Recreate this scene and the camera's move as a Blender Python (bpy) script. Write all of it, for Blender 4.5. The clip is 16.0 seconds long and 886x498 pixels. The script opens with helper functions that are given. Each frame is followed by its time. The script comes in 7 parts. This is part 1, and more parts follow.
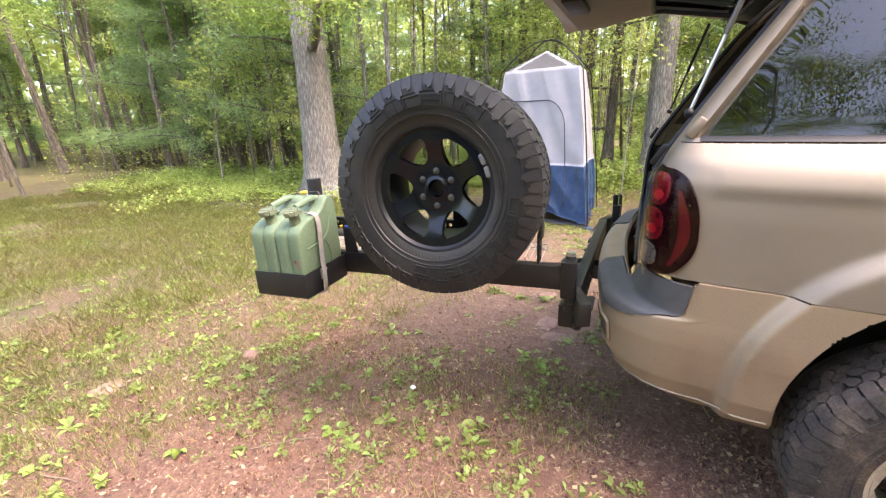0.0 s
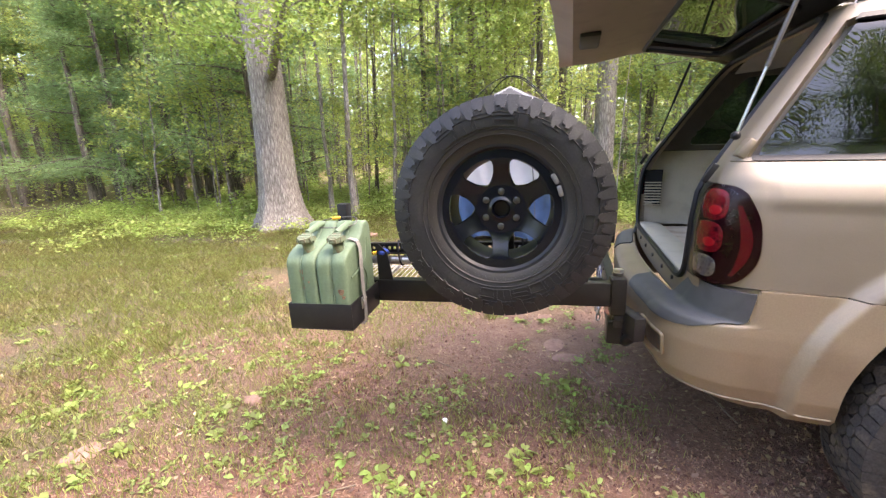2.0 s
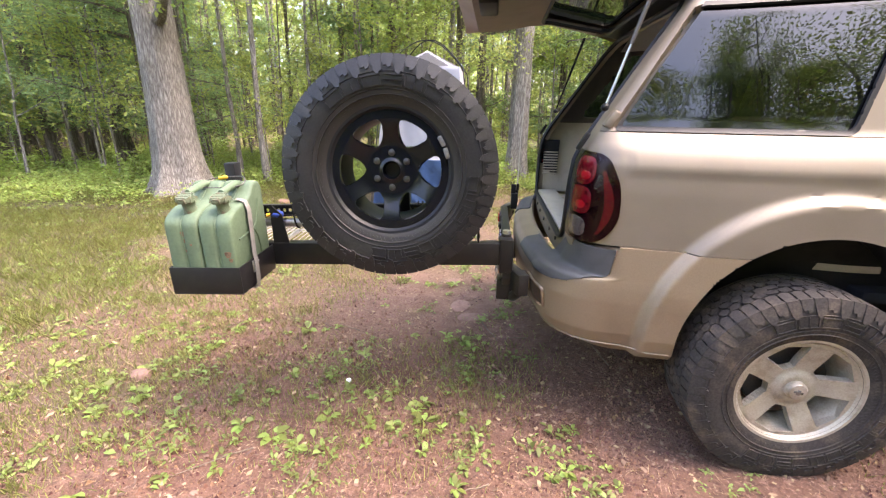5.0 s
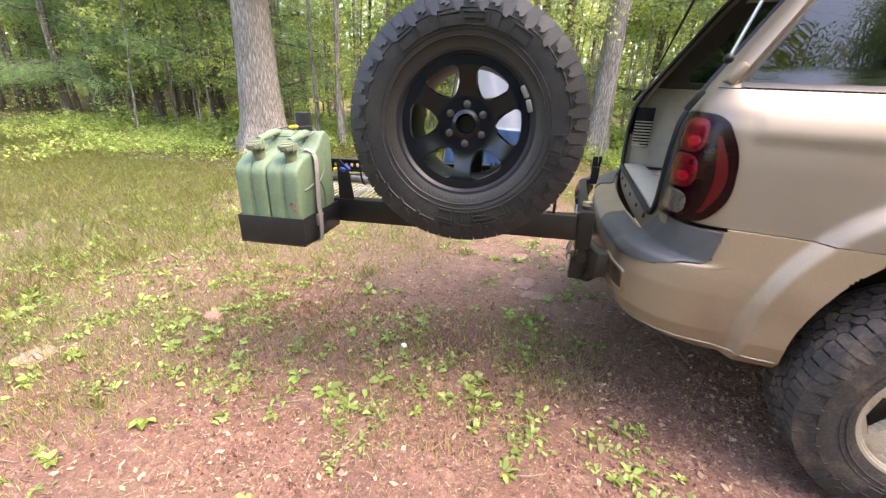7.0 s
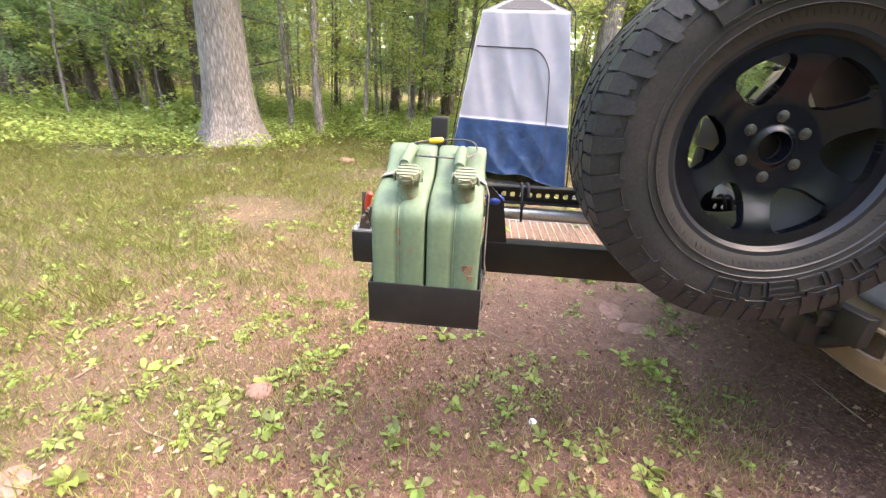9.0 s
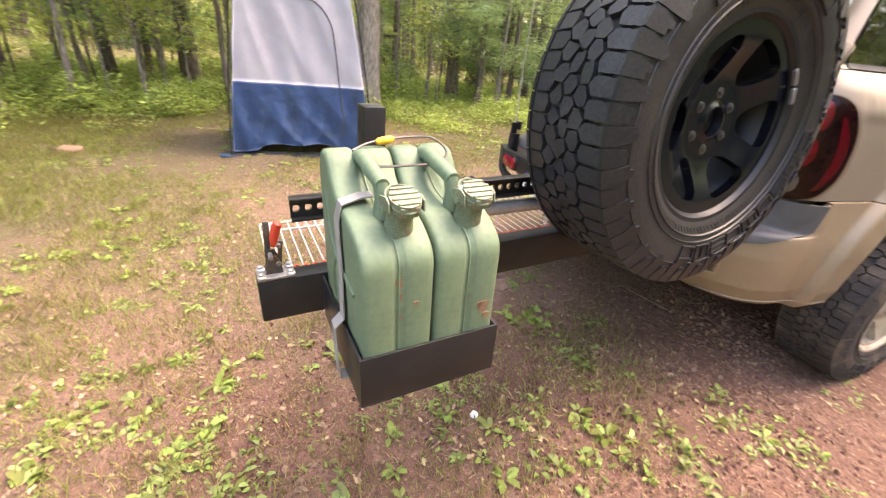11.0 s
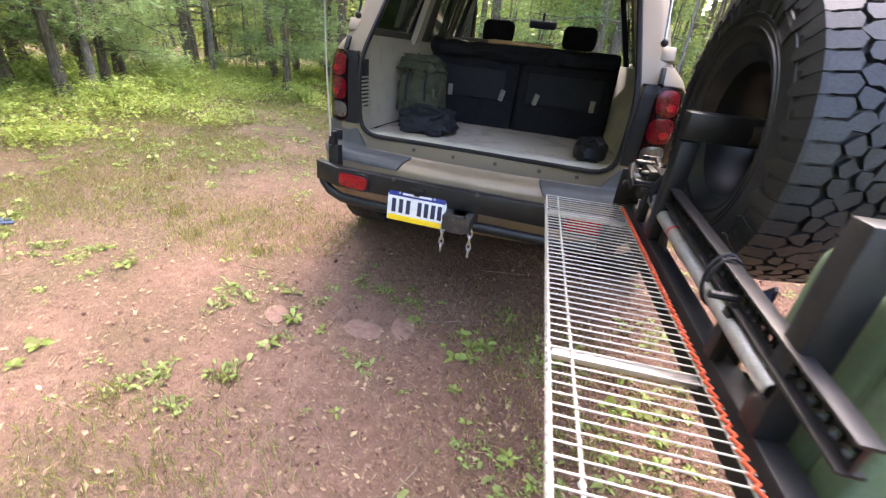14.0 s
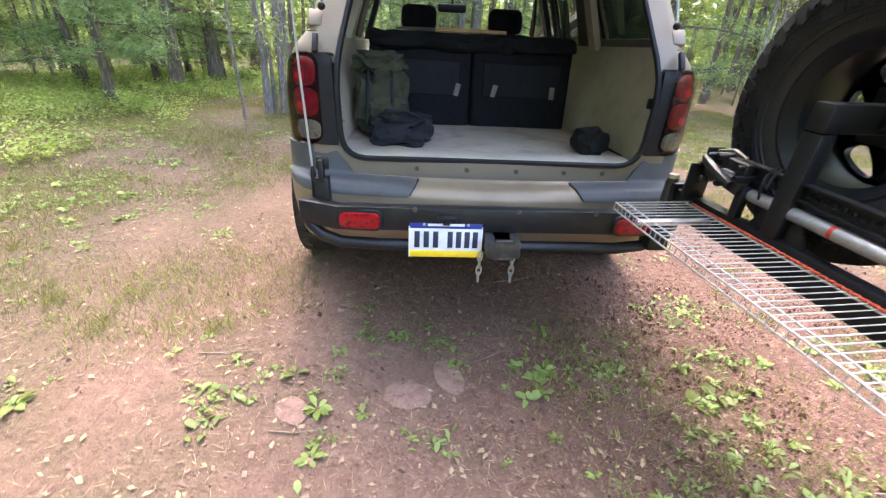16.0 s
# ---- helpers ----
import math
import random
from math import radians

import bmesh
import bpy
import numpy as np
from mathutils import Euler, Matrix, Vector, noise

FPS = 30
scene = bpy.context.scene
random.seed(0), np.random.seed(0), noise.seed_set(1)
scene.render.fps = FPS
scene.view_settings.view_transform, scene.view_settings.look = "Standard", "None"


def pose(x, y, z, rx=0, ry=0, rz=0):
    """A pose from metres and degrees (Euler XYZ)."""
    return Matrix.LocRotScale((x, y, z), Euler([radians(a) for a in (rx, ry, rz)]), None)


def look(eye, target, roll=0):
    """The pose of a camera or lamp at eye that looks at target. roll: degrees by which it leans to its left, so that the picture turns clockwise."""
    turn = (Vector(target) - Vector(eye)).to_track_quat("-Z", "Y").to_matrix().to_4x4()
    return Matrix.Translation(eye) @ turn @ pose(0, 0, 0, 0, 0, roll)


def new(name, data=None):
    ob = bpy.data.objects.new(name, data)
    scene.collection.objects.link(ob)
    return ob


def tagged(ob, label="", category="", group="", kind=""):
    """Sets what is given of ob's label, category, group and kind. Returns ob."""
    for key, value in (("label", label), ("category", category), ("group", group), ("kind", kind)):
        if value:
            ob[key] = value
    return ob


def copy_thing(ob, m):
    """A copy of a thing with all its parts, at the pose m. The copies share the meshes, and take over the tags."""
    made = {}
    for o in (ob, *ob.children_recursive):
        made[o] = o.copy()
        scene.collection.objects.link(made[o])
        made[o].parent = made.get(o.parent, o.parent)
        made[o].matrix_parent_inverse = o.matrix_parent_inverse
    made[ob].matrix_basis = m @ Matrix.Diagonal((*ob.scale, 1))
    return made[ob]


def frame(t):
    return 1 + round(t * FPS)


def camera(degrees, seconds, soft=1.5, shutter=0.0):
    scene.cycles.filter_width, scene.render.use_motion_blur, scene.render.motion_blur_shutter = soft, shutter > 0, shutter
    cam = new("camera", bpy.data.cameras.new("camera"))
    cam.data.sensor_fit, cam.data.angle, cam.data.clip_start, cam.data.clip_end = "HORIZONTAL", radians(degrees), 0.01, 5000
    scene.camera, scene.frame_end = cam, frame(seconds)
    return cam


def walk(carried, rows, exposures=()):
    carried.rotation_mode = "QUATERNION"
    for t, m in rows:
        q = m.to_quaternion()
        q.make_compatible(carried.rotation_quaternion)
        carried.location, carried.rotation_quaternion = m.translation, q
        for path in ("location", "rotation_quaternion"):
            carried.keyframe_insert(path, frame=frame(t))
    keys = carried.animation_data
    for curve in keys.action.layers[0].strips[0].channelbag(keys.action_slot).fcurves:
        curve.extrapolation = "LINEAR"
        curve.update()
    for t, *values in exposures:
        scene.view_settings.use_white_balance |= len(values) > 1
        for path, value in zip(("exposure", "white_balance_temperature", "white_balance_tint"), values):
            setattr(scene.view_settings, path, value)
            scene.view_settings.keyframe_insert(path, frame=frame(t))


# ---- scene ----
cam = camera(94.2, 16.0, soft=1.25, shutter=0.3)
ROWS = [
    (0, (0.007, 0.008, 1.421), (-0.672, 1.786, 0.807), -1.9),
    (0.5, (0.001, -0.049, 1.438), (-0.711, 1.739, 0.896), -1.9),
    (1, (-0.138, -0.137, 1.438), (-0.74, 1.716, 0.987), -0.9),
    (1.5, (-0.279, -0.171, 1.424), (-0.797, 1.701, 0.948), 1.1),
    (2, (-0.438, -0.091, 1.393), (-0.852, 1.806, 0.913), -1.6),
    (2.5, (-0.499, -0.113, 1.377), (-0.703, 1.785, 0.778), 0.4),
    (3, (-0.506, -0.179, 1.377), (-0.512, 1.731, 0.785), 2.7),
    (3.5, (-0.518, -0.191, 1.381), (-0.501, 1.723, 0.802), 2.7),
    (4, (-0.493, -0.189, 1.375), (-0.49, 1.712, 0.753), 2.4),
    (4.2, (-0.451, -0.174, 1.375), (-0.457, 1.727, 0.754), 2.0),
    (6.3, (-0.216, -0.08, 1.332), (-0.506, 1.792, 0.688), 1.0),
    (6.5, (-0.234, -0.071, 1.322), (-0.573, 1.781, 0.646), 1.3),
    (7, (-0.326, -0.011, 1.29), (-0.682, 1.811, 0.547), 2.6),
    (7.5, (-0.545, 0.051, 1.294), (-0.854, 1.866, 0.513), 4.5),
    (8, (-0.763, 0.134, 1.284), (-1.073, 1.971, 0.556), 8.7),
    (8.2, (-0.85, 0.218, 1.267), (-1.202, 2.04, 0.521), 5.9),
    (10.3, (-1.458, 0.691, 1.283), (-1.016, 2.452, 0.444), 2.3),
    (10.5, (-1.47, 0.743, 1.275), (-0.939, 2.463, 0.403), 1.7),
    (11, (-1.553, 0.803, 1.277), (-0.693, 2.377, 0.391), 5.4),
    (11.5, (-1.725, 0.831, 1.304), (-0.611, 2.218, 0.39), 5.2),
    (12, (-1.832, 0.933, 1.291), (-0.602, 2.24, 0.407), 9.2),
    (12.5, (-1.885, 1.256, 1.264), (-0.499, 2.401, 0.387), 8.6),
    (13, (-1.874, 1.505, 1.242), (-0.375, 2.355, 0.226), 7.0),
    (13.5, (-1.906, 1.786, 1.277), (-0.236, 2.287, 0.298), 7.4),
    (14, (-1.856, 2.107, 1.294), (-0.082, 2.412, 0.422), 6.1),
    (14.5, (-1.775, 2.362, 1.316), (0.016, 2.536, 0.443), 3.6),
    (15, (-1.727, 2.577, 1.323), (0.012, 2.521, 0.335), 0.8),
    (15.5, (-1.7, 2.736, 1.333), (0.077, 2.473, 0.454), 6.3),
    (16, (-1.518, 2.842, 1.294), (0.248, 2.548, 0.403), 3.0),
]
walk(cam, [(t, look(eye, target, roll)) for t, eye, target, roll in ROWS],
     exposures=[(0, 3.57, 6920, 19), (4, 3.55, 6820, 21), (8.2, 3.67, 6820, 18), (10.5, 3.68, 7620, 23), (11.5, 3.55, 7770, 23), (13, 3.36, 7520, 22), (13.5, 3.49, 7020, 21), (14.2, 3.76, 6720, 20), (14.8, 3.8, 6570, 18), (16, 3.83, 6370, 16)])

# ---- light ----
SUN_AZ, SUN_EL = -5.0, 60.0          # degrees: direction towards the sun, from +x
world = bpy.data.worlds.new("sky")
scene.world = world
world.use_nodes = True
wn = world.node_tree.nodes
wl = world.node_tree.links
sky = wn.new("ShaderNodeTexSky")
sky.sky_type = "NISHITA"
sky.sun_disc = False
sky.sun_elevation = radians(SUN_EL)
sky.sun_rotation = radians(90 - SUN_AZ)
sky.dust_density = 4.0
sky.air_density = 1.0
wl.new(sky.outputs[0], wn["Background"].inputs[0])
wn["Background"].inputs[1].default_value = 0.15
sun = new("sun", bpy.data.lights.new("sun", "SUN"))
sun.data.energy = 0.086
sun.data.angle = radians(10.0)
sun.data.color = (1.0, 0.90, 0.76)
_d = Vector((math.cos(radians(SUN_EL)) * math.cos(radians(SUN_AZ)), math.cos(radians(SUN_EL)) * math.sin(radians(SUN_AZ)), math.sin(radians(SUN_EL))))
sun.matrix_world = look(_d * 30, (0, 0, 0))

# ---- materials ----
def material(name, color, rough=0.6, metal=0.0, vary=0.15, scale=8.0, fine=60.0, bump=0.2, color2=None, spots=0.0, coat=0.0, dist=0.004, trans=0.0, spec=0.5, rand=0.0):
    """Principled surface with variation at two scales, fine bump and optional second colour in patches."""
    m = bpy.data.materials.new(name)
    m.use_nodes = True
    n, l = m.node_tree.nodes, m.node_tree.links
    b = n["Principled BSDF"]
    b.inputs["Roughness"].default_value = rough
    b.inputs["Metallic"].default_value = metal
    b.inputs["Coat Weight"].default_value = coat
    b.inputs["Coat Roughness"].default_value = 0.08
    b.inputs["Specular IOR Level"].default_value = spec
    tc = n.new("ShaderNodeTexCoord")
    big = n.new("ShaderNodeTexNoise")
    big.inputs["Scale"].default_value = scale
    big.inputs["Detail"].default_value = 5
    l.new(tc.outputs["Object"], big.inputs["Vector"])
    small = n.new("ShaderNodeTexNoise")
    small.inputs["Scale"].default_value = fine
    small.inputs["Detail"].default_value = 4
    l.new(tc.outputs["Object"], small.inputs["Vector"])
    mixa = n.new("ShaderNodeMix")
    mixa.data_type = "RGBA"
    c = Vector(color)
    c2 = Vector(color2) if color2 else c * (1 - 2 * vary)
    mixa.inputs[6].default_value = (*c2, 1)
    mixa.inputs[7].default_value = (*color, 1)
    ramp = n.new("ShaderNodeMapRange")
    ramp.inputs[1].default_value, ramp.inputs[2].default_value = (0.32 + spots, 0.5 + spots)
    l.new(big.outputs[0], ramp.inputs[0])
    l.new(ramp.outputs[0], mixa.inputs[0])
    hsv = n.new("ShaderNodeHueSaturation")
    vr = n.new("ShaderNodeMapRange")
    vr.inputs[3].default_value, vr.inputs[4].default_value = 1 - vary, 1 + vary
    l.new(small.outputs[0], vr.inputs[0])
    vr.inputs[1].default_value, vr.inputs[2].default_value = 0.3, 0.7
    if rand:
        oi = n.new("ShaderNodeNewGeometry")
        rr = n.new("ShaderNodeMapRange")
        rr.inputs[3].default_value, rr.inputs[4].default_value = 1 - rand, 1 + rand
        l.new(oi.outputs["Random Per Island"], rr.inputs[0])
        mul = n.new("ShaderNodeMath")
        mul.operation = "MULTIPLY"
        l.new(vr.outputs[0], mul.inputs[0])
        l.new(rr.outputs[0], mul.inputs[1])
        l.new(mul.outputs[0], hsv.inputs["Value"])
        hr = n.new("ShaderNodeMapRange")
        hr.inputs[3].default_value, hr.inputs[4].default_value = 0.5 - 0.06 * rand, 0.5 + 0.06 * rand
        l.new(oi.outputs["Random Per Island"], hr.inputs[0])
        l.new(hr.outputs[0], hsv.inputs["Hue"])
    else:
        l.new(vr.outputs[0], hsv.inputs["Value"])
    l.new(mixa.outputs[2], hsv.inputs["Color"])
    l.new(hsv.outputs[0], b.inputs["Base Color"])
    if bump:
        bp = n.new("ShaderNodeBump")
        bp.inputs["Strength"].default_value = bump
        bp.inputs["Distance"].default_value = dist
        l.new(small.outputs[0], bp.inputs["Height"])
        l.new(bp.outputs[0], b.inputs["Normal"])
    if trans:
        tr = n.new("ShaderNodeBsdfTranslucent")
        l.new(hsv.outputs[0], tr.inputs["Color"])
        ms = n.new("ShaderNodeMixShader")
        ms.inputs[0].default_value = trans
        l.new(b.outputs[0], ms.inputs[1])
        l.new(tr.outputs[0], ms.inputs[2])
        l.new(ms.outputs[0], n["Material Output"].inputs[0])
    return m


def glass_material(name, tint, rough=0.0, base=0.045):
    m = bpy.data.materials.new(name)
    m.use_nodes = True
    n, l = m.node_tree.nodes, m.node_tree.links
    n.remove(n["Principled BSDF"])
    t = n.new("ShaderNodeBsdfTransparent")
    t.inputs[0].default_value = (*tint, 1)
    g = n.new("ShaderNodeBsdfGlossy")
    g.inputs["Roughness"].default_value = rough
    lw = n.new("ShaderNodeLayerWeight")
    lw.inputs[0].default_value = 0.5
    pw = n.new("ShaderNodeMath")
    pw.operation = "POWER"
    pw.inputs[1].default_value = 4.0
    l.new(lw.outputs["Facing"], pw.inputs[0])
    f = n.new("ShaderNodeMath")
    f.operation = "MULTIPLY_ADD"
    f.inputs[1].default_value, f.inputs[2].default_value = 0.9, base
    l.new(pw.outputs[0], f.inputs[0])
    x = n.new("ShaderNodeMixShader")
    l.new(f.outputs[0], x.inputs[0])
    l.new(t.outputs[0], x.inputs[1])
    l.new(g.outputs[0], x.inputs[2])
    l.new(x.outputs[0], n["Material Output"].inputs[0])
    return m


M = {}
M["paint"] = material("gold_paint", (0.212, 0.172, 0.129), 0.55, 0.3, 0.04, 3.0, 300, 0.02, coat=0.06, color2=(0.196, 0.158, 0.116), dist=0.001)
M["dusty"] = material("dusty_gold_paint", (0.268, 0.202, 0.136), 0.50, 0.3, 0.06, 4.0, 200, 0.03, coat=0.12, color2=(0.225, 0.164, 0.108), dist=0.001)
M["greyplastic"] = material("grey_plastic", (0.062, 0.062, 0.064), 0.6, 0, 0.08, 20, 500, 0.25, dist=0.001)
M["blackplastic"] = material("black_plastic", (0.014, 0.014, 0.016), 0.5, 0, 0.15, 15, 300, 0.1, dist=0.001, spec=0.25)
M["blackpaint"] = material("black_paint", (0.0105, 0.0105, 0.012), 0.42, 0, 0.25, 12, 220, 0.12, color2=(0.019, 0.018, 0.0175), dist=0.001, spec=0.35)
M["rubber"] = material("tyre_rubber", (0.0215, 0.0228, 0.0265), 0.46, 0, 0.35, 14, 180, 0.25, color2=(0.033, 0.0340, 0.038), dist=0.0015, spec=0.36)
M["sidewall"] = material("tyre_sidewall", (0.0155, 0.0157, 0.0175), 0.44, 0, 0.35, 9, 150, 0.3, color2=(0.027, 0.0255, 0.025), dist=0.0015, spec=0.34)


def dust_band(m, dust, r0, r1):
    """Dry dust on a turned part, thick within r0 of the axle and gone by r1, broken up by noise."""
    n, l = m.node_tree.nodes, m.node_tree.links
    b = n["Principled BSDF"]
    src = b.inputs["Base Color"].links[0].from_socket
    tc = n.new("ShaderNodeTexCoord")
    flat = n.new("ShaderNodeVectorMath")
    flat.operation = "MULTIPLY"
    flat.inputs[1].default_value = (1, 0, 1)
    l.new(tc.outputs["Object"], flat.inputs[0])
    ln = n.new("ShaderNodeVectorMath")
    ln.operation = "LENGTH"
    l.new(flat.outputs[0], ln.inputs[0])
    nz = n.new("ShaderNodeTexNoise")
    nz.inputs["Scale"].default_value = 14
    nz.inputs["Detail"].default_value = 6
    l.new(tc.outputs["Object"], nz.inputs["Vector"])
    ad = n.new("ShaderNodeMath")
    ad.operation = "MULTIPLY_ADD"
    ad.inputs[1].default_value = 0.09
    l.new(nz.outputs[0], ad.inputs[0])
    l.new(ln.outputs["Value"], ad.inputs[2])
    mr = n.new("ShaderNodeMapRange")
    mr.inputs[1].default_value, mr.inputs[2].default_value, mr.inputs[3].default_value, mr.inputs[4].default_value = r0 + .045, r1 + .045, 0.75, 0.0
    l.new(ad.outputs[0], mr.inputs[0])
    mx = n.new("ShaderNodeMix")
    mx.data_type = "RGBA"
    mx.inputs[7].default_value = (*dust, 1)
    l.new(src, mx.inputs[6])
    l.new(mr.outputs[0], mx.inputs[0])
    l.new(mx.outputs[2], b.inputs["Base Color"])


dust_band(M["sidewall"], (0.030, 0.027, 0.025), 0.232, 0.290)
M["dirtyrubber"] = material("dusty_tyre_rubber", (0.038, 0.033, 0.03), 0.85, 0, 0.3, 10, 120, 0.35, color2=(0.085, 0.066, 0.052), dist=0.002, spec=0.25)
M["rimblack"] = material("black_rim_paint", (0.0040, 0.0050, 0.0085), 0.18, 0, 0.2, 20, 200, 0.05, dist=0.001, spec=0.30)
M["rimgold"] = material("dusty_alloy", (0.37, 0.325, 0.26), 0.5, 0.35, 0.12, 20, 160, 0.1, color2=(0.28, 0.235, 0.18), dist=0.001)
M["steel"] = material("bare_steel", (0.55, 0.55, 0.55), 0.32, 0.9, 0.12, 20, 200, 0.08, dist=0.001)
M["worn"] = material("worn_black_steel", (0.045, 0.043, 0.042), 0.40, 0.3, 0.3, 25, 200, 0.2, color2=(0.09, 0.07, 0.055), dist=0.001)
M["dullsteel"] = material("dull_zinc_steel", (0.26, 0.25, 0.235), 0.45, 0.6, 0.2, 20, 200, 0.15, color2=(0.16, 0.14, 0.12), dist=0.001)
M["crumb"] = material("soil_crumbs", (0.185, 0.095, 0.063), 0.95, 0, 0.2, 3, 90, 0.3, color2=(0.10, 0.052, 0.036), rand=0.65, dist=0.002)
M["grease"] = material("greasy_black_iron", (0.016, 0.0155, 0.016), 0.35, 0.3, 0.3, 40, 220, 0.5, color2=(0.035, 0.028, 0.023), dist=0.003)
M["rimgrey"] = material("dark_wheel_barrel", (0.011, 0.012, 0.015), 0.42, 0, 0.2, 14, 160, 0.1, color2=(0.009, 0.0095, 0.012), dist=0.001, spec=0.30)
M["pipe"] = material("galvanised_pipe", (0.42, 0.42, 0.42), 0.42, 0.7, 0.15, 16, 200, 0.1, color2=(0.30, 0.29, 0.28), dist=0.001)
M["darksteel"] = material("dark_steel", (0.09, 0.085, 0.08), 0.5, 0.7, 0.2, 30, 200, 0.15, color2=(0.12, 0.08, 0.06), dist=0.001)
M["green"] = material("green_can_paint", (0.106, 0.152, 0.094), 0.58, 0, 0.09, 9, 90, 0.10, color2=(0.092, 0.132, 0.083), dist=0.002, spec=0.28)
M["capgreen"] = material("chipped_green_cap", (0.125, 0.158, 0.098), 0.6, 0.1, 0.25, 70, 300, 0.4, color2=(0.13, 0.10, 0.066), dist=0.001)
M["rust"] = material("rusty_can_metal", (0.17, 0.105, 0.062), 0.75, 0.1, 0.3, 60, 260, 0.4, color2=(0.09, 0.045, 0.024), dist=0.001)
M["strap"] = material("grey_webbing", (0.25, 0.23, 0.21), 0.85, 0, 0.12, 30, 900, 0.5, dist=0.001)
M["orange"] = material("orange_cord", (0.58, 0.085, 0.03), 0.75, 0, 0.2, 60, 500, 0.4, dist=0.001)
M["redgrip"] = material("red_rubber_grip", (0.52, 0.045, 0.02), 0.5, 0, 0.15, 60, 500, 0.2, dist=0.001)
M["yellow"] = material("yellow_plastic", (0.75, 0.42, 0.03), 0.5, 0, 0.1, 60, 500, 0.1)
M["bluecloth"] = material("blue_cloth", (0.03, 0.07, 0.32), 0.8, 0, 0.2, 60, 500, 0.3)
M["whitewire"] = material("white_coated_wire", (0.40, 0.375, 0.335), 0.45, 0, 0.08, 30, 300, 0.05)
M["redlens"] = material("red_lens", (0.30, 0.005, 0.012), 0.12, 0, 0.3, 60, 400, 0.35, coat=0.25, dist=0.001, spec=0.3)
M["lampred"] = material("deep_red_bulb_lens", (0.135, 0.003, 0.009), 0.22, 0, 0.5, 45, 160, 0.4, color2=(0.035, 0.001, 0.003), coat=0.1, dist=0.002, spec=0.25)
M["markerred"] = material("crimson_marker_lens", (0.085, 0.0015, 0.006), 0.2, 0, 0.3, 45, 160, 0.2, color2=(0.06, 0.002, 0.006), dist=0.001, spec=0.3)
M["darklens"] = material("smoked_red_lens", (0.012, 0.0018, 0.003), 0.2, 0, 0.2, 20, 150, 0.03, coat=0.0, spec=0.15)
M["clearlens"] = material("clear_lamp_lens", (0.13, 0.12, 0.115), 0.12, 0.3, 0.3, 60, 250, 0.4, coat=1.0, dist=0.002)
M["beige"] = material("beige_trim", (0.44, 0.385, 0.305), 0.7, 0, 0.06, 12, 350, 0.2, dist=0.001)
# beige trim darkened: the dim upper cabin is put into the colour
M["uppertrim"] = material("shaded_upper_trim", (0.085, 0.076, 0.066), 0.7, 0, 0.08, 12, 350, 0.2, dist=0.001)
M["carpet"] = material("tan_carpet", (0.56, 0.45, 0.355), 0.95, 0, 0.2, 7, 300, 0.6, color2=(0.42, 0.32, 0.245), dist=0.003)
M["seat"] = material("dark_seat_cloth", (0.014, 0.0145, 0.018), 0.9, 0, 0.2, 20, 500, 0.5, dist=0.002, spec=0.2)
M["headliner"] = material("grey_headliner", (0.48, 0.45, 0.40), 0.9, 0, 0.05, 10, 500, 0.3, dist=0.001)
M["hatchtrim"] = material("taupe_hatch_trim", (0.185, 0.153, 0.128), 0.65, 0, 0.06, 10, 300, 0.2, dist=0.001)
M["olive"] = material("olive_canvas", (0.048, 0.052, 0.030), 0.9, 0, 0.2, 14, 400, 0.5, dist=0.002)
M["blackcloth"] = material("black_cloth", (0.010, 0.011, 0.016), 0.85, 0, 0.2, 14, 300, 0.5, dist=0.002)
M["tentwhite"] = material("pale_grey_nylon", (0.36, 0.36, 0.395), 0.5, 0, 0.04, 3, 7, 0.3, dist=0.03, trans=0.25)
M["tentblue"] = material("blue_nylon", (0.016, 0.042, 0.108), 0.42, 0, 0.10, 5, 10, 0.5, dist=0.03, color2=(0.016, 0.038, 0.085), spec=0.4)
M["mesh"] = material("dark_vent_mesh", (0.050, 0.050, 0.055), 0.8, 0, 0.1, 30, 600, 0.3)
M["white"] = material("white_enamel", (0.75, 0.75, 0.75), 0.4, 0, 0.05, 30, 300, 0.05)
M["plateblue"] = material("plate_blue", (0.02, 0.04, 0.25), 0.4, 0, 0.05, 30, 300, 0.05)
M["plateyellow"] = material("plate_yellow", (0.85, 0.58, 0.02), 0.4, 0, 0.05, 30, 300, 0.05)
M["plateink"] = material("plate_ink", (0.02, 0.025, 0.06), 0.4, 0, 0.05, 30, 300, 0.05)
M["nut"] = material("dark_nut_steel", (0.085, 0.085, 0.088), 0.3, 0.7, 0.2, 40, 300, 0.1, dist=0.001)
M["weight"] = material("lead_weight", (0.17, 0.17, 0.175), 0.5, 0.5, 0.15, 40, 300, 0.2)
M["wood"] = material("wooden_handle", (0.42, 0.26, 0.12), 0.55, 0, 0.15, 20, 120, 0.2)
M["tint"] = glass_material("tinted_glass", (0.045, 0.055, 0.055), base=0.055)
M["glass"] = glass_material("clear_glass", (0.82, 0.88, 0.84))
M["leaf"] = material("spring_leaves", (0.34, 0.43, 0.105), 0.5, 0, 0.2, 0.35, 6, 0, color2=(0.24, 0.34, 0.080), trans=0.5, rand=0.3)
M["leafb"] = material("yellow_green_leaves", (0.40, 0.45, 0.125), 0.5, 0, 0.2, 0.4, 6, 0, color2=(0.29, 0.37, 0.095), trans=0.5, rand=0.3)
M["pine"] = material("pine_needles", (0.26, 0.36, 0.15), 0.6, 0, 0.2, 0.5, 7, 0, color2=(0.18, 0.27, 0.11), trans=0.5, rand=0.3)
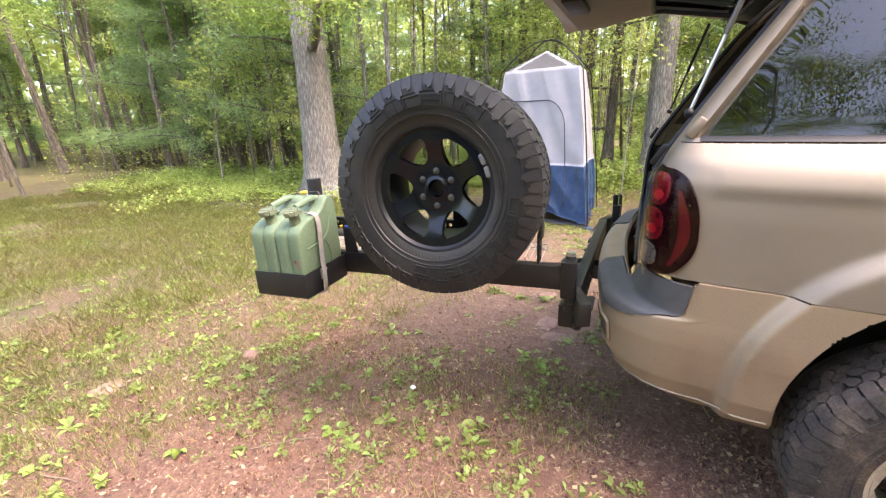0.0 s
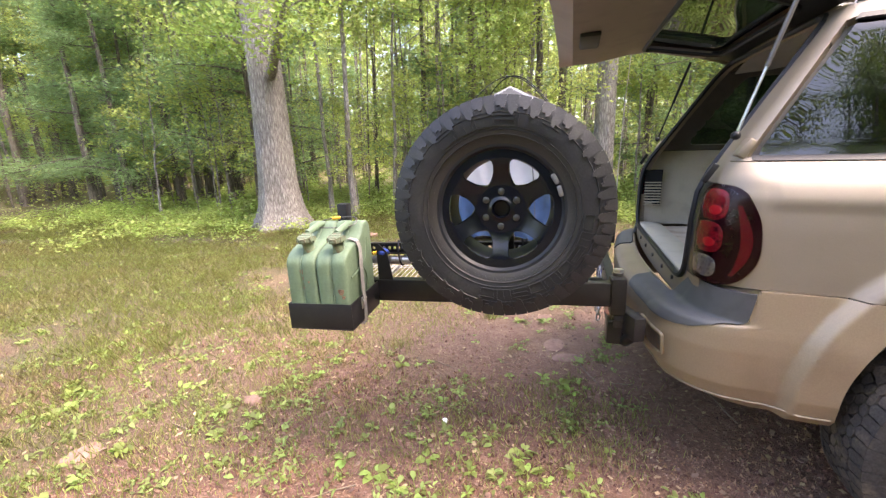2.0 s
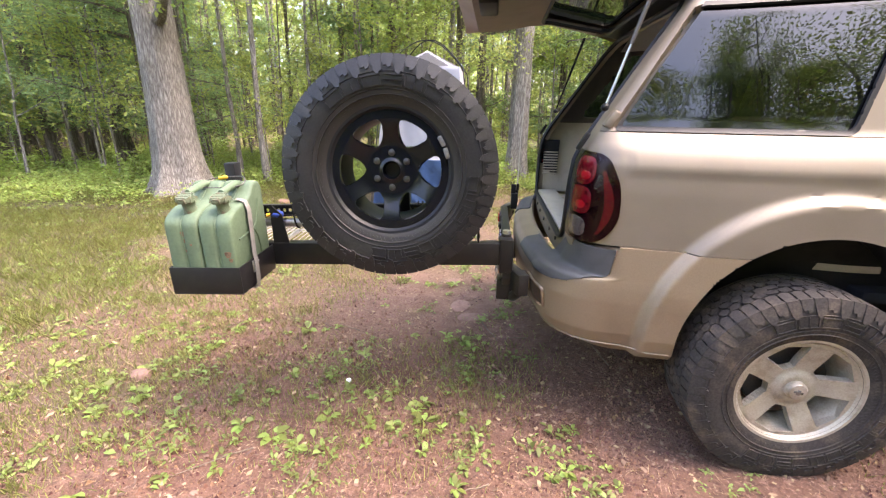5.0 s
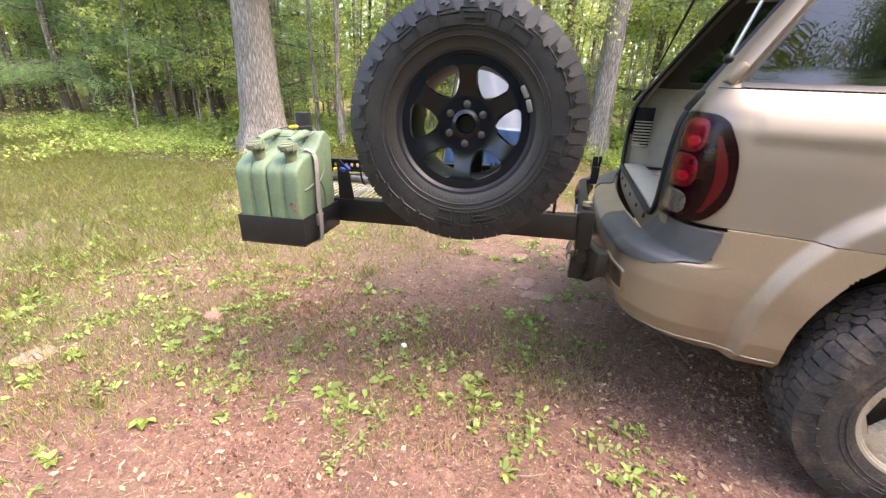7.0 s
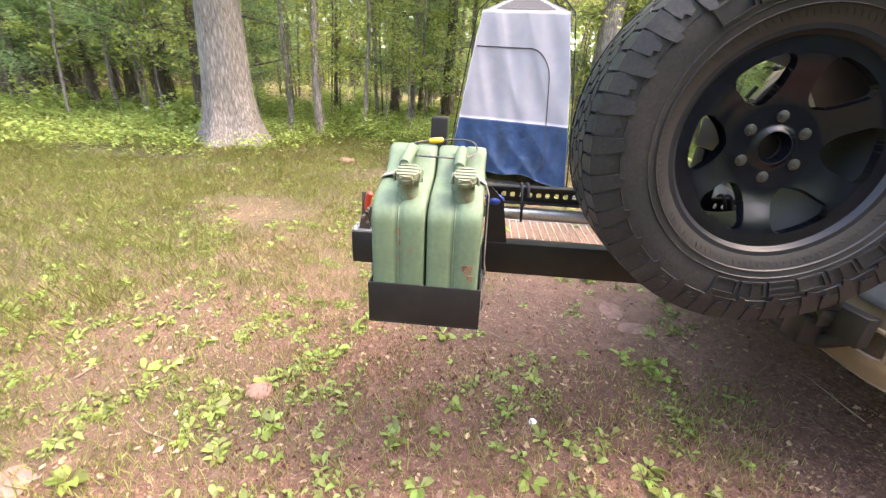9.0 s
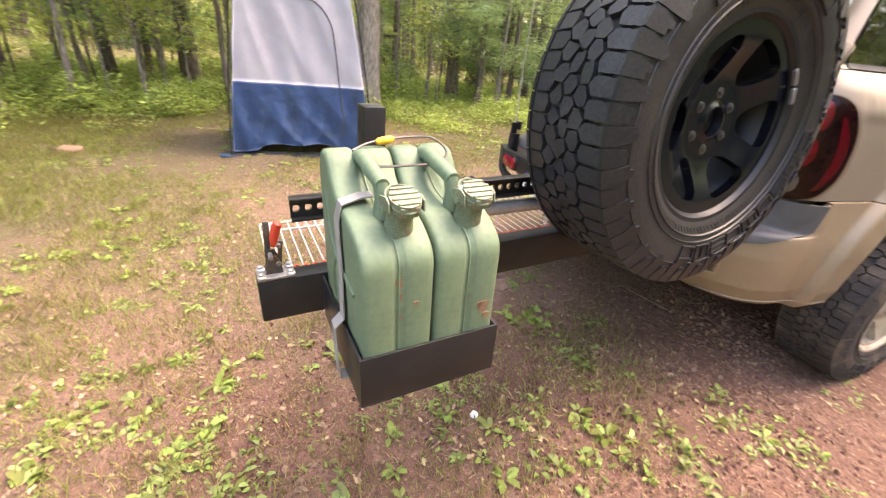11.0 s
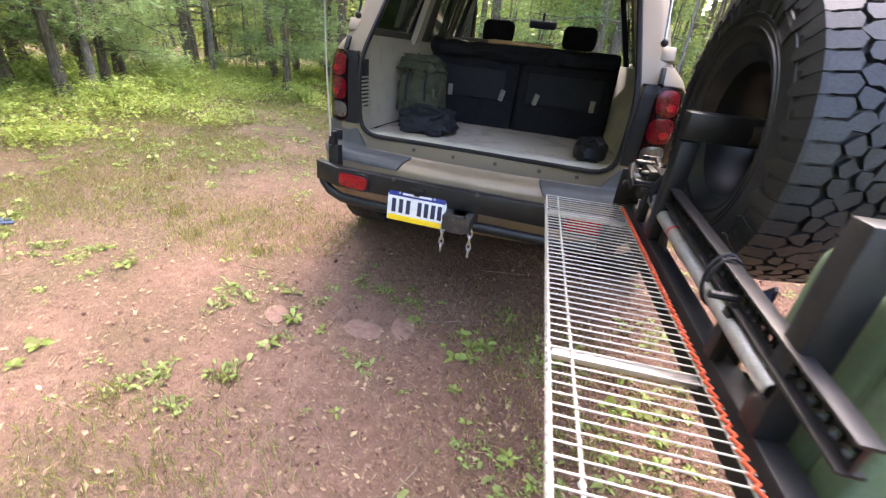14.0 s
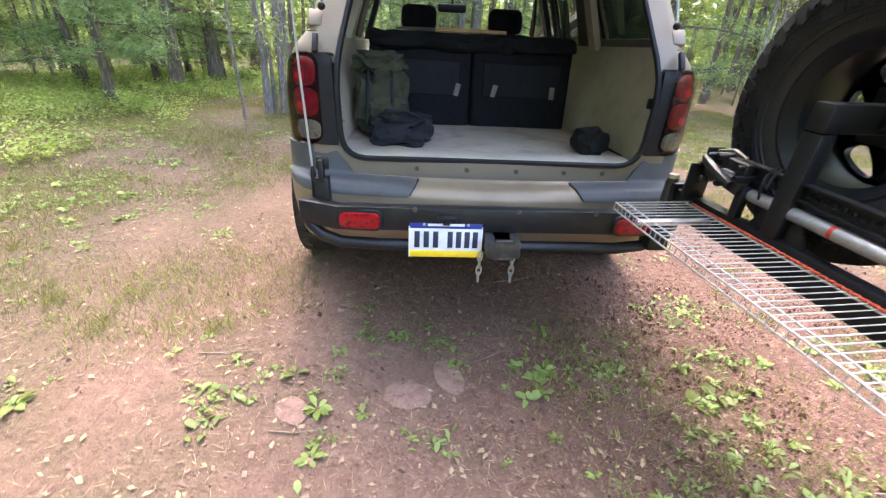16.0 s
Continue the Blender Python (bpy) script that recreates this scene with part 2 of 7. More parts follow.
M["weed"] = material("weed_leaves", (0.185, 0.232, 0.060), 0.5, 0, 0.15, 0.9, 30, 0.1, color2=(0.155, 0.190, 0.052), trans=0.4, rand=0.45)
M["groundleaf"] = material("low_plant_leaves", (0.32, 0.395, 0.095), 0.5, 0, 0.2, 0.6, 12, 0, color2=(0.19, 0.255, 0.060), trans=0.45, rand=0.35)
M["weedb"] = material("fresh_weed_leaves", (0.215, 0.280, 0.064), 0.45, 0, 0.15, 0.9, 40, 0.1, color2=(0.165, 0.215, 0.052), trans=0.4, rand=0.45)
M["grass"] = material("grass_blades", (0.215, 0.232, 0.060), 0.6, 0, 0.15, 0.7, 20, 0, color2=(0.245, 0.198, 0.082), trans=0.45, rand=0.4)
M["litter"] = material("dead_leaves", (0.24, 0.158, 0.102), 0.85, 0, 0.2, 2, 60, 0.2, color2=(0.115, 0.07, 0.045), rand=0.6)
M["straw"] = material("dry_straw", (0.27, 0.175, 0.11), 0.85, 0, 0.2, 2, 60, 0.1, color2=(0.16, 0.095, 0.062), rand=0.5)
M["stone"] = material("dirt_brown_stone", (0.205, 0.122, 0.092), 0.9, 0, 0.2, 12, 80, 0.5, color2=(0.14, 0.076, 0.057), dist=0.006)
M["strut"] = material("grey_strut_paint", (0.09, 0.082, 0.074), 0.4, 0.3, 0.1, 20, 200, 0.05)
# brighter red for the highlights painted on the tail bulbs
M["bulbred"] = material("bulb_highlight_red", (0.34, 0.006, 0.014), 0.25, 0, 0.05, 30, 300, 0.02)
M["lampcover"] = glass_material("clear_lamp_cover", (0.92, 0.88, 0.88), base=0.010)
M["twig"] = material("dry_twigs", (0.20, 0.15, 0.11), 0.9, 0, 0.2, 8, 90, 0.3)


def bark_material(name, light, dark, scale):
    m = bpy.data.materials.new(name)
    m.use_nodes = True
    n, l = m.node_tree.nodes, m.node_tree.links
    b = n["Principled BSDF"]
    b.inputs["Roughness"].default_value = 0.9
    tc = n.new("ShaderNodeTexCoord")
    mp = n.new("ShaderNodeMapping")
    mp.inputs["Scale"].default_value = (scale, scale, scale * 0.17)
    l.new(tc.outputs["Object"], mp.inputs["Vector"])
    ds = n.new("ShaderNodeTexNoise")
    ds.inputs["Scale"].default_value = 0.8
    ds.inputs["Detail"].default_value = 4
    l.new(mp.outputs[0], ds.inputs["Vector"])
    wv = n.new("ShaderNodeMix")
    wv.data_type = "VECTOR"
    wv.inputs[0].default_value = 0.35
    l.new(mp.outputs[0], wv.inputs[4])
    l.new(ds.outputs["Color"], wv.inputs[5])
    cr = n.new("ShaderNodeTexVoronoi")
    cr.feature = "DISTANCE_TO_EDGE"
    cr.inputs["Scale"].default_value = 1.5
    l.new(wv.outputs[1], cr.inputs["Vector"])
    ft = n.new("ShaderNodeTexNoise")
    ft.inputs["Scale"].default_value = 2.6
    ft.inputs["Detail"].default_value = 6
    ft.inputs["Roughness"].default_value = 0.7
    l.new(mp.outputs[0], ft.inputs["Vector"])
    vo = n.new("ShaderNodeMath")
    vo.operation = "MULTIPLY_ADD"
    vo.inputs[1].default_value = 0.75
    l.new(cr.outputs["Distance"], vo.inputs[0])
    l.new(ft.outputs[0], vo.inputs[2])
    big = n.new("ShaderNodeTexNoise")
    big.inputs["Scale"].default_value = 1.6
    l.new(tc.outputs["Object"], big.inputs["Vector"])
    r = n.new("ShaderNodeMapRange")
    r.inputs[1].default_value, r.inputs[2].default_value = 0.42, 0.85
    l.new(vo.outputs[0], r.inputs[0])
    mx = n.new("ShaderNodeMix")
    mx.data_type = "RGBA"
    mx.inputs[6].default_value = (*dark, 1)
    mx.inputs[7].default_value = (*light, 1)
    l.new(r.outputs[0], mx.inputs[0])
    h = n.new("ShaderNodeHueSaturation")
    r2 = n.new("ShaderNodeMapRange")
    r2.inputs[1].default_value, r2.inputs[2].default_value, r2.inputs[3].default_value, r2.inputs[4].default_value = 0.3, 0.7, 0.8, 1.2
    l.new(big.outputs[0], r2.inputs[0])
    l.new(r2.outputs[0], h.inputs["Value"])
    l.new(mx.outputs[2], h.inputs["Color"])
    l.new(h.outputs[0], b.inputs["Base Color"])
    bp = n.new("ShaderNodeBump")
    bp.inputs["Strength"].default_value = 0.9
    bp.inputs["Distance"].default_value = 0.03
    l.new(vo.outputs[0], bp.inputs["Height"])
    l.new(bp.outputs[0], b.inputs["Normal"])
    return m


M["bark"] = bark_material("grey_oak_bark", (0.40, 0.365, 0.335), (0.125, 0.108, 0.097), 30)
M["bark2"] = bark_material("brown_bark", (0.25, 0.21, 0.175), (0.085, 0.068, 0.056), 18)


def ground_material():
    """Reddish bare earth, worn turf and leaf litter, in patches; bare earth round the parked vehicle."""
    m = bpy.data.materials.new("forest_clearing_ground")
    m.use_nodes = True
    n, l = m.node_tree.nodes, m.node_tree.links
    b = n["Principled BSDF"]
    b.inputs["Roughness"].default_value = 0.95
    tc = n.new("ShaderNodeTexCoord")

    def nz(scale, detail=6, rough=0.6):
        t = n.new("ShaderNodeTexNoise")
        t.inputs["Scale"].default_value = scale
        t.inputs["Detail"].default_value = detail
        t.inputs["Roughness"].default_value = rough
        l.new(tc.outputs["Object"], t.inputs["Vector"])
        return t.outputs[0]

    def rng(src, a, c, lo=0.0, hi=1.0):
        r = n.new("ShaderNodeMapRange")
        r.inputs[1].default_value, r.inputs[2].default_value, r.inputs[3].default_value, r.inputs[4].default_value = a, c, lo, hi
        l.new(src, r.inputs[0])
        return r.outputs[0]

    def mix(f, a, c):
        x = n.new("ShaderNodeMix")
        x.data_type = "RGBA"
        l.new(f, x.inputs[0])
        for k, v in ((6, a), (7, c)):
            if isinstance(v, tuple):
                x.inputs[k].default_value = (*v, 1)
            else:
                l.new(v, x.inputs[k])
        return x.outputs[2]

    def mth(op, a, c):
        x = n.new("ShaderNodeMath")
        x.operation = op
        for k, v in ((0, a), (1, c)):
            if isinstance(v, (int, float)):
                x.inputs[k].default_value = v
            else:
                l.new(v, x.inputs[k])
        return x.outputs[0]

    dirt = mix(rng(nz(2.2), 0.35, 0.65), (0.130, 0.063, 0.042), (0.188, 0.100, 0.068))
    dirt = mix(rng(nz(26, 5, 0.8), 0.50, 0.60), dirt, (0.084, 0.040, 0.028))
    dirt = mix(rng(nz(7, 5, 0.7), 0.50, 0.66), dirt, (0.115, 0.06, 0.043))
    dirt = mix(rng(nz(55, 4, 0.8), 0.58, 0.63), dirt, (0.34, 0.225, 0.165))
    dirt = mix(rng(nz(110, 3, 0.8), 0.60, 0.66), dirt, (0.075, 0.038, 0.028))
    dirt = mix(rng(nz(14, 4, 0.75), 0.56, 0.66), dirt, (0.225, 0.128, 0.089))
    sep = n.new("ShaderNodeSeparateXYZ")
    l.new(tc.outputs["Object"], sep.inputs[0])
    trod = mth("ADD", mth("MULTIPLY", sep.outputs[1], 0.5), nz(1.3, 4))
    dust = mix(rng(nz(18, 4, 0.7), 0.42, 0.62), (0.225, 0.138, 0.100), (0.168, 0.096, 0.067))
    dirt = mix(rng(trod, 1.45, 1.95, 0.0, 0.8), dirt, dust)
    # a darker, noise-edged spot of earth by the wheel carrier
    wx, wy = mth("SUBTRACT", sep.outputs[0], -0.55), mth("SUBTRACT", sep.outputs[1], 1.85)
    dark_spot = mth("ADD", mth("SQRT", mth("ADD", mth("MULTIPLY", wx, wx), mth("MULTIPLY", mth("MULTIPLY", wy, wy), 2.0)), 0.0), mth("MULTIPLY", nz(5, 5, 0.7), 0.9))
    dirt = mix(rng(dark_spot, 0.62, 1.0, 0.75, 0.0), dirt, (0.088, 0.046, 0.034))
    brown = mix(rng(nz(6), 0.35, 0.65), (0.138, 0.089, 0.058), (0.120, 0.085, 0.045))
    lawn = mix(rng(nz(6), 0.35, 0.65), (0.094, 0.072, 0.032), (0.070, 0.065, 0.023))
    side = mth("ADD", mth("MULTIPLY", sep.outputs[0], 0.25), nz(0.8, 3))
    turf = mix(rng(side, -0.20, 0.34), lawn, brown)
    turf = mix(rng(nz(55, 4, .8), 0.54, 0.62), turf, (0.185, 0.128, 0.078))
    turf = mix(rng(nz(30, 4, .8), 0.50, 0.60), turf, (0.066, 0.048, 0.024))
    wood = mix(rng(nz(9), 0.35, 0.65), (0.20, 0.13, 0.075), (0.13, 0.15, 0.045))
    # distance from the bare patch
    dx = mth("MULTIPLY", mth("SUBTRACT", sep.outputs[0], 0.9), 0.50)
    dy = mth("MULTIPLY", mth("SUBTRACT", sep.outputs[1], 1.5), 0.76)
    d2 = mth("ADD", mth("MULTIPLY", dx, dx), mth("MULTIPLY", dy, dy))
    d = mth("SQRT", d2, 0.0)
    patch = mth("ADD", mth("MULTIPLY", d, 0.20), mth("MULTIPLY", nz(1.1, 6, 0.65), 1.15))
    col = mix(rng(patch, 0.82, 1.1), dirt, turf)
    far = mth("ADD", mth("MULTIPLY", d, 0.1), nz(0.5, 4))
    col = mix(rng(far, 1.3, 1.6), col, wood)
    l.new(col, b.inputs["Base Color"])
    h = mth("ADD", mth("MULTIPLY", nz(9, 6, 0.7), 1.0), mth("MULTIPLY", nz(60, 4, 0.7), 0.5))
    bp = n.new("ShaderNodeBump")
    bp.inputs["Strength"].default_value = 1.0
    bp.inputs["Distance"].default_value = 0.045
    l.new(h, bp.inputs["Height"])
    l.new(bp.outputs[0], b.inputs["Normal"])
    return m


M["ground"] = ground_material()

# ---- mesh helpers ----
def mesh_object(name, me, mat, parent=None, label="", smooth=True):
    me.materials.append(mat)
    if smooth:
        me.shade_smooth()
    ob = new(name, me)
    if parent:
        ob.parent = parent
    if label:
        tagged(ob, label)
    return ob


def part(name, bm, mat, parent=None, label="", smooth=True, angle=38):
    """One mesh object out of a bmesh, under a thing or a part."""
    me = bpy.data.meshes.new(name)
    bm.normal_update()
    if smooth:
        for e in bm.edges:
            if len(e.link_faces) == 2 and e.calc_face_angle(0) > radians(angle):
                e.smooth = False
    bm.to_mesh(me)
    bm.free()
    return mesh_object(name, me, mat, parent, label, smooth)


def thing(name, m, label, category, group=""):
    ob = new(name)
    ob.empty_display_size = 0.1
    ob.matrix_world = m
    return tagged(ob, label, category, group)


def box(bm, c, s, bevel=0.0, m=None, seg=2):
    r = bmesh.ops.create_cube(bm, size=1.0)
    vs = r["verts"]
    for v in vs:
        v.co = Vector((v.co.x * s[0], v.co.y * s[1], v.co.z * s[2]))
    if bevel:
        es = list({e for v in vs for e in v.link_edges})
        vs = list({v for f in bmesh.ops.bevel(bm, geom=es, offset=bevel, segments=seg, profile=0.5, affect="EDGES")["faces"] for v in f.verts} | {v for v in vs if v.is_valid})
    t = Matrix.Translation(c) @ (m.to_3x3().to_4x4() if m else Matrix())
    for v in vs:
        v.co = t @ v.co
    return vs


def tube(bm, pts, r, seg=8, caps=True, closed=False):
    """A round bar swept along points; r is one radius or one for each point."""
    pts = [Vector(p) for p in pts]
    rs = r if isinstance(r, (list, tuple)) else [r] * len(pts)
    rings, up = [], None
    n = len(pts)
    for i, p in enumerate(pts):
        if closed:
            d = (pts[(i + 1) % n] - pts[i - 1]).normalized()
        else:
            d = (pts[min(i + 1, n - 1)] - pts[max(i - 1, 0)]).normalized()
        if up is None:
            up = d.orthogonal().normalized()
        up = (up - d * up.dot(d)).normalized()
        s = d.cross(up)
        rings.append([bm.verts.new(p + (up * math.cos(a) + s * math.sin(a)) * rs[i]) for a in (2 * math.pi * k / seg for k in range(seg))])
    for i in range(n if closed else n - 1):
        a, b = rings[i], rings[(i + 1) % n]
        for k in range(seg):
            bm.faces.new((a[k], a[(k + 1) % seg], b[(k + 1) % seg], b[k]))
    if caps and not closed:
        bm.faces.new(rings[0][::-1])
        bm.faces.new(rings[-1])


def lathe(bm, profile, seg=64, close=False):
    """Turns (radius, y) points about the y axis."""
    rings = [[bm.verts.new((r * math.cos(2 * math.pi * k / seg), y, r * math.sin(2 * math.pi * k / seg))) for k in range(seg)] for r, y in profile]
    m = len(rings)
    for i in range(m if close else m - 1):
        a, b = rings[i], rings[(i + 1) % m]
        for k in range(seg):
            bm.faces.new((a[k], b[k], b[(k + 1) % seg], a[(k + 1) % seg]))


def prism(bm, poly, fa, fb):
    """Side walls and two ends between two mappings of one flat polygon."""
    a = [bm.verts.new(fa(*p)) for p in poly]
    b = [bm.verts.new(fb(*p)) for p in poly]
    n = len(poly)
    bm.faces.new(b)
    bm.faces.new(a[::-1])
    for i in range(n):
        bm.faces.new((a[i], a[(i + 1) % n], b[(i + 1) % n], b[i]))


def poly_sdf(poly):
    P = np.array(poly, float)
    Q = np.roll(P, -1, axis=0)

    def f(x, y):
        d = np.full(np.shape(x), 1e9)
        inside = np.zeros(np.shape(x), bool)
        for (ax, ay), (bx, by) in zip(P, Q):
            ex, ey = bx - ax, by - ay
            t = np.clip(((x - ax) * ex + (y - ay) * ey) / (ex * ex + ey * ey), 0, 1)
            d = np.minimum(d, np.hypot(x - ax - t * ex, y - ay - t * ey))
            c = ((ay > y) != (by > y)) & (x < (bx - ax) * (y - ay) / (by - ay + 1e-12) + ax)
            inside ^= c
        return np.where(inside, -d, d)
    return f


def round_poly(poly, r, seg=5):
    """The polygon with its corners rounded."""
    out, n = [], len(poly)
    for i in range(n):
        p, a, b = Vector(poly[i]), Vector(poly[i - 1]), Vector(poly[(i + 1) % n])
        k = min(r, 0.45 * (a - p).length, 0.45 * (b - p).length)
        s, e = p + (a - p).normalized() * k, p + (b - p).normalized() * k
        for j in range(seg + 1):
            t = j / seg
            q = s * (1 - t) ** 2 + p * 2 * t * (1 - t) + e * t * t
            out.append((q.x, q.y))
    return out


def sheet(name, pos, us, vs, sdf, mat, parent, thick=0.015, label="", out=0.0, flip=False):
    """A curved panel: the part of the surface pos(u, v) in which sdf(u, v) < 0, with turned-in edges."""
    U, V = np.meshgrid(np.array(us, float), np.array(vs, float), indexing="ij")
    h = 1e-4
    cu = np.gradient(U, axis=0) if len(us) > 1 else h
    cv = np.gradient(V, axis=1)
    for _ in range(3):
        D = sdf(U, V)
        gu, gv = (sdf(U + h, V) - D) / h, (sdf(U, V + h) - D) / h
        g2 = np.maximum(gu * gu + gv * gv, 1e-6)
        cell = np.maximum(np.abs(cu), np.abs(cv)) * np.sqrt(g2)
        mv = (D < 0.75 * cell) & (D > -0.3 * cell) & (np.abs(D) > 1e-6)
        U, V = U - np.where(mv, D * gu / g2, 0), V - np.where(mv, D * gv / g2, 0)
    D = sdf(U, V)
    ok = D < 2e-3 * 1.0
    X = np.stack(pos(U, V), -1)
    Xu = np.stack(pos(U + h, V), -1) - X
    Xv = np.stack(pos(U, V + h), -1) - X
    N = np.cross(Xu, Xv)
    N /= np.maximum(np.linalg.norm(N, axis=-1, keepdims=True), 1e-12)
    if flip:
        N = -N
    X = X + N * out
    nu, nv = U.shape
    idx = np.arange(nu * nv).reshape(nu, nv)
    f = np.stack([idx[:-1, :-1], idx[1:, :-1], idx[1:, 1:], idx[:-1, 1:]], -1).reshape(-1, 4)
    f = f[ok.reshape(-1)[f].all(1)]
    if flip:
        f = f[:, ::-1]
    P = X.reshape(-1, 3)
    B = (X - N * thick).reshape(-1, 3)
    cnt = {}
    for q in f.tolist():
        for a, b in ((q[0], q[1]), (q[1], q[2]), (q[2], q[3]), (q[3], q[0])):
            if (b, a) in cnt:
                del cnt[(b, a)]
            else:
                cnt[(a, b)] = 1
    off = len(P)
    faces = f.tolist() + [[b, a, a + off, b + off] for a, b in cnt]
    used = sorted({i for q in faces for i in q})
    remap = {o: i for i, o in enumerate(used)}
    PB = np.concatenate([P, B])
    me = bpy.data.meshes.new(name)
    me.from_pydata(PB[used].tolist(), [], [[remap[i] for i in q] for q in faces])
    me.validate()
    if thick:
        nf = len(f)
        bm = bmesh.new()
        bm.from_mesh(me)
        for e in bm.edges:
            if len(e.link_faces) == 2 and e.calc_face_angle(0) > radians(40):
                e.smooth = False
        bm.to_mesh(me)
        bm.free()
    return mesh_object(name, me, mat, parent, label)


def quads_mesh(name, C, A, B, fold=0.0):
    """Many loose four-cornered leaves: centres C, half-axes A and B (arrays of vectors)."""
    n = len(C)
    N = np.cross(A, B)
    N /= np.maximum(np.linalg.norm(N, axis=1, keepdims=True), 1e-9)
    k = fold * np.linalg.norm(B, axis=1, keepdims=True)
    P = np.stack([C - A, C + B + N * k, C + A, C - B + N * k], 1).reshape(-1, 3)
    me = bpy.data.meshes.new(name)
    me.vertices.add(4 * n)
    me.vertices.foreach_set("co", P.astype(np.float32).ravel())
    me.loops.add(4 * n)
    me.loops.foreach_set("vertex_index", np.arange(4 * n, dtype=np.int32))
    me.polygons.add(n)
    me.polygons.foreach_set("loop_start", np.arange(0, 4 * n, 4, dtype=np.int32))
    me.update(calc_edges=True)
    return me


def smoothstep(a, b, x):
    t = np.clip((x - a) / (b - a), 0, 1)
    return t * t * (3 - 2 * t)



def patch(name, pos, poly, mat, parent, thick=0.02, label="", out=0.0, dome=0.0, flip=False, rings=9):
    """A smooth-edged panel on the surface pos(u, v): a polygon with a centre, domed by some height."""
    P = np.array(poly, float)
    seg = np.linalg.norm(np.roll(P, -1, 0) - P, axis=1)
    acc = np.concatenate([[0], np.cumsum(seg)])
    t = np.linspace(0, acc[-1], 73)[:-1]
    Q = np.concatenate([P, P[:1]])
    E = np.stack([np.interp(t, acc, Q[:, 0]), np.interp(t, acc, Q[:, 1])], 1)
    c = E.mean(0)
    n = len(E)
    ts = np.linspace(0.08, 1, rings)
    U = np.concatenate([c[0] + (E[:, 0] - c[0]) * k for k in ts])
    V = np.concatenate([c[1] + (E[:, 1] - c[1]) * k for k in ts])
    T = np.repeat(ts, n)
    h = 1e-4
    X = np.stack(pos(U, V), -1)
    N = np.cross(np.stack(pos(U + h, V), -1) - X, np.stack(pos(U, V + h), -1) - X)
    N /= np.maximum(np.linalg.norm(N, axis=1, keepdims=True), 1e-12)
    if flip:
        N = -N
    F = X + N * (out + dome * np.sqrt(np.clip(1 - T * T, 0, 1)))[:, None]
    B = (X - N * thick)[-n:]
    verts = np.concatenate([F, B])
    faces = [list(range(n))]
    for k in range(rings):
        for i in range(n):
            a, b = k * n + i, k * n + (i + 1) % n
            faces.append([a, a + n, b + n, b])
    bm = bmesh.new()
    vs = [bm.verts.new(v) for v in verts]
    for f in faces:
        bm.faces.new([vs[i] for i in f])
    bmesh.ops.recalc_face_normals(bm, faces=bm.faces)
    return part(name, bm, mat, parent, label, True, 50)
# ---- ground ----
def ground_z(x, y):
    x, y = np.asarray(x, float), np.asarray(y, float)
    z = 0.012 * np.sin(1.7 * x + 0.6 * y) * np.sin(1.3 * y - 0.4 * x + 1) + 0.010 * np.sin(3.9 * x + 2.2 * y) + 0.007 * np.sin(6.1 * y - 4.3 * x)
    far = smoothstep(6, 30, np.hypot(x, y - 2))
    return z * (1 + 6 * far) + far * 0.25 * np.sin(0.21 * x + 1) * np.sin(0.17 * y)


def build_ground():
    near = np.arange(-9, 9.01, 0.11)
    g = [10, 11, 12.5, 14, 16, 18.5, 22, 27, 34, 45, 60, 90, 140, 220, 400]
    xs = np.concatenate([-np.array(g[::-1]), near, g])
    ys = xs + 2
    X, Y = np.meshgrid(xs, ys, indexing="ij")
    Z = ground_z(X, Y)
    r = np.random.default_rng(3)
    Z = Z + r.normal(0, 0.0035, Z.shape)
    n = len(xs)
    idx = np.arange(n * n).reshape(n, n)
    f = np.stack([idx[:-1, :-1], idx[1:, :-1], idx[1:, 1:], idx[:-1, 1:]], -1).reshape(-1, 4)
    me = bpy.data.meshes.new("ground")
    me.from_pydata(np.stack([X, Y, Z], -1).reshape(-1, 3).tolist(), [], f.tolist())
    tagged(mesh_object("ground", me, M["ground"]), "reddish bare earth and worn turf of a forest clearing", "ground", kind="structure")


build_ground()

# ---- wheels ----
def tyre_profile(R, rim, wd):
    h = R - rim
    return [(rim - 0.012, -wd * 0.40), (rim + 0.004, -wd * 0.43), (rim + h * 0.25, -wd * 0.485), (rim + h * 0.5, -wd * 0.5), (rim + h * 0.72, -wd * 0.485), (R - 0.020, -wd * 0.462), (R - 0.009, -wd * 0.44), (R - 0.008, -wd * 0.39), (R - 0.014, -wd * 0.3), (R - 0.013, 0),
            (R - 0.014, wd * 0.3), (R - 0.008, wd * 0.39), (R - 0.009, wd * 0.44), (R - 0.020, wd * 0.462), (rim + h * 0.72, wd * 0.485), (rim + h * 0.5, wd * 0.5), (rim + h * 0.25, wd * 0.485), (rim + 0.004, wd * 0.43), (rim - 0.012, wd * 0.40)]


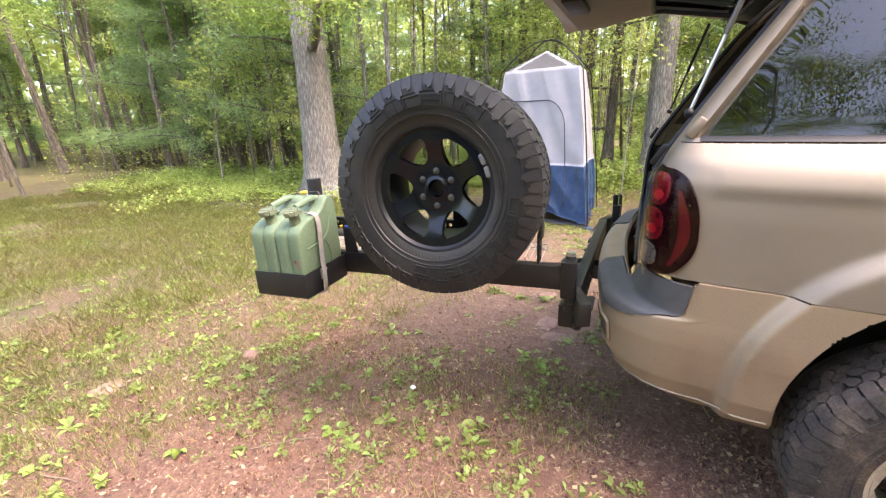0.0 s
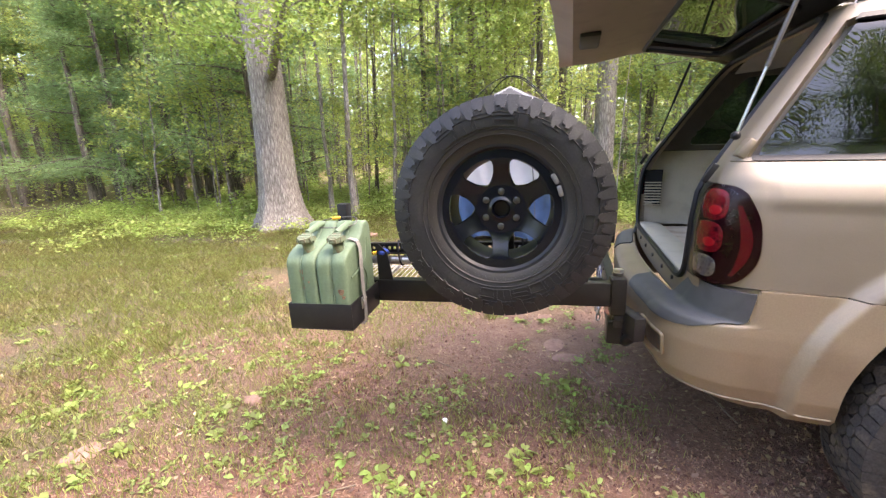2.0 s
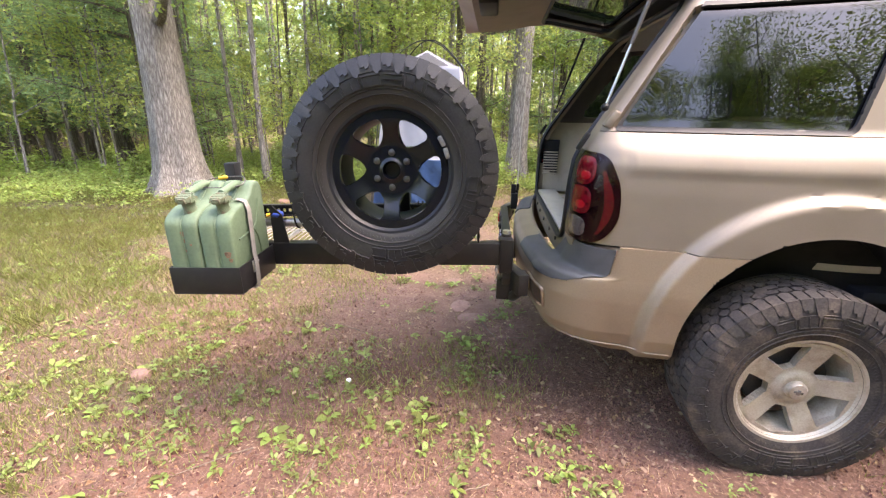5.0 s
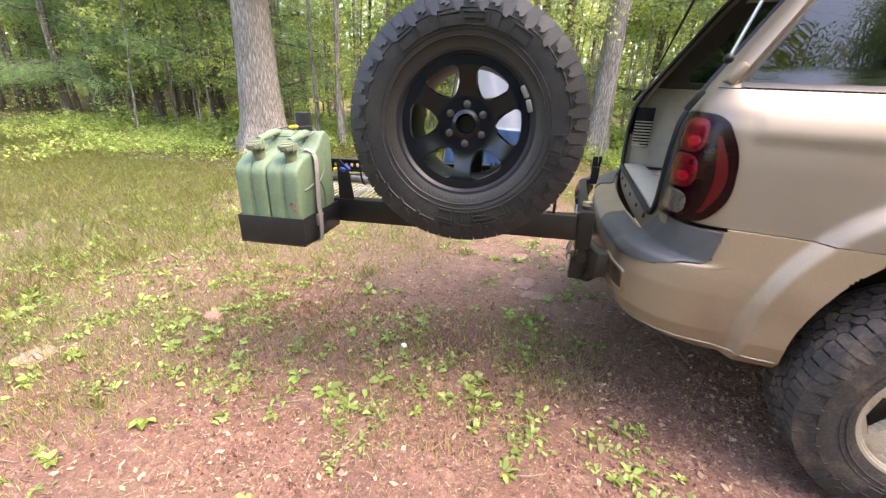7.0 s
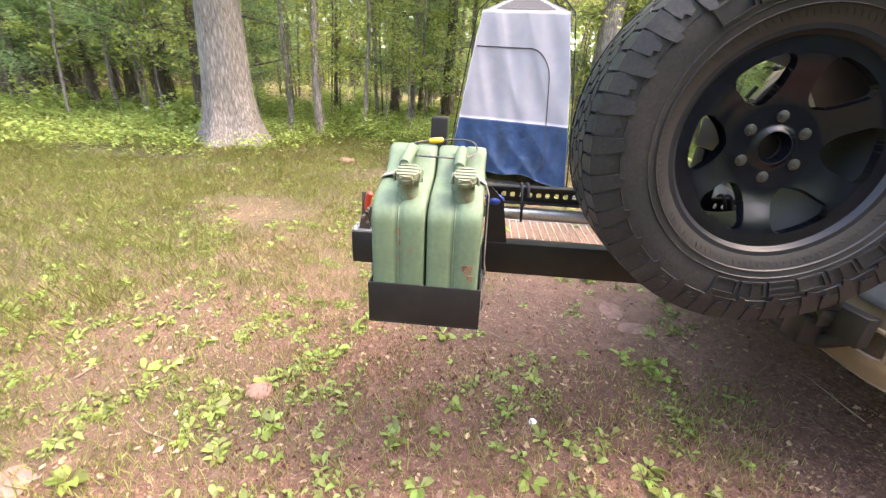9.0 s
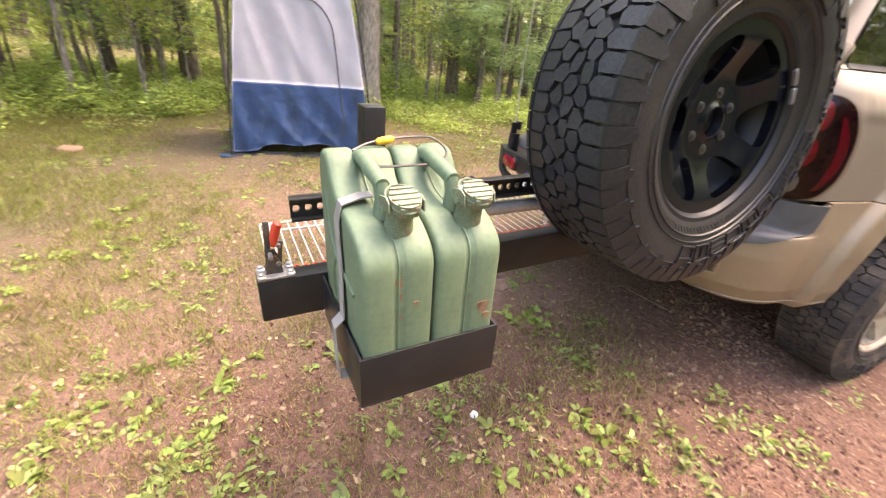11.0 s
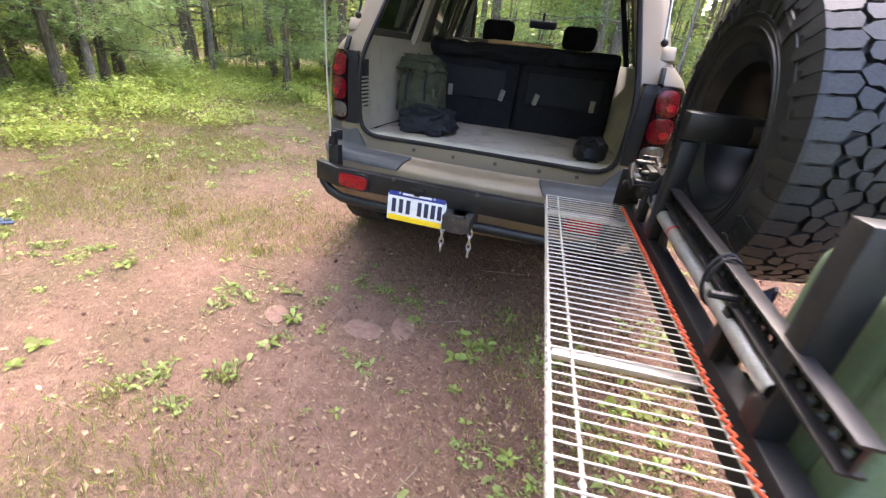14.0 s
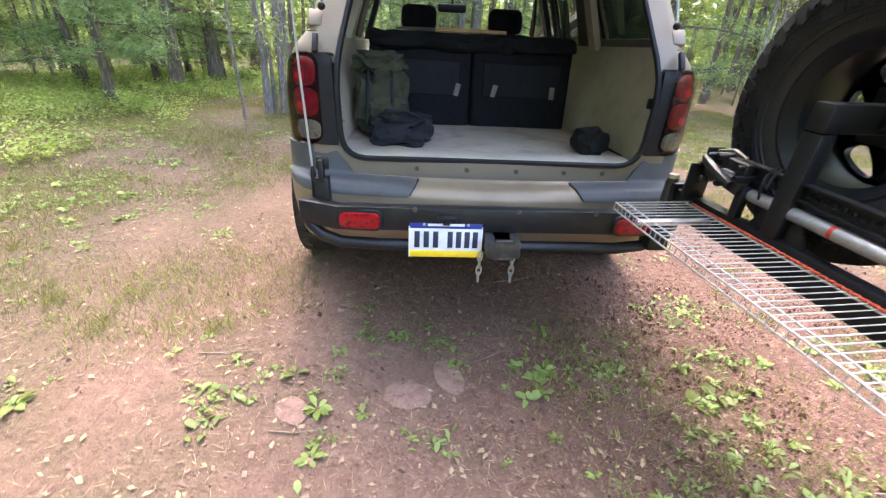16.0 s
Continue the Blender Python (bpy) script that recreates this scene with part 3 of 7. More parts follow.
def tyre(parent, mat, R=0.398, rim=0.218, wd=0.265, pitches=29):
    """All-terrain tyre about the y axis: carcass, tread blocks, shoulder lugs and raised sidewall marks."""
    bm = bmesh.new()
    lathe(bm, tyre_profile(R, rim, wd), 96)
    ob = part("tyre", bm, M["sidewall"] if mat == M["rubber"] else mat, parent)
    hw = wd * 0.44

    def at(u, v, lift):
        # u: angle in pitches, v: -1..1 across the tread
        a = 2 * math.pi * u / pitches
        y = v * hw
        r = R - 0.009 * abs(v) ** 4 - 0.010 + lift
        return (r * math.cos(a), y, r * math.sin(a))
    bm = bmesh.new()
    rt = np.random.default_rng(7)
    lay = lambda pl: prism(bm, pl, lambda u, v: at(u, v, -.010), lambda u, v: at(u, v, .0105))

    def cell(pl, k, jit=.034):
        cu, cv = sum(p[0] for p in pl) / len(pl), sum(p[1] for p in pl) / len(pl)
        lay([(cu + (p[0] - cu) * k + rt.normal(0, jit), cv + (p[1] - cv) * k + rt.normal(0, jit)) for p in pl])
    for k in range(pitches * 2):
        for col, vc in ((0, -.29), (1, 0), (2, .29)):
            u0 = .5 * k + (.25 if col == 1 else 0)
            left = [(u0 - .25, vc - .10), (u0, vc - .19), (u0 + .25, vc - .10)]
            right = [(u0 + .25, vc + .10), (u0, vc + .19), (u0 - .25, vc + .10)]
            cell(left + right, .87)
        for s in (-1, 1):
            u0 = .5 * k + .25
            inn = .39 if k % 2 else .43
            st = 0 if k % 2 else .025
            e = 1 - st
            pl = [(u0 - .215, s * .515), (u0 - .03, s * (inn + .035)), (u0 + .20, s * .515), (u0 + .220, s * .74), (u0 + .205, s * .78), (u0 + .232, s * e), (u0 - .226, s * e), (u0 - .195, s * .80), (u0 - .220, s * .76)]
            lay(pl[::-1] if s < 0 else pl)
    bmesh.ops.recalc_face_normals(bm, faces=bm.faces)
    tagged(part("tread", bm, mat, ob), kind="stuff")
    # side lugs and raised marks on both walls
    h = R - rim

    def wall(u, rr, s, lift):
        a = 2 * math.pi * u / pitches
        pts = [(rim + h * 0.25, 0.485), (rim + h * 0.5, 0.5), (rim + h * 0.72, 0.485), (R - 0.030, 0.455), (R - 0.012, 0.43), (R, 0.42)]
        y = np.interp(rr, [p[0] for p in pts], [p[1] for p in pts]) * wd + lift
        return (rr * math.cos(a), s * y, rr * math.sin(a))
    for s in (-1, 1):
        bm = bmesh.new()
        for k in range(pitches * 2):
            u0 = k * 0.5
            lo = R - (0.070 if k % 2 else 0.050)
            if k % 2:
                pl = [(u0 + .04, R - .034), (u0 + .01, lo + .010), (u0 + .13, lo + .011), (u0 + .17, lo), (u0 + .36, lo + .005), (u0 + .41, lo + .016), (u0 + .455, R - .030), (u0 + .482, R - .003), (u0 + .020, R - .003)]
            else:
                pl = [(u0 + .05, R - .030), (u0 + .09, lo + .004), (u0 + .24, lo), (u0 + .28, lo + .010), (u0 + .43, lo + .008), (u0 + .46, R - .028), (u0 + .482, R - .003), (u0 + .020, R - .003)]
            prism(bm, pl[::-1] if s > 0 else pl, lambda u, r: wall(u, r, s, -0.003), lambda u, r: wall(u, r, s, 0.0060))
        # raised outlines where the maker's marks stand, as plain frames and bars
        for base, count, wide, r0, r1 in ((0.262, 6, .98, .37, .60), (0.855, 9, .80, .36, .57)):
            for i in range(count):
                u0 = (base + (i - count / 2) * (wide + .12) / pitches) * pitches
                t = .055
                bars = [(0, wide, r0, r0 + .022), (0, wide, r1 - .022, r1), (0, t, r0, r1), (wide - t, wide, r0, r1)]
                if i % 3 == 1:
                    bars[1] = (wide * .45, wide * .45 + t, r0, r1)
                if i % 4 == 2:
                    bars[3] = (0, wide, (r0 + r1) / 2 - .011, (r0 + r1) / 2 + .011)
                for b0, b1, q0, q1 in bars:
                    pl = [(u0 + b0, rim + h * q0), (u0 + b1, rim + h * q0), (u0 + b1 + .03, rim + h * q1), (u0 + b0 + .03, rim + h * q1)]
                    prism(bm, pl[::-1] if s > 0 else pl, lambda u, r: wall(u, r, s, -0.002), lambda u, r: wall(u, r, s, 0.0050))
        for k in range(pitches * 4):
            u0 = k * 0.25
            pl = [(u0 + 0.02, rim + h * 0.10), (u0 + 0.045, rim + h * 0.10), (u0 + 0.15, rim + h * 0.17), (u0 + 0.125, rim + h * 0.17)]
            prism(bm, pl[::-1] if s > 0 else pl, lambda u, r: (r * math.cos(2 * math.pi * u / pitches), s * (np.interp(r, [rim, rim + h * 0.25], [0.43, 0.485]) * wd - 0.002), r * math.sin(2 * math.pi * u / pitches)),
                  lambda u, r: (r * math.cos(2 * math.pi * u / pitches), s * (np.interp(r, [rim, rim + h * 0.25], [0.43, 0.485]) * wd + 0.0007), r * math.sin(2 * math.pi * u / pitches)))
        # moulded rings
        for f in (0.20, 0.30, 0.64):
            rr = rim + h * f
            yy = [s * wall(0, r, 1, e)[1] for r, e in ((rr - .0022, -.001), (rr, .0028), (rr + .0022, -.001))]
            lathe(bm, [(rr - .0022, yy[0]), (rr, yy[1]), (rr + .0022, yy[2])], 96)
        bmesh.ops.recalc_face_normals(bm, faces=bm.faces)
        tagged(part("sidewall_relief", bm, M["sidewall"] if mat == M["rubber"] else mat, ob), kind="stuff")
    return ob


def rim_barrel(bm, rim, wd):
    lathe(bm, [(rim + 0.012, -wd * 0.405), (rim + 0.006, -wd * 0.43), (rim - 0.006, -wd * 0.425), (rim - 0.018, -wd * 0.37), (rim - 0.026, -wd * 0.30), (rim - 0.045, -wd * 0.1), (rim - 0.045, wd * 0.3), (rim - 0.010, wd * 0.42), (rim + 0.012, wd * 0.42), (rim - 0.004, wd * 0.38), (rim - 0.030, wd * 0.28), (rim - 0.036, -wd * 0.1), (rim - 0.012, -wd * 0.35), (rim + 0.012, -wd * 0.405)], 72)


def wheel_face(name, parent, mat, R, n, hub, hole, depth, kind):
    """The spoked disc, facing -y."""
    def sdf(x, z):
        r = np.hypot(x, z)
        d = np.maximum(r - R, hub - r)
        th = np.arctan2(z, x) - math.pi / 2
        if kind == "six":
            a = (th + math.pi / n) % (2 * math.pi / n) - math.pi / n
            # spoke centred on a = 0; the window lies between spokes
            b = (th) % (2 * math.pi / n) - math.pi / n
            px, pz = r * np.cos(b), r * np.sin(b)
            k = 0.029
            d1, d2, d3 = r - 0.186 + k, (np.abs(pz) - (px * 0.577 - 0.0320)) * 0.866 + k, 0.093 - px + k
            w = np.sqrt(np.maximum(d1, 0) ** 2 + np.maximum(d2, 0) ** 2 + np.maximum(d3, 0) ** 2) + np.minimum(np.maximum(np.maximum(d1, d2), d3), 0) - k
        else:
            b = th % (2 * math.pi / n) - math.pi / n
            px, pz = r * np.cos(b), np.abs(r * np.sin(b))
            w = np.maximum(np.maximum(0.088 - px, px * np.cos(0.3) + pz * np.sin(0.3) - 0.19), (pz - (px - 0.058) * 0.66) * 0.84)
        return np.maximum(d, -w)

    def pos(x, z):
        r = np.hypot(x, z)
        y = depth(r)
        return x, y + 0 * x, z
    g = np.linspace(-R - 0.004, R + 0.004, 321 if kind == "six" else 161)
    return sheet(name, pos, g, g, sdf, mat, parent, thick=0.022 if kind == "six" else 0.03)


def make_wheel(parent, m, kind, tyre_mat):
    if kind == "six":
        rim, wd = 0.226, 0.265
        mat = M["rimblack"]
    else:
        rim, wd = 0.224, 0.265
        mat = M["rimgold"]
    bm = bmesh.new()
    rim_barrel(bm, rim, wd)
    w = part("wheel", bm, M["rimgrey"] if kind == "six" else mat, parent, "black six-spoke steel wheel" if kind == "six" else "dusty gold five-spoke alloy wheel")
    w.matrix_local = m
    tyre(w, tyre_mat, 0.392 if kind == "six" else 0.398, rim, wd)
    if kind == "six":
        wheel_face("spokes", w, mat, rim - 0.011, 6, 0.034, 0, lambda r: -0.064 - 0.038 * smoothstep(0.085, 0.185, r) - 0.008 * smoothstep(0.05, 0.03, r), "six")
        bm = bmesh.new()
        lathe(bm, [(0.034, -0.073), (0.036, -0.024), (0.033, 0.05), (0.030, -0.024), (0.034, -0.073)], 32)
        part("hub_bore", bm, M["darksteel"], w)
        nut = None
        for k in range(6):
            a = math.pi / 2 + k * math.pi / 3
            x, z = 0.0635 * math.cos(a), 0.0635 * math.sin(a)
            if nut is None:
                bm = bmesh.new()
                tube(bm, [(0, -0.036, 0), (0, -0.0420, 0), (0, -0.0430, 0)], [0.0130, 0.0120, 0.010], 14)
                tube(bm, [(0, -0.041, 0), (0, -0.046, 0), (0, -0.047, 0)], [0.0075, 0.0075, 0.005], 6)
                nut = part("lug_nut", bm, M["nut"], w, "dull steel lug nut")
                ob = nut
            else:
                ob = tagged(new("lug_nut", nut.data), "dull steel lug nut")
                ob.parent = w
            ob.location = (x, -0.024, z)
        bm = bmesh.new()
        for a0 in (0.32, 0.53):
            box(bm, (0.213 * math.cos(a0), -0.114, 0.213 * math.sin(a0)), (0.016, 0.010, 0.038), 0.004, pose(0, 0, 0, 0, -math.degrees(a0), 0))
        part("balance_weight", bm, M["weight"], w)
    else:
        wheel_face("spokes", w, mat, rim - 0.008, 5, 0.0, 0, lambda r: -0.085 - 0.024 * smoothstep(0.08, 0.2, r) + 0.012 * smoothstep(0.05, 0.08, r), "five")
        bm = bmesh.new()
        lathe(bm, [(0.0, -0.108), (0.030, -0.106), (0.037, -0.098), (0.038, -0.080)], 32)
        part("centre_cap", bm, M["rimgold"], w)
        bm = bmesh.new()
        box(bm, (0, -0.1085, 0), (0.034, 0.003, 0.010), 0.001)
        box(bm, (0, -0.1085, 0), (0.012, 0.0034, 0.020), 0.001)
        part("cap_badge", bm, M["clearlens"], w)
        bm = bmesh.new()
        lathe(bm, [(0.0, -0.02), (0.15, -0.02), (0.15, 0.01), (0.0, 0.01)], 32)
        part("brake_disc", bm, M["darksteel"], w)
    return w


# ---- car ----
CAR = pose(0.2, 2.345, 0, 0, 0, -5)
BAR = pose(0.2, 2.33, 0, 0, 0, -5)
WHEEL_X, WHEEL_F, WHEEL_Z = 0.90, 3.77, 0.392
ZT = [.36, .46, .60, .80, .95, 1.10, 1.20, 1.26, 1.30, 1.33, 1.55, 1.76, 1.82, 1.86, 1.875]
WT = [.88, .915, .935, .945, .945, .94, .93, .905, .865, .835, .765, .69, .645, .56, .48]
XT = [.06, .04, .02, .02, .02, .02, .03, .055, .075, .092, .23, .37, .415, .465, .50]
RT = [.18, .18, .18, .17, .17, .17, .165, .13, .09, .065, .055, .055, .06, .08, .08]


def car_pos(s, z, xo=None):
    w, r = np.interp(z, ZT, WT), np.interp(z, ZT, RT)
    xr = np.interp(z, ZT, XT) if xo is None else xo(z)
    a = xr + 0.03 + r
    side = np.where(s < 1.9, a + (s - 1) * (1.15 - a) / 0.9, s - 0.75)
    taper = 0.085 * np.clip((0.75 - side) / 0.75, 0, 1) ** 2 + 0.10 * np.clip((side - 3.6) / 0.9, 0, 1) ** 2
    tap0 = 0.085 * np.clip((0.75 - a) / 0.75, 0, 1) ** 2
    th = np.clip((s - 0.75) / 0.25, 0, 1) * math.pi / 2
    y_rear = np.minimum(s, 0.75) / 0.75 * (w - r - tap0)
    x_rear = xr + 0.03 * (np.minimum(s, 0.75) / 0.75) ** 2
    x = np.where(s < 0.75, x_rear, np.where(s < 1.0, xr + 0.03 + r * (1 - np.cos(th)), side))
    y = np.where(s < 0.75, y_rear, np.where(s < 1.0, w - r - tap0 + r * np.sin(th), w - taper))
    # flares over the wheels
    for xw in (WHEEL_X, WHEEL_F):
        rho = np.hypot(x - xw - 0.02, np.maximum(z - 0.52, 0) + 0.35 * np.minimum(z - 0.52, 0))
        y = y + np.where(s > 1.0, 0.042 * smoothstep(0.612, 0.575, rho), 0)
    # shoulder crease
    y = y + np.where(s > 1.0, 0.006 * smoothstep(1.16, 1.19, z) * smoothstep(1.27, 1.23, z), 0)
    # the roof rises a little towards the front doors
    return x, y, z + 0.042 * smoothstep(0.35, 1.4, x) * np.clip((z - 1.33) / 0.5, 0, 1) + 0 * s


def arch(x, z, xw, r=0.462):
    return np.hypot(x - xw - 0.02, np.maximum(z - 0.52, 0)) - r + 0.10 * np.maximum(0.52 - z, 0)


def grid(a, b, step):
    return np.linspace(a, b, max(2, int(round((b - a) / step)) + 1))


QUARTER = round_poly([(.150, 1.326), (.962, 1.326), (1.135, 1.772), (.425, 1.772)], 0.035)
REARWIN = round_poly([(1.085, 1.326), (1.96, 1.326), (1.99, 1.775), (1.245, 1.775)], 0.03)
FRONTWIN = round_poly([(2.05, 1.326), (2.93, 1.326), (2.42, 1.775), (2.07, 1.775)], 0.03)
OPENING = round_poly([(-.672, .83), (.672, .83), (.682, 1.18), (.555, 1.83), (-.555, 1.83), (-.682, 1.18)], 0.11)


LAMP = round_poly([(.752, .893), (.920, .893), (.978, .985), (.972, 1.122), (.916, 1.232), (.766, 1.240)], 0.05, 8)
lamp_sdf = poly_sdf(LAMP)


def mirrored(pos, q):
    return lambda u, v: (pos(u, v)[0], q * pos(u, v)[1], pos(u, v)[2])


def build_car():
    car = thing("car", CAR, "gold suv with open tailgate parked on bare earth", "car")
    door_line = lambda x, z: x - np.where(z > 0.9, 1.20 + 0.05 * np.clip((z - 1.3) / 0.5, 0, 1), 1.20 + 0.16 * np.clip((0.9 - z) / 0.4, 0, 1))
    for q in (-1, 1):
        P = mirrored(car_pos, q)
        fl = q > 0
        # quarter panel: from the lamp to the rear door, above the bumper seam
        def quarter(s, z):
            x, y, _ = car_pos(s, z)
            d = np.maximum(0.893 - z, z - 1.315)
            d = np.maximum(d, door_line(x, z) + 0.003)
            d = np.maximum(d, -arch(x, z, WHEEL_X))
            return np.maximum(np.maximum(d, -lamp_sdf(s, z) - 0.007), 0.80 - s)
        sheet("quarter_panel", P, grid(.78, 2.2, .016), grid(.88, 1.32, .014), quarter, M["paint"], car, 0.02, flip=fl)
        # body under the seam ahead of the arch and the sills
        def lower(s, z):
            x, y, _ = car_pos(s, z)
            d = np.maximum(z - 0.60, 0.40 - z)
            d = np.maximum(d, -arch(x, z, WHEEL_X))
            d = np.maximum(d, -arch(x, z, WHEEL_F))
            return np.maximum(d, np.maximum(1.15 - x, x - 4.3))
        sheet("rocker_panel", P, grid(1.8, 5.1, .03), grid(.39, .61, .02), lower, M["dusty"], car, 0.02, flip=fl)
        def door(x0, x1, first):
            def f(s, z):
                x, y, _ = car_pos(s, z)
                a = -door_line(x, z) + 0.003 if first else x0 - x
                d = np.maximum(np.maximum(a, x - x1), np.maximum(0.606 - z, z - 1.315))
                d = np.maximum(d, -arch(x, z, WHEEL_X))
                return np.maximum(d, -arch(x, z, WHEEL_F))
            return f
        for nm, x0, x1, first in (("rear_door", 1.2, 2.0, True), ("front_door", 2.007, 3.05, False), ("front_fender", 3.057, 4.35, False)):
            pn = sheet(nm, P, grid(x0 + .65, x1 + .85, .022), grid(.60, 1.32, .018), door(x0, x1, first), M["paint"], car, 0.02, flip=fl)
            if nm != "front_fender":
                hx = x0 + 0.10
                bm = bmesh.new()
                box(bm, (hx + 0.05, q * 0.952, 1.115), (0.14, 0.028, 0.036), 0.012)
                part("door_handle", bm, M["blackplastic"], pn, "black door handle")
                bm = bmesh.new()
                box(bm, ((x0 + x1) / 2 + (0.06 if first else 0), q * 0.957, 0.80), (x1 - x0 - (0.26 if first else 0.03), 0.022, 0.085), 0.01)
                part("side_moulding", bm, M["dusty"], pn)
        # pillars and roof side, with the window openings cut out
        wins = [poly_sdf(QUARTER), poly_sdf(REARWIN), poly_sdf(FRONTWIN)]
        ws = poly_sdf([(2.28, 1.86), (3.06, 1.30), (5, 1.30), (5, 1.9)])
        def frame_side(s, z):
            x, y, _ = car_pos(s, z)
            d = np.maximum(1.318 - z, z - 1.874)
            for k in wins:
                d = np.maximum(d, np.where(s > 0.9, -k(x, z), -1))
            d = np.maximum(d, np.where(s > 0.9, -ws(x, z), -1))
            return np.maximum(d, 0.80 - s)
        sheet("window_frame", P, grid(.78, 3.9, .018), grid(1.31, 1.875, .016), frame_side, M["paint"], car, 0.03, flip=fl)
        for nm, pl in (("quarter_window", QUARTER), ("rear_door_window", REARWIN), ("front_door_window", FRONTWIN)):
            k = poly_sdf(pl)
            x0, x1 = min(p[0] for p in pl), max(p[0] for p in pl)
            lo = 0.985
            g = sheet(nm, P, grid(lo, x1 + .85, .03) if nm == "quarter_window" else grid(x0 + .68, x1 + .8, .03), grid(1.33, 1.785, .03), lambda s, z: np.where(s > 0.93, k(car_pos(s, z)[0], z) - 0.004, 0.9), M["tint"], car, 0.004, "dark tinted window", out=-0.012, flip=fl)
            sheet("window_seal", P, grid(lo - .03, x1 + .85, .012) if nm == "quarter_window" else grid(x0 + .68, x1 + .8, .014), grid(1.318, 1.795, .009), lambda s, z: np.where(s > 0.93, np.maximum(np.maximum(-k(car_pos(s, z)[0], z) - 0.010, k(car_pos(s, z)[0], z) - 0.008), -1), 0.9), M["blackplastic"], car, 0.012, out=0.003, flip=fl)
            # dark bottom moulding
            bm = bmesh.new()
            pts = []
            for t in np.linspace(0, 1, 9):
                xx = x0 + (x1 - x0) * t
                ss = 1 + (xx - .33) / (1.15 - .33) * .9 if xx < 1.15 else xx + .75
                p = car_pos(np.array(max(ss, 0.98)), np.array(1.314))
                pts.append((float(p[0]), q * (float(p[1]) + 0.004), 1.314))
            tube(bm, pts, 0.012, 6)
            part("belt_moulding", bm, M["blackplastic"], car)
        # tail lamp
        lp = patch("tail_lamp", P, LAMP, M["darklens"], car, 0.02, "smoked red tail lamp", out=0.010, flip=fl)
        for nm, cs, cz, ra, rb, mt in (("lamp_bulb_lens", .826, 1.168, .052, .053, "lampred"), ("lamp_bulb_lens", .820, 1.054, .056, .055, "lampred"), ("reverse_lamp_lens", .812, .947, .052, .040, "clearlens")):
            ring = [(cs + ra * math.copysign(abs(math.cos(a)) ** .7, math.cos(a)), cz + rb * math.copysign(abs(math.sin(a)) ** .7, math.sin(a))) for a in np.linspace(0, 2 * math.pi, 41)[:-1]]
            patch(nm, P, ring, M[mt], lp, 0.0, "", out=0.0105, dome=0.004, flip=fl)
            if mt == "lampred":
                # highlight low on each bulb, put on as a brighter patch
                patch("bulb_highlight", P, [(cs + .012 + .024 * math.cos(a), cz - .016 + .018 * math.sin(a)) for a in np.linspace(0, 2 * math.pi, 25)[:-1]], M["bulbred"], lp, 0.0, "brighter red highlight coloured onto the bulb lens", out=0.0135, dome=0.002, flip=fl)
        patch("lamp_cover", P, LAMP, M["lampcover"], lp, 0.0, "clear glossy outer lens", out=0.0205, flip=fl)
        # curved marker strip round the outer edge
        bm = bmesh.new()
        pr = None
        for k in range(25):
            z = .930 + .245 * k / 24
            mid = .908 + .032 * math.sin(math.pi * (k / 24) ** .9)
            wd = .0150 * math.sin(math.pi * min(max(k / 24, .06), .94)) ** .5
            row = []
            for e, o in ((-wd, .009), (-wd, .0125), (wd, .0125), (wd, .009)):
                p = [float(c) for c in P(np.array(mid + e), np.array(z))]
                th = (mid + e - .75) / .25 * math.pi / 2
                row.append(bm.verts.new((p[0] - o * math.cos(th), p[1] + q * o * math.sin(th), p[2])))
            if pr:
                for i in range(3):
                    bm.faces.new((pr[i], pr[i + 1], row[i + 1], row[i]))
            pr = row
        bmesh.ops.recalc_face_normals(bm, faces=bm.faces)
        part("side_marker_lens", bm, M["markerred"], lp)
        # black panel inboard of the lamp and its small cap
        inn = poly_sdf(round_poly([(.690, .885), (.776, .885), (.776, 1.242), (.712, 1.234)], 0.01))
        sheet("lamp_side_panel", P, grid(.68, .81, .004), grid(.87, 1.275, .012), inn, M["blackplastic"], car, 0.02, out=0.006, flip=fl)
        bm = bmesh.new()
        box(bm, (0.06, q * 0.745, 1.275), (0.02, 0.022, 0.075), 0.004, pose(0, 0, 0, 0, 30, 0))
        part("tailgate_striker", bm, M["blackplastic"], car)
        box_b = bmesh.new()
        box(box_b, (0.155, q * 0.755, 1.36), (0.03, 0.06, 0.07), 0.008, pose(0, 0, 0, 0, 32, 0))
        part("pillar_cap", box_b, M["paint"], car)
    # rear surround of the opening, one painted ring
    op = poly_sdf(OPENING)
    def both(u, v):
        x, y, z = car_pos(np.abs(u), v)
        return x, np.sign(u) * y, z
    def ring(u, v):
        x, y, z = car_pos(np.abs(u), v)
        yy = np.sign(u) * y
        d = np.maximum(-op(yy, v), np.abs(u) - 0.80)
        d = np.maximum(d, np.maximum(0.745 - v, v - 1.874))
        lampcut = np.maximum(np.maximum(0.885 - v, v - 1.242), 0.695 - np.abs(u))
        return np.maximum(d, -lampcut)
    sheet("tailgate_surround", both, grid(-.81, .81, .0135), grid(.74, 1.875, .0135), ring, M["paint"], car, 0.035, flip=True)
    # rubber seal round the opening
    bm = bmesh.new()
    pts = []
    for y, z in OPENING:
        s = abs(y) / (np.interp(z, ZT, WT) - np.interp(z, ZT, RT)) * .75
        x = float(car_pos(np.array(min(s, .75)), np.array(z))[0])
        pts.append((x - 0.004, y * 0.985, z + (0.006 if z < 1 else -0.006)))
    tube(bm, pts, 0.013, 6, closed=True)
    part("door_seal", bm, M["blackplastic"], car, "black rubber seal")
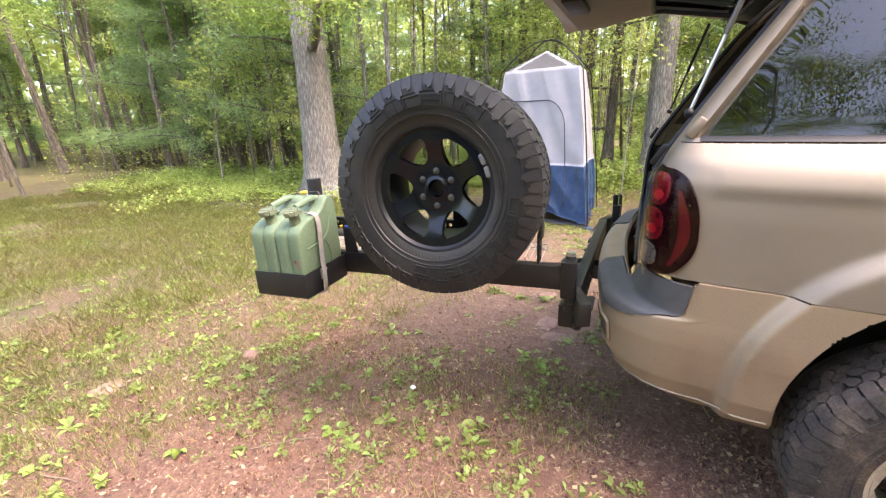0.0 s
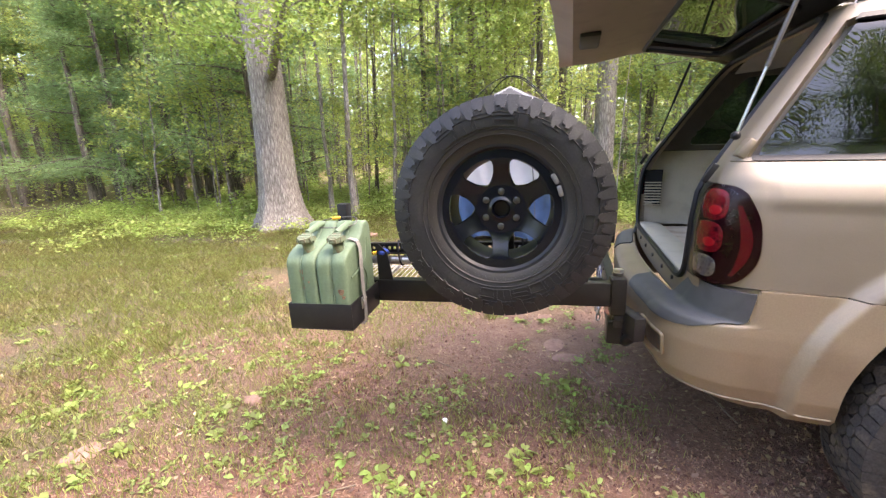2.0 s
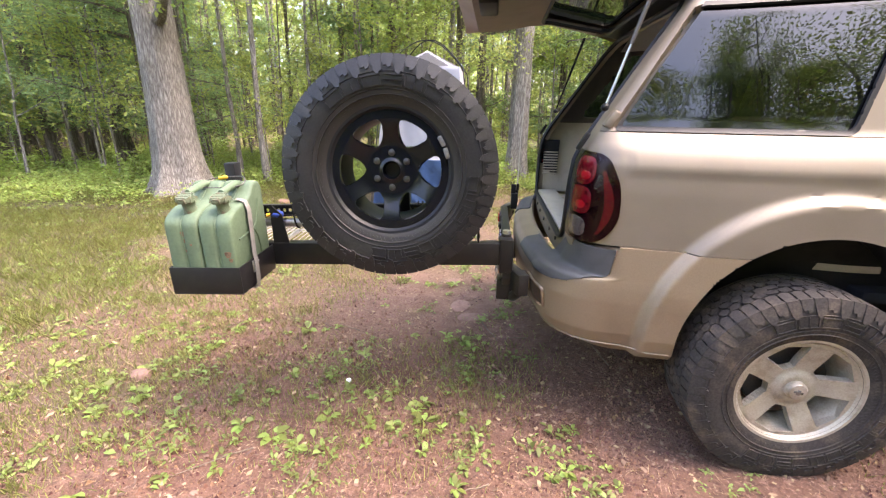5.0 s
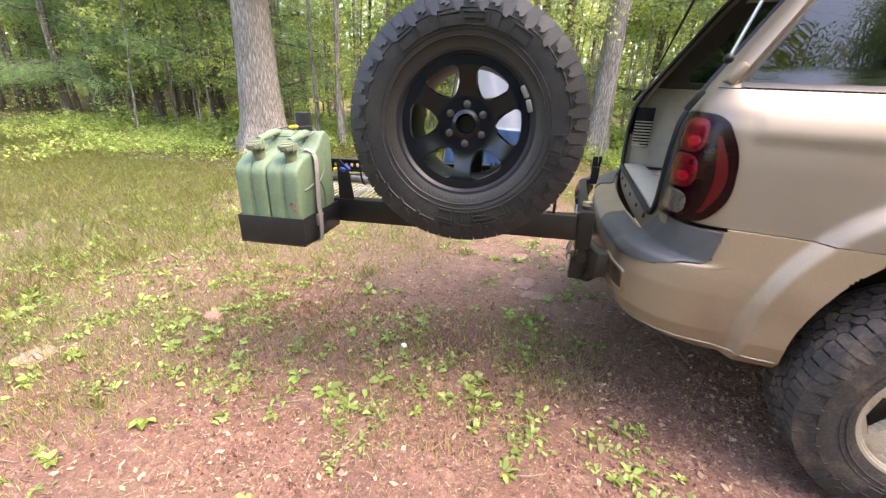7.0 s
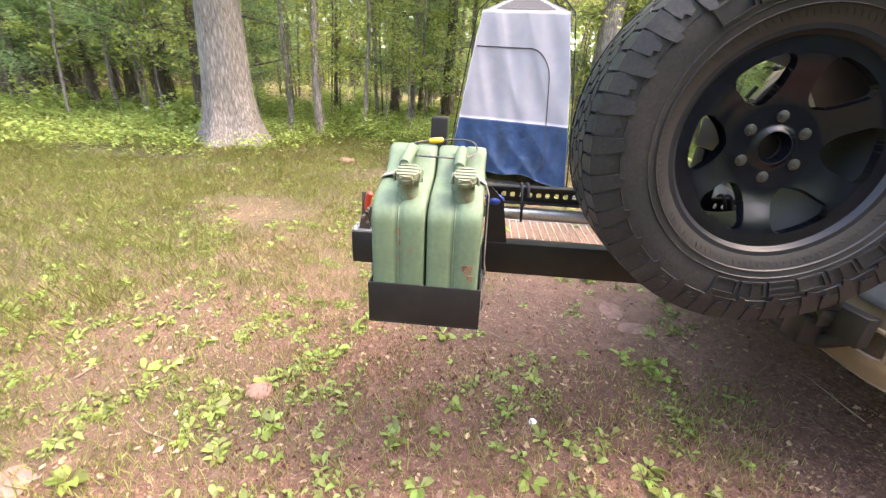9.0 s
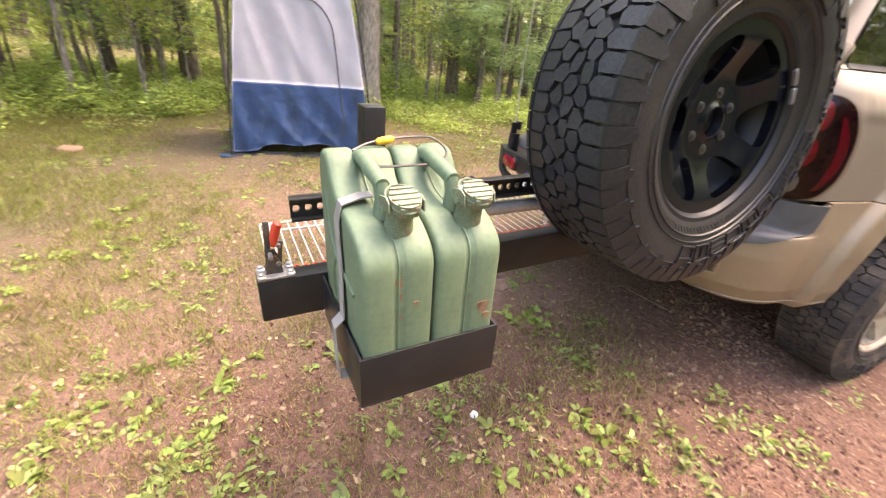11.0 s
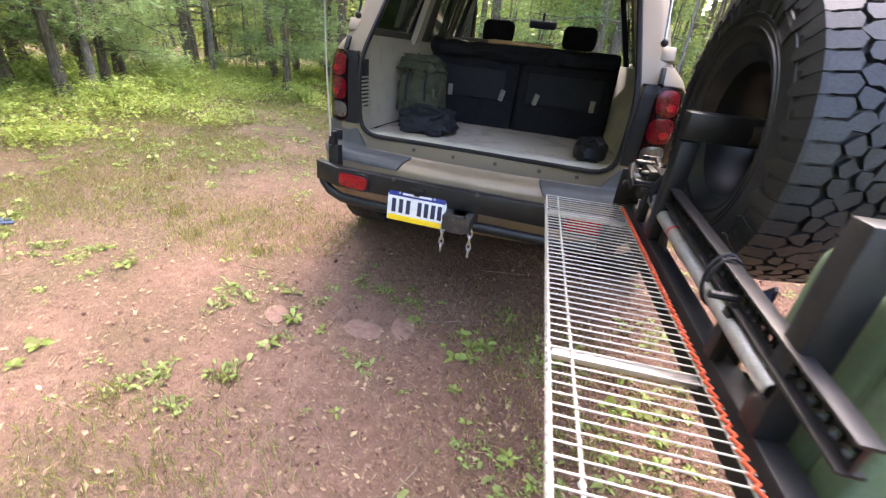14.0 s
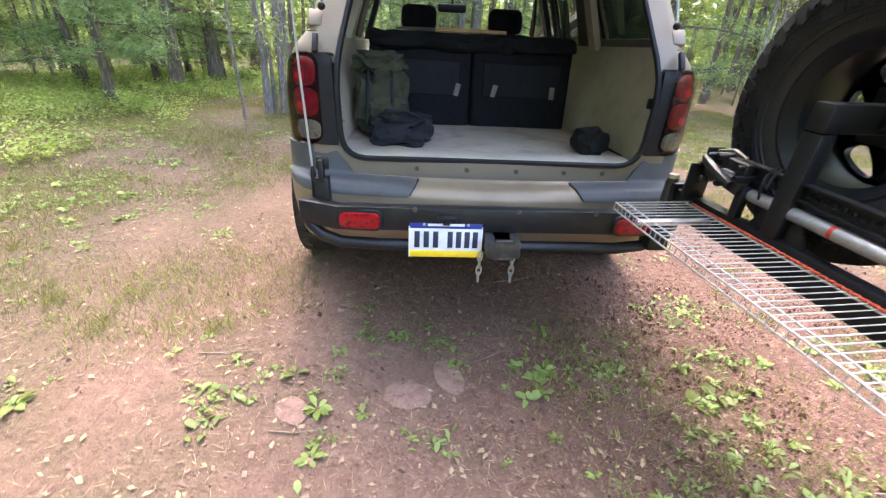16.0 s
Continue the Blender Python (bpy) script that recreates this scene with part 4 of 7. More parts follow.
    # roof
    def roof_pos(u, v):
        w = np.interp(u, [0.46, 0.8, 2.0, 2.35], [.60, .655, .66, .60])
        return u, v * w, 1.893 - 0.05 * v ** 4 - 0.018 * np.abs(v) ** 2 - 0.02 * np.clip((u - 1.6) / .7, 0, 1) ** 2 - 0.012 * np.clip((.75 - u) / .3, 0, 1) ** 2 + 0.042 * smoothstep(0.35, 1.4, u)
    sheet("roof", roof_pos, grid(.46, 2.34, .06), grid(-1, 1, .05), lambda u, v: 0 * u - 1, M["paint"], car, 0.03)
    def liner(u, v):
        x, y, z = roof_pos(u, v)
        return x, y * .98, z - 0.045
    sheet("headliner", liner, grid(.5, 2.33, .1), grid(-1, 1, .1), lambda u, v: 0 * u - 1, M["headliner"], car, 0.005, flip=True)
    for q in (-1, 1):
        bm = bmesh.new()
        pts = [(0.48, q * .60, 1.835), (0.58, q * .605, 1.858), (0.80, q * .61, 1.885), (1.5, q * .615, 1.922), (2.0, q * .60, 1.912), (2.14, q * .59, 1.880)]
        tube(bm, pts, [0.02, .032, .034, .034, .034, .02], 10)
        part("roof_rail", bm, M["blackplastic"], car, "dark roof rail")
    # windscreen, hood and nose
    def screen(u, v):
        return 2.30 + .74 * v + 0.10 * (1 - u * u) * (0.4 + .6 * v), u * (.60 + .17 * v), 1.897 - .60 * v
    sheet("windscreen", screen, grid(-1, 1, .1), grid(0, 1, .1), lambda u, v: 0 * u - 1, M["glass"], car, 0.005, flip=True).visible_shadow = False
    def hood(u, v):
        return 3.05 + 1.5 * v, u * (.80 - .06 * v), 1.30 - 0.09 * v - 0.06 * v ** 4 - 0.05 * u ** 4
    sheet("hood", hood, grid(-1, 1, .1), grid(0, 1, .08), lambda u, v: 0 * u - 1, M["paint"], car, 0.03, flip=True)
    def nose(u, v):
        return 4.55 + .12 * np.sqrt(np.clip(1 - u ** 4, 0, 1)) - 0.22 * np.abs(u) ** 6, u * .87, 0.45 + .72 * v
    sheet("front_bumper", nose, grid(-1, 1, .05), grid(0, 1, .1), lambda u, v: 0 * u - 1, M["dusty"], car, 0.05)
    build_bumper(car)
    build_inside(car)
    build_tailgate(car)
    for xw, q in ((WHEEL_X, -1), (WHEEL_X, 1), (WHEEL_F, -1), (WHEEL_F, 1)):
        m = pose(xw, q * 0.925, WHEEL_Z, 0, 13, 0 if q < 0 else 180)
        if xw == WHEEL_F:
            m = pose(xw, q * 0.925, WHEEL_Z, 0, 40, 6 if q < 0 else 186)
        make_wheel(car, m, "five", M["dirtyrubber"])
    # wheel wells, axle and underside
    for xw in (WHEEL_X, WHEEL_F):
        for q in (-1, 1):
            bm = bmesh.new()
            seg = 18
            ra = 0.475
            prev = None
            for k in range(seg + 1):
                a = math.pi * k / seg
                x, z = xw + 0.02 + ra * math.cos(a), 0.52 + ra * math.sin(a)
                row = [bm.verts.new((x, q * yy, zz)) for yy, zz in ((0.93, z), (0.72, z), (0.72, 0.42))]
                if prev:
                    for i in range(2):
                        bm.faces.new((prev[i], row[i], row[i + 1], prev[i + 1]))
                prev = row
            part("wheel_well", bm, M["blackplastic"], car)
    bm = bmesh.new()
    box(bm, (2.2, 0, 0.50), (3.6, 1.0, 0.16), 0.03)
    part("chassis", bm, M["darksteel"], car)
    bm = bmesh.new()
    tube(bm, [(WHEEL_X, -.8, WHEEL_Z), (WHEEL_X, -.1, WHEEL_Z), (WHEEL_X, .1, WHEEL_Z), (WHEEL_X, .8, WHEEL_Z)], [.05, .05, .05, .05], 12)
    part("axle", bm, M["darksteel"], car)
    return car


BLEND = [-.018, -.009, 0, .009, .018]


def bumper_pos(s, v):
    """Bumper skin: v runs from the lower edge up and over the step to the body."""
    vz = sum(np.interp(v + d, [-.1, 0, .12, .25, .55, .72, .80, .86, 1.0, 1.1], [.39, .42, .455, .52, .66, .722, .752, .764, .893, .968]) for d in BLEND) / len(BLEND)
    vx = sum(np.interp(v + d, [-.1, 0, .12, .25, .55, .72, .80, .86, 1.0, 1.1], [.03, -.02, -.085, -.125, -.145, -.140, -.112, -.030, .012, .045]) for d in BLEND) / len(BLEND)
    w = np.interp(v, [0, .12, .25, .55, .72, .80, .86, 1.0], [.885, .915, .935, .948, .950, .949, .948, .945])
    r = np.interp(v, [0, .25, .72, .86, 1.0], [.26, .28, .28, .235, .17])
    a = vx + 0.06 + r
    side = a + (s - 1) * (1.15 - a) / 0.9
    tap0 = 0.05 * np.clip((0.75 - a) / 0.75, 0, 1) ** 2
    taper = 0.05 * np.clip((0.75 - side) / 0.75, 0, 1) ** 2
    th = np.clip((s - 0.75) / 0.25, 0, 1) * math.pi / 2
    k = np.minimum(s, .75) / .75
    x = np.where(s < .75, vx + .06 * k ** 2, np.where(s < 1, vx + .06 + r * (1 - np.cos(th)), side))
    y = np.where(s < .75, k * (w - r - tap0), np.where(s < 1, w - r - tap0 + r * np.sin(th), w - taper))
    rho = np.hypot(x - WHEEL_X - 0.02, np.maximum(vz - 0.52, 0) + 0.35 * np.minimum(vz - 0.52, 0))
    y = y + np.where(s > 1.0, 0.042 * smoothstep(0.612, 0.575, rho), 0)
    return x, y, vz


def build_bumper(car):
    def both(u, v):
        x, y, z = bumper_pos(np.abs(u), v)
        return x, np.sign(u) * y, z
    def grey(u, v):
        # step pads and corner cover
        s = np.abs(u)
        lo = np.interp(s, [0, .36, .44, .62, .74, .82, .865, .895, .925, .945, .962, 1.10], [2, .86, .70, .69, .69, .69, .70, .73, .79, .87, 1.0, 1.1])
        hi = np.interp(s, [.40, .66, .71], [.858, .862, 1.0])
        return np.maximum(np.maximum(lo - v, v - hi), np.maximum((.36 - s), -1)) * 0.5
    def skin(u, v):
        x, y, z = bumper_pos(np.abs(u), v)
        d = np.maximum(-arch(x, z, WHEEL_X), np.maximum(v - .998, .005 - v))
        d = np.maximum(d, np.abs(u) - 1.75)
        d = np.maximum(d, np.where(np.abs(u) < .70, v - .868, -1))
        return np.maximum(d, -grey(u, v) + .002)
    sheet("rear_bumper", both, grid(-1.76, 1.76, .010), grid(0, 1, .0125), skin, M["dusty"], car, 0.02, flip=True)
    for lo, hi in ((-1.12, -.34), (.34, 1.12)):
        sheet("bumper_step_pad", both, grid(lo, hi, .007), grid(.66, .995, .008), lambda u, v: np.maximum(grey(u, v), v - .985), M["greyplastic"], car, 0.012, "grey textured bumper pad", out=0.007, flip=True)
    for q in (-1, 1):
        Q = lambda u, v, q=q: tuple(c * (q if i == 1 else 1) for i, c in enumerate(bumper_pos(u, v)))
        # recess drawn flat: a dark sheet stands for the shade inside it
        rec = poly_sdf(round_poly([(.70, .33), (.83, .33), (.83, .52), (.70, .52)], .03))
        rf = sheet("recess_shade", Q, grid(.69, .84, .008), grid(.32, .53, .01), rec, M["darksteel"], car, 0.01, "flat dark patch for the shade of a bumper corner recess", out=0.002, flip=q > 0)
        bm = bmesh.new()
        pts = []
        for u, v in round_poly([(.695, .32), (.835, .32), (.835, .53), (.695, .53)], .03):
            p = Q(np.array(u), np.array(v))
            pts.append((float(p[0]) - .004, float(p[1]) + q * .003, float(p[2])))
        tube(bm, pts, .008, 6, closed=True)
        part("recess_frame", bm, M["dusty"], rf)
    # lower lip moulding
    for q in (-1, 1):
        bm = bmesh.new()
        pts = []
        for s in np.linspace(.3, 1.21, 22):
            p = bumper_pos(np.array(s), np.array(.13))
            pts.append((float(p[0]) - .004, q * (float(p[1]) + .004), float(p[2])))
        tube(bm, pts, 0.0035, 6)
        part("bumper_lip", bm, M["dusty"], car)


def build_inside(car):
    # load floor, side trims, sill
    def floor_pos(u, v):
        return u, v, 0.812 + 0.006 * np.sin(9 * u) * np.sin(7 * v)
    sheet("load_floor", floor_pos, grid(.16, 1.30, .06), grid(-.72, .72, .06), lambda u, v: 0 * u - 1, M["carpet"], car, 0.03, "worn tan cargo carpet")
    bm = bmesh.new()
    box(bm, (2.3, 0, 0.70), (2.2, 1.6, 0.05), 0.01)
    part("cabin_floor", bm, M["blackcloth"], car)
    bm = bmesh.new()
    box(bm, (0.115, 0, 0.832), (0.135, 1.31, 0.034), 0.010)
    part("sill_plate", bm, M["beige"], car)
    for y in (-.50, -.32, -.10, .12, .34):
        bm = bmesh.new()
        tube(bm, [(0.030 + .03 * (y / .75) ** 2, y, 0.80), (0.012 + .03 * (y / .75) ** 2, y, 0.80)], 0.010, 10)
        part("sill_plug", bm, M["darksteel"], car)
    for q in (-1, 1):
        win = poly_sdf(round_poly([(.30, 1.36), (.98, 1.36), (1.10, 1.76), (.56, 1.76)], .05))
        def trim(u, v):
            lo = np.interp(v, [.83, 1.0, 1.2, 1.33, 1.55, 1.78, 1.86], [.70, .705, .74, .765, .705, .635, .56])
            bulge = -0.05 * smoothstep(.62, .9, u) * smoothstep(1.2, 1.05, v)
            return u + 0.02, q * (lo + bulge - 0.02 * smoothstep(.3, .08, u)), v
        edge = lambda u, v: np.maximum(-win(u, v), np.interp(v, [.8, 1.2, 1.33, 1.78, 1.9], [.05, .06, .12, .42, .5]) - u)
        sheet("side_trim", trim, grid(.045, 1.35, .03), grid(.83, 1.33, .03), lambda u, v: np.maximum(edge(u, v), v - 1.325), M["beige"], car, 0.015, "beige plastic side trim", flip=(q < 0))
        # same trim above the belt line, its shade painted in
        sheet("upper_trim", trim, grid(.045, 1.35, .02), grid(1.33, 1.86, .02), lambda u, v: np.maximum(edge(u, v), 1.329 - v), M["uppertrim"], car, 0.015, "upper pillar trim with the cabin's shade in its colour", flip=(q < 0))
        # slatted vent behind the lamp
        bm = bmesh.new()
        for k in range(13 if q > 0 else 0):
            z = 0.965 + k * 0.019
            box(bm, (0.125, q * (0.674 + (z - 1) * .14), z), (0.105, 0.014, 0.009), 0.003)
        if q > 0:
            part("trim_vent", bm, M["beige"], car)
            bm = bmesh.new()
            box(bm, (0.125, q * 0.690, 1.08), (0.11, 0.01, 0.25), 0.003)
            part("vent_backing", bm, M["blackplastic"], car)
        else:
            bm.free()
        # door inner trims so that the cabin is closed
        bm = bmesh.new()
        box(bm, (2.2, q * .80, 1.02), (1.75, 0.05, 0.56), 0.02)
        part("door_trim", bm, M["beige"], car)
        for px, pw in ((1.03, .10), (2.02, .10)):
            bm = bmesh.new()
            prism(bm, [(px - pw / 2, 0), (px + pw / 2, 0), (px + pw / 2 + .03, 1), (px - pw / 2 + .03, 1)], lambda x, t: (x, q * (.775 - .165 * t), 1.30 + .52 * t), lambda x, t: (x, q * (.735 - .165 * t), 1.30 + .52 * t))
            bmesh.ops.recalc_face_normals(bm, faces=bm.faces)
            part("pillar_trim", bm, M["blackplastic"] if px > 1.5 else M["beige"], car)
    # small latch on the right trim
    bm = bmesh.new()
    box(bm, (0.10, -.685, 1.10), (0.03, .03, .045), .006)
    part("latch", bm, M["blackplastic"], car)
    # rear bench, folded head rests, straps
    for q in (-1, 1):
        bm = bmesh.new()
        box(bm, (1.145, q * .325, 1.035), (0.13, 0.648, 0.51), 0.035, pose(0, 0, 0, 0, 4, 0), 3)
        bs = part("rear_seatback", bm, M["seat"], car, "dark grey cloth rear seatback")
        bm = bmesh.new()
        box(bm, (1.076, q * .325, 1.10), (0.02, 0.50, 0.20), 0.01, pose(0, 0, 0, 0, 4, 0), 2)
        part("seat_pocket", bm, M["blackcloth"], bs)
        for y in (.12, .50):
            bm = bmesh.new()
            box(bm, (1.060, q * y - .03, 1.035), (0.006, 0.034, 0.075), 0.002, pose(0, 0, 0, 14 * (1 if y < .3 else 0), 4, 0))
            part("seat_tag", bm, M["strap"], bs)
    bm = bmesh.new()
    n = 40
    rows = []
    for i in range(n + 1):
        y = -.64 + 1.28 * i / n
        ring = []
        for k in range(12):
            a = 2 * math.pi * k / 12
            b = 1 + .45 * noise.noise(Vector((y * 5, math.cos(a) * 1.2, math.sin(a) * 1.2))) + .18 * noise.noise(Vector((y * 14, math.cos(a) * 2.5, 4 + math.sin(a) * 2.5)))
            ring.append(bm.verts.new((1.13 + .10 * math.cos(a) * b, y, 1.305 + .055 * math.sin(a) * b)))
        rows.append(ring)
    for a, b in zip(rows, rows[1:]):
        for k in range(12):
            bm.faces.new((a[k], b[k], b[(k + 1) % 12], a[(k + 1) % 12]))
    bm.faces.new(rows[0])
    bm.faces.new(rows[-1][::-1])
    bmesh.ops.recalc_face_normals(bm, faces=bm.faces)
    part("seat_top_cover", bm, M["seat"], car, "black cover over the seatbacks")
    for y in (-.34, .34):
        bm = bmesh.new()
        box(bm, (1.95, y, 1.10), (0.16, 0.50, 0.56), 0.06, pose(0, 0, 0, 0, 10, 0), 3)
        fs = part("front_seat", bm, M["seat"], car, "dark front seat")
        bm = bmesh.new()
        box(bm, (1.93, y, 1.47), (0.11, 0.27, 0.18), 0.05, pose(0, 0, 0, 0, 10, 0), 3)
        part("headrest", bm, M["seat"], fs)
    bm = bmesh.new()
    box(bm, (2.58, 0.04, 1.59), (0.03, 0.26, 0.075), 0.02, None, 3)
    tube(bm, [(2.59, 0.04, 1.59), (2.56, 0.04, 1.59 + .10)], 0.012, 8)
    part("rearview_mirror", bm, M["blackplastic"], car)
    bm = bmesh.new()
    box(bm, (2.80, 0, 1.13), (0.40, 1.48, 0.22), 0.06, None, 3)
    part("dashboard", bm, M["blackplastic"], car)
    bm = bmesh.new()
    tube(bm, [(2.45 + .04 * math.cos(a), .36 + .18 * math.sin(a), 1.17 + .17 * math.cos(a)) for a in np.linspace(0, 2 * math.pi, 25)[:-1]], .014, 8, closed=True)
    part("steering_wheel", bm, M["blackplastic"], car)


def build_tailgate(car):
    """The raised tailgate: inner trim with its window, outer skin, lip, and two gas struts."""
    IN = [(.46, 1.845), (.30, 1.885), (.02, 1.955), (-.10, 1.955), (-.30, 1.925), (-.47, 1.915)]
    OUT = [(.47, 1.895), (.28, 1.97), (.0, 2.055), (-.18, 2.075), (-.42, 2.045), (-.535, 1.965)]
    gate = None
    L = np.linspace(0, 1, 6)
    hw = lambda v: np.interp(v, [0, .25, .5, .8, 1], [.585, .66, .74, .775, .72])
    win = poly_sdf(round_poly([(-.52, .10), (.52, .10), (.60, .47), (-.60, .47)], .08))
    ipos = lambda u, v: (np.interp(v, L, [p[0] for p in IN]), u * hw(v) / .70, np.interp(v, L, [p[1] for p in IN]) + 0 * u)
    opos = lambda u, v: (np.interp(v, L, [p[0] for p in OUT]), u * (hw(v) + .02) / .70, np.interp(v, L, [p[1] for p in OUT]) - .05 * (u / .70) ** 4 + 0 * u)
    vs = grid(0, 1, .025)
    us = grid(-.70, .70, .035)
    gate = sheet("tailgate", opos, us, vs, lambda u, v: -win(u, v), M["paint"], car, 0.02, "raised tailgate with taupe inner trim")
    sheet("tailgate_trim", ipos, us, vs, lambda u, v: np.maximum(np.maximum(-win(u, v), .165 - v), np.maximum(np.abs(u) - .68, v - .97)), M["hatchtrim"], gate, 0.02, "taupe plastic inner trim", flip=True)
    sheet("tailgate_header", ipos, us, vs, lambda u, v: np.maximum(np.maximum(-win(u, v), v - .16), np.abs(u) - .68), M["blackplastic"], gate, 0.02, "black trim by the hinge", flip=True)
    # edge wall between the two skins
    bm = bmesh.new()
    loop = [(.70, v) for v in np.linspace(0, 1, 24)] + [(u, 1.0) for u in np.linspace(.70, -.70, 20)] + [(-.70, v) for v in np.linspace(1, 0, 24)]
    pa = pb = None
    for u, v in loop:
        a = bm.verts.new([float(c) for c in ipos(np.array(u * .97), np.array(v * .97))])
        b = bm.verts.new([float(c) for c in opos(np.array(u), np.array(v))])
        if pa:
            bm.faces.new((pa, a, b, pb))
        pa, pb = a, b
    part("tailgate_edge", bm, M["dusty"], gate)
    mid = lambda u, v: tuple((a + b) / 2 + (0.01 if i == 2 else 0) for i, (a, b) in enumerate(zip(ipos(u, v), opos(u, v))))
    sheet("tailgate_glass", mid, us, vs, lambda u, v: win(u, v) - .012, M["tint"], gate, 0.004, flip=True)
    bm = bmesh.new()
    pts = [tuple(float(c) for c in ipos(np.array(u), np.array(v))) for u, v in round_poly([(-.52, .10), (.52, .10), (.60, .47), (-.60, .47)], .08)]
    tube(bm, [(x, y, z - .004) for x, y, z in pts], .012, 6, closed=True)
    part("glass_seal", bm, M["blackplastic"], gate)
    bm = bmesh.new()
    box(bm, (-.36, 0, 1.915), (.10, .30, .03), .012)
    part("pull_handle", bm, M["blackplastic"], gate)
    for q in (-1, 1):
        bm = bmesh.new()
        a, b = Vector((.132, q * .725, 1.405)), Vector((.275, q * .69, 1.875))
        k = a.lerp(b, .48)
        tube(bm, [a, k], .0055, 8)
        st = part("strut_rod", bm, M["steel"] if q < 0 else M["blackplastic"], gate, "thin gas strut rod")
        bm = bmesh.new()
        tube(bm, [k, b], .0085, 10)
        part("strut_cylinder", bm, M["strut"] if q < 0 else M["blackplastic"], gate, "grey gas strut")
        bm = bmesh.new()
        bmesh.ops.create_uvsphere(bm, u_segments=10, v_segments=6, radius=.016, matrix=Matrix.Translation(a))
        part("strut_ball", bm, M["blackplastic"], gate)


build_car()

# ---- swing-out carrier on the rear bumper ----
CARRIER = pose(-1.13, 1.632, 0.802, 0, -1.4, 0)


def oval(bm, x, y, z, w, h, d, turn):
    """Slab with rounded ends, its domed face towards -x, turned about its own upright."""
    edge = round_poly([(-w / 2, -h / 2), (w / 2, -h / 2), (w / 2, h / 2), (-w / 2, h / 2)], h * .42, 7)
    m = pose(x, y, z, 0, 0, turn)
    rows = [[bm.verts.new(m @ Vector((dx, a * k, b * k))) for a, b in edge] for k, dx in ((1, d / 2), (1, -d / 2 + .007), (.96, -d / 2 + .002), (.84, -d / 2))]
    for p, q in zip(rows, rows[1:]):
        for i in range(len(edge)):
            j = (i + 1) % len(edge)
            bm.faces.new((p[i], p[j], q[j], q[i]))
    bm.faces.new(rows[-1])
    bm.faces.new(rows[0][::-1])
    bmesh.ops.recalc_face_normals(bm, faces=bm.faces)


def build_rear_bar():
    """Black steel bar with its hoop, receiver, lights and hinge, bolted to the back of the car."""
    bar = thing("rear_steel_bumper", BAR, "black steel bar bumper with bent tube hoop", "bumper")
    bm = bmesh.new()
    box(bm, (-.195, 0.02, .656), (.05, 1.30, .100), .006)
    for q, y0 in ((1, .67), (-1, -.63)):
        box(bm, (-.165, y0 + q * .07, .656), (.05, .18, .100), .006, pose(0, 0, 0, 0, 0, -22 * q))
    part("cross_bar", bm, M["blackpaint"], bar)
    bm = bmesh.new()
    pts = [(-.13, .80, .65), (-.15, .79, .60), (-.17, .74, .560), (-.19, .66, .540), (-.20, .5, .535), (-.20, 0, .535), (-.20, -.5, .535), (-.19, -.62, .545), (-.17, -.70, .570), (-.15, -.74, .61), (-.14, -.745, .65)]
    tube(bm, pts, .025, 14)
    part("tube_hoop", bm, M["blackpaint"], bar)
    bm = bmesh.new()
    for s in ((0, .031, .07, .008), (0, -.031, .07, .008), (.031, 0, .008, .07), (-.031, 0, .008, .07)):
        box(bm, (-.165, .005 + s[0], .570 + s[1]), (.30, s[3] if s[0] else .07, .07 if s[0] else .008), .002)
    for dz in (-.037, .037):
        box(bm, (-.305, .005, .570 + dz), (.022, .086, .012), .003)
    for dy in (-.037, .037):
        box(bm, (-.305, .005 + dy, .570), (.022, .012, .086), .003)
    hr = part("hitch_receiver", bm, M["worn"], bar, "worn square hitch receiver")
    bm = bmesh.new()
    tube(bm, [(-.262, -.055, .570), (-.262, .065, .570)], .008, 8)
    tube(bm, [(-.262, .058, .570), (-.262, .066, .570)], .013, 8)
    part("hitch_pin", bm, M["steel"], hr)
    for y in (.58, -.55):
        bm = bmesh.new()
        oval(bm, -.228 + (.02 if y > 0 else .015), y, .650, .190, .092, .03, -6 if y > 0 else 6)
        lm = part("tail_light_bezel", bm, M["blackpaint"], bar)
        bm = bmesh.new()
        oval(bm, -.237 + (.02 if y > 0 else .015), y, .650, .166, .068, .03, -6 if y > 0 else 6)
        part("red_light", bm, M["redlens"], lm, "oval red bumper light")
    # bolt heads along the bar
    for y in (-.06, .36, -.38):
        bm = bmesh.new()
        tube(bm, [(-.215, y, .70), (-.228, y, .70)], .010, 6)
        part("bolt", bm, M["darksteel"], bar)
    # hinge at the right end
    bm = bmesh.new()
    box(bm, (-.205, -.665, .60), (.085, .085, .10), .006)
    box(bm, (-.17, -.66, .66), (.12, .12, .012), .003)
    hg = part("hinge_block", bm, M["blackpaint"], bar)
    bm = bmesh.new()
    tube(bm, [(-.215, -.665, .60), (-.215, -.665, .86)], .022, 14)
    part("hinge_pin", bm, M["darksteel"], hg)
    bm = bmesh.new()
    tube(bm, [(-.215, -.665, .853), (-.215, -.665, .875)], .020, 6)
    part("hinge_nut", bm, M["steel"], hg)
    # latch and aerial mount at the left end
    bm = bmesh.new()
    box(bm, (-.12, .735, .735), (.05, .055, .12), .006)
    box(bm, (-.13, .735, .82), (.035, .022, .09), .004)
    box(bm, (-.10, .735, .845), (.02, .05, .05), .004)
    part("latch_post", bm, M["blackpaint"], bar)
    bm = bmesh.new()
    tube(bm, [(-.10, .775, .70), (-.10, .775, .80), (-.10, .775, .83)], [.012, .012, .006], 8)
    a = part("aerial_mount", bm, M["blackplastic"], bar)
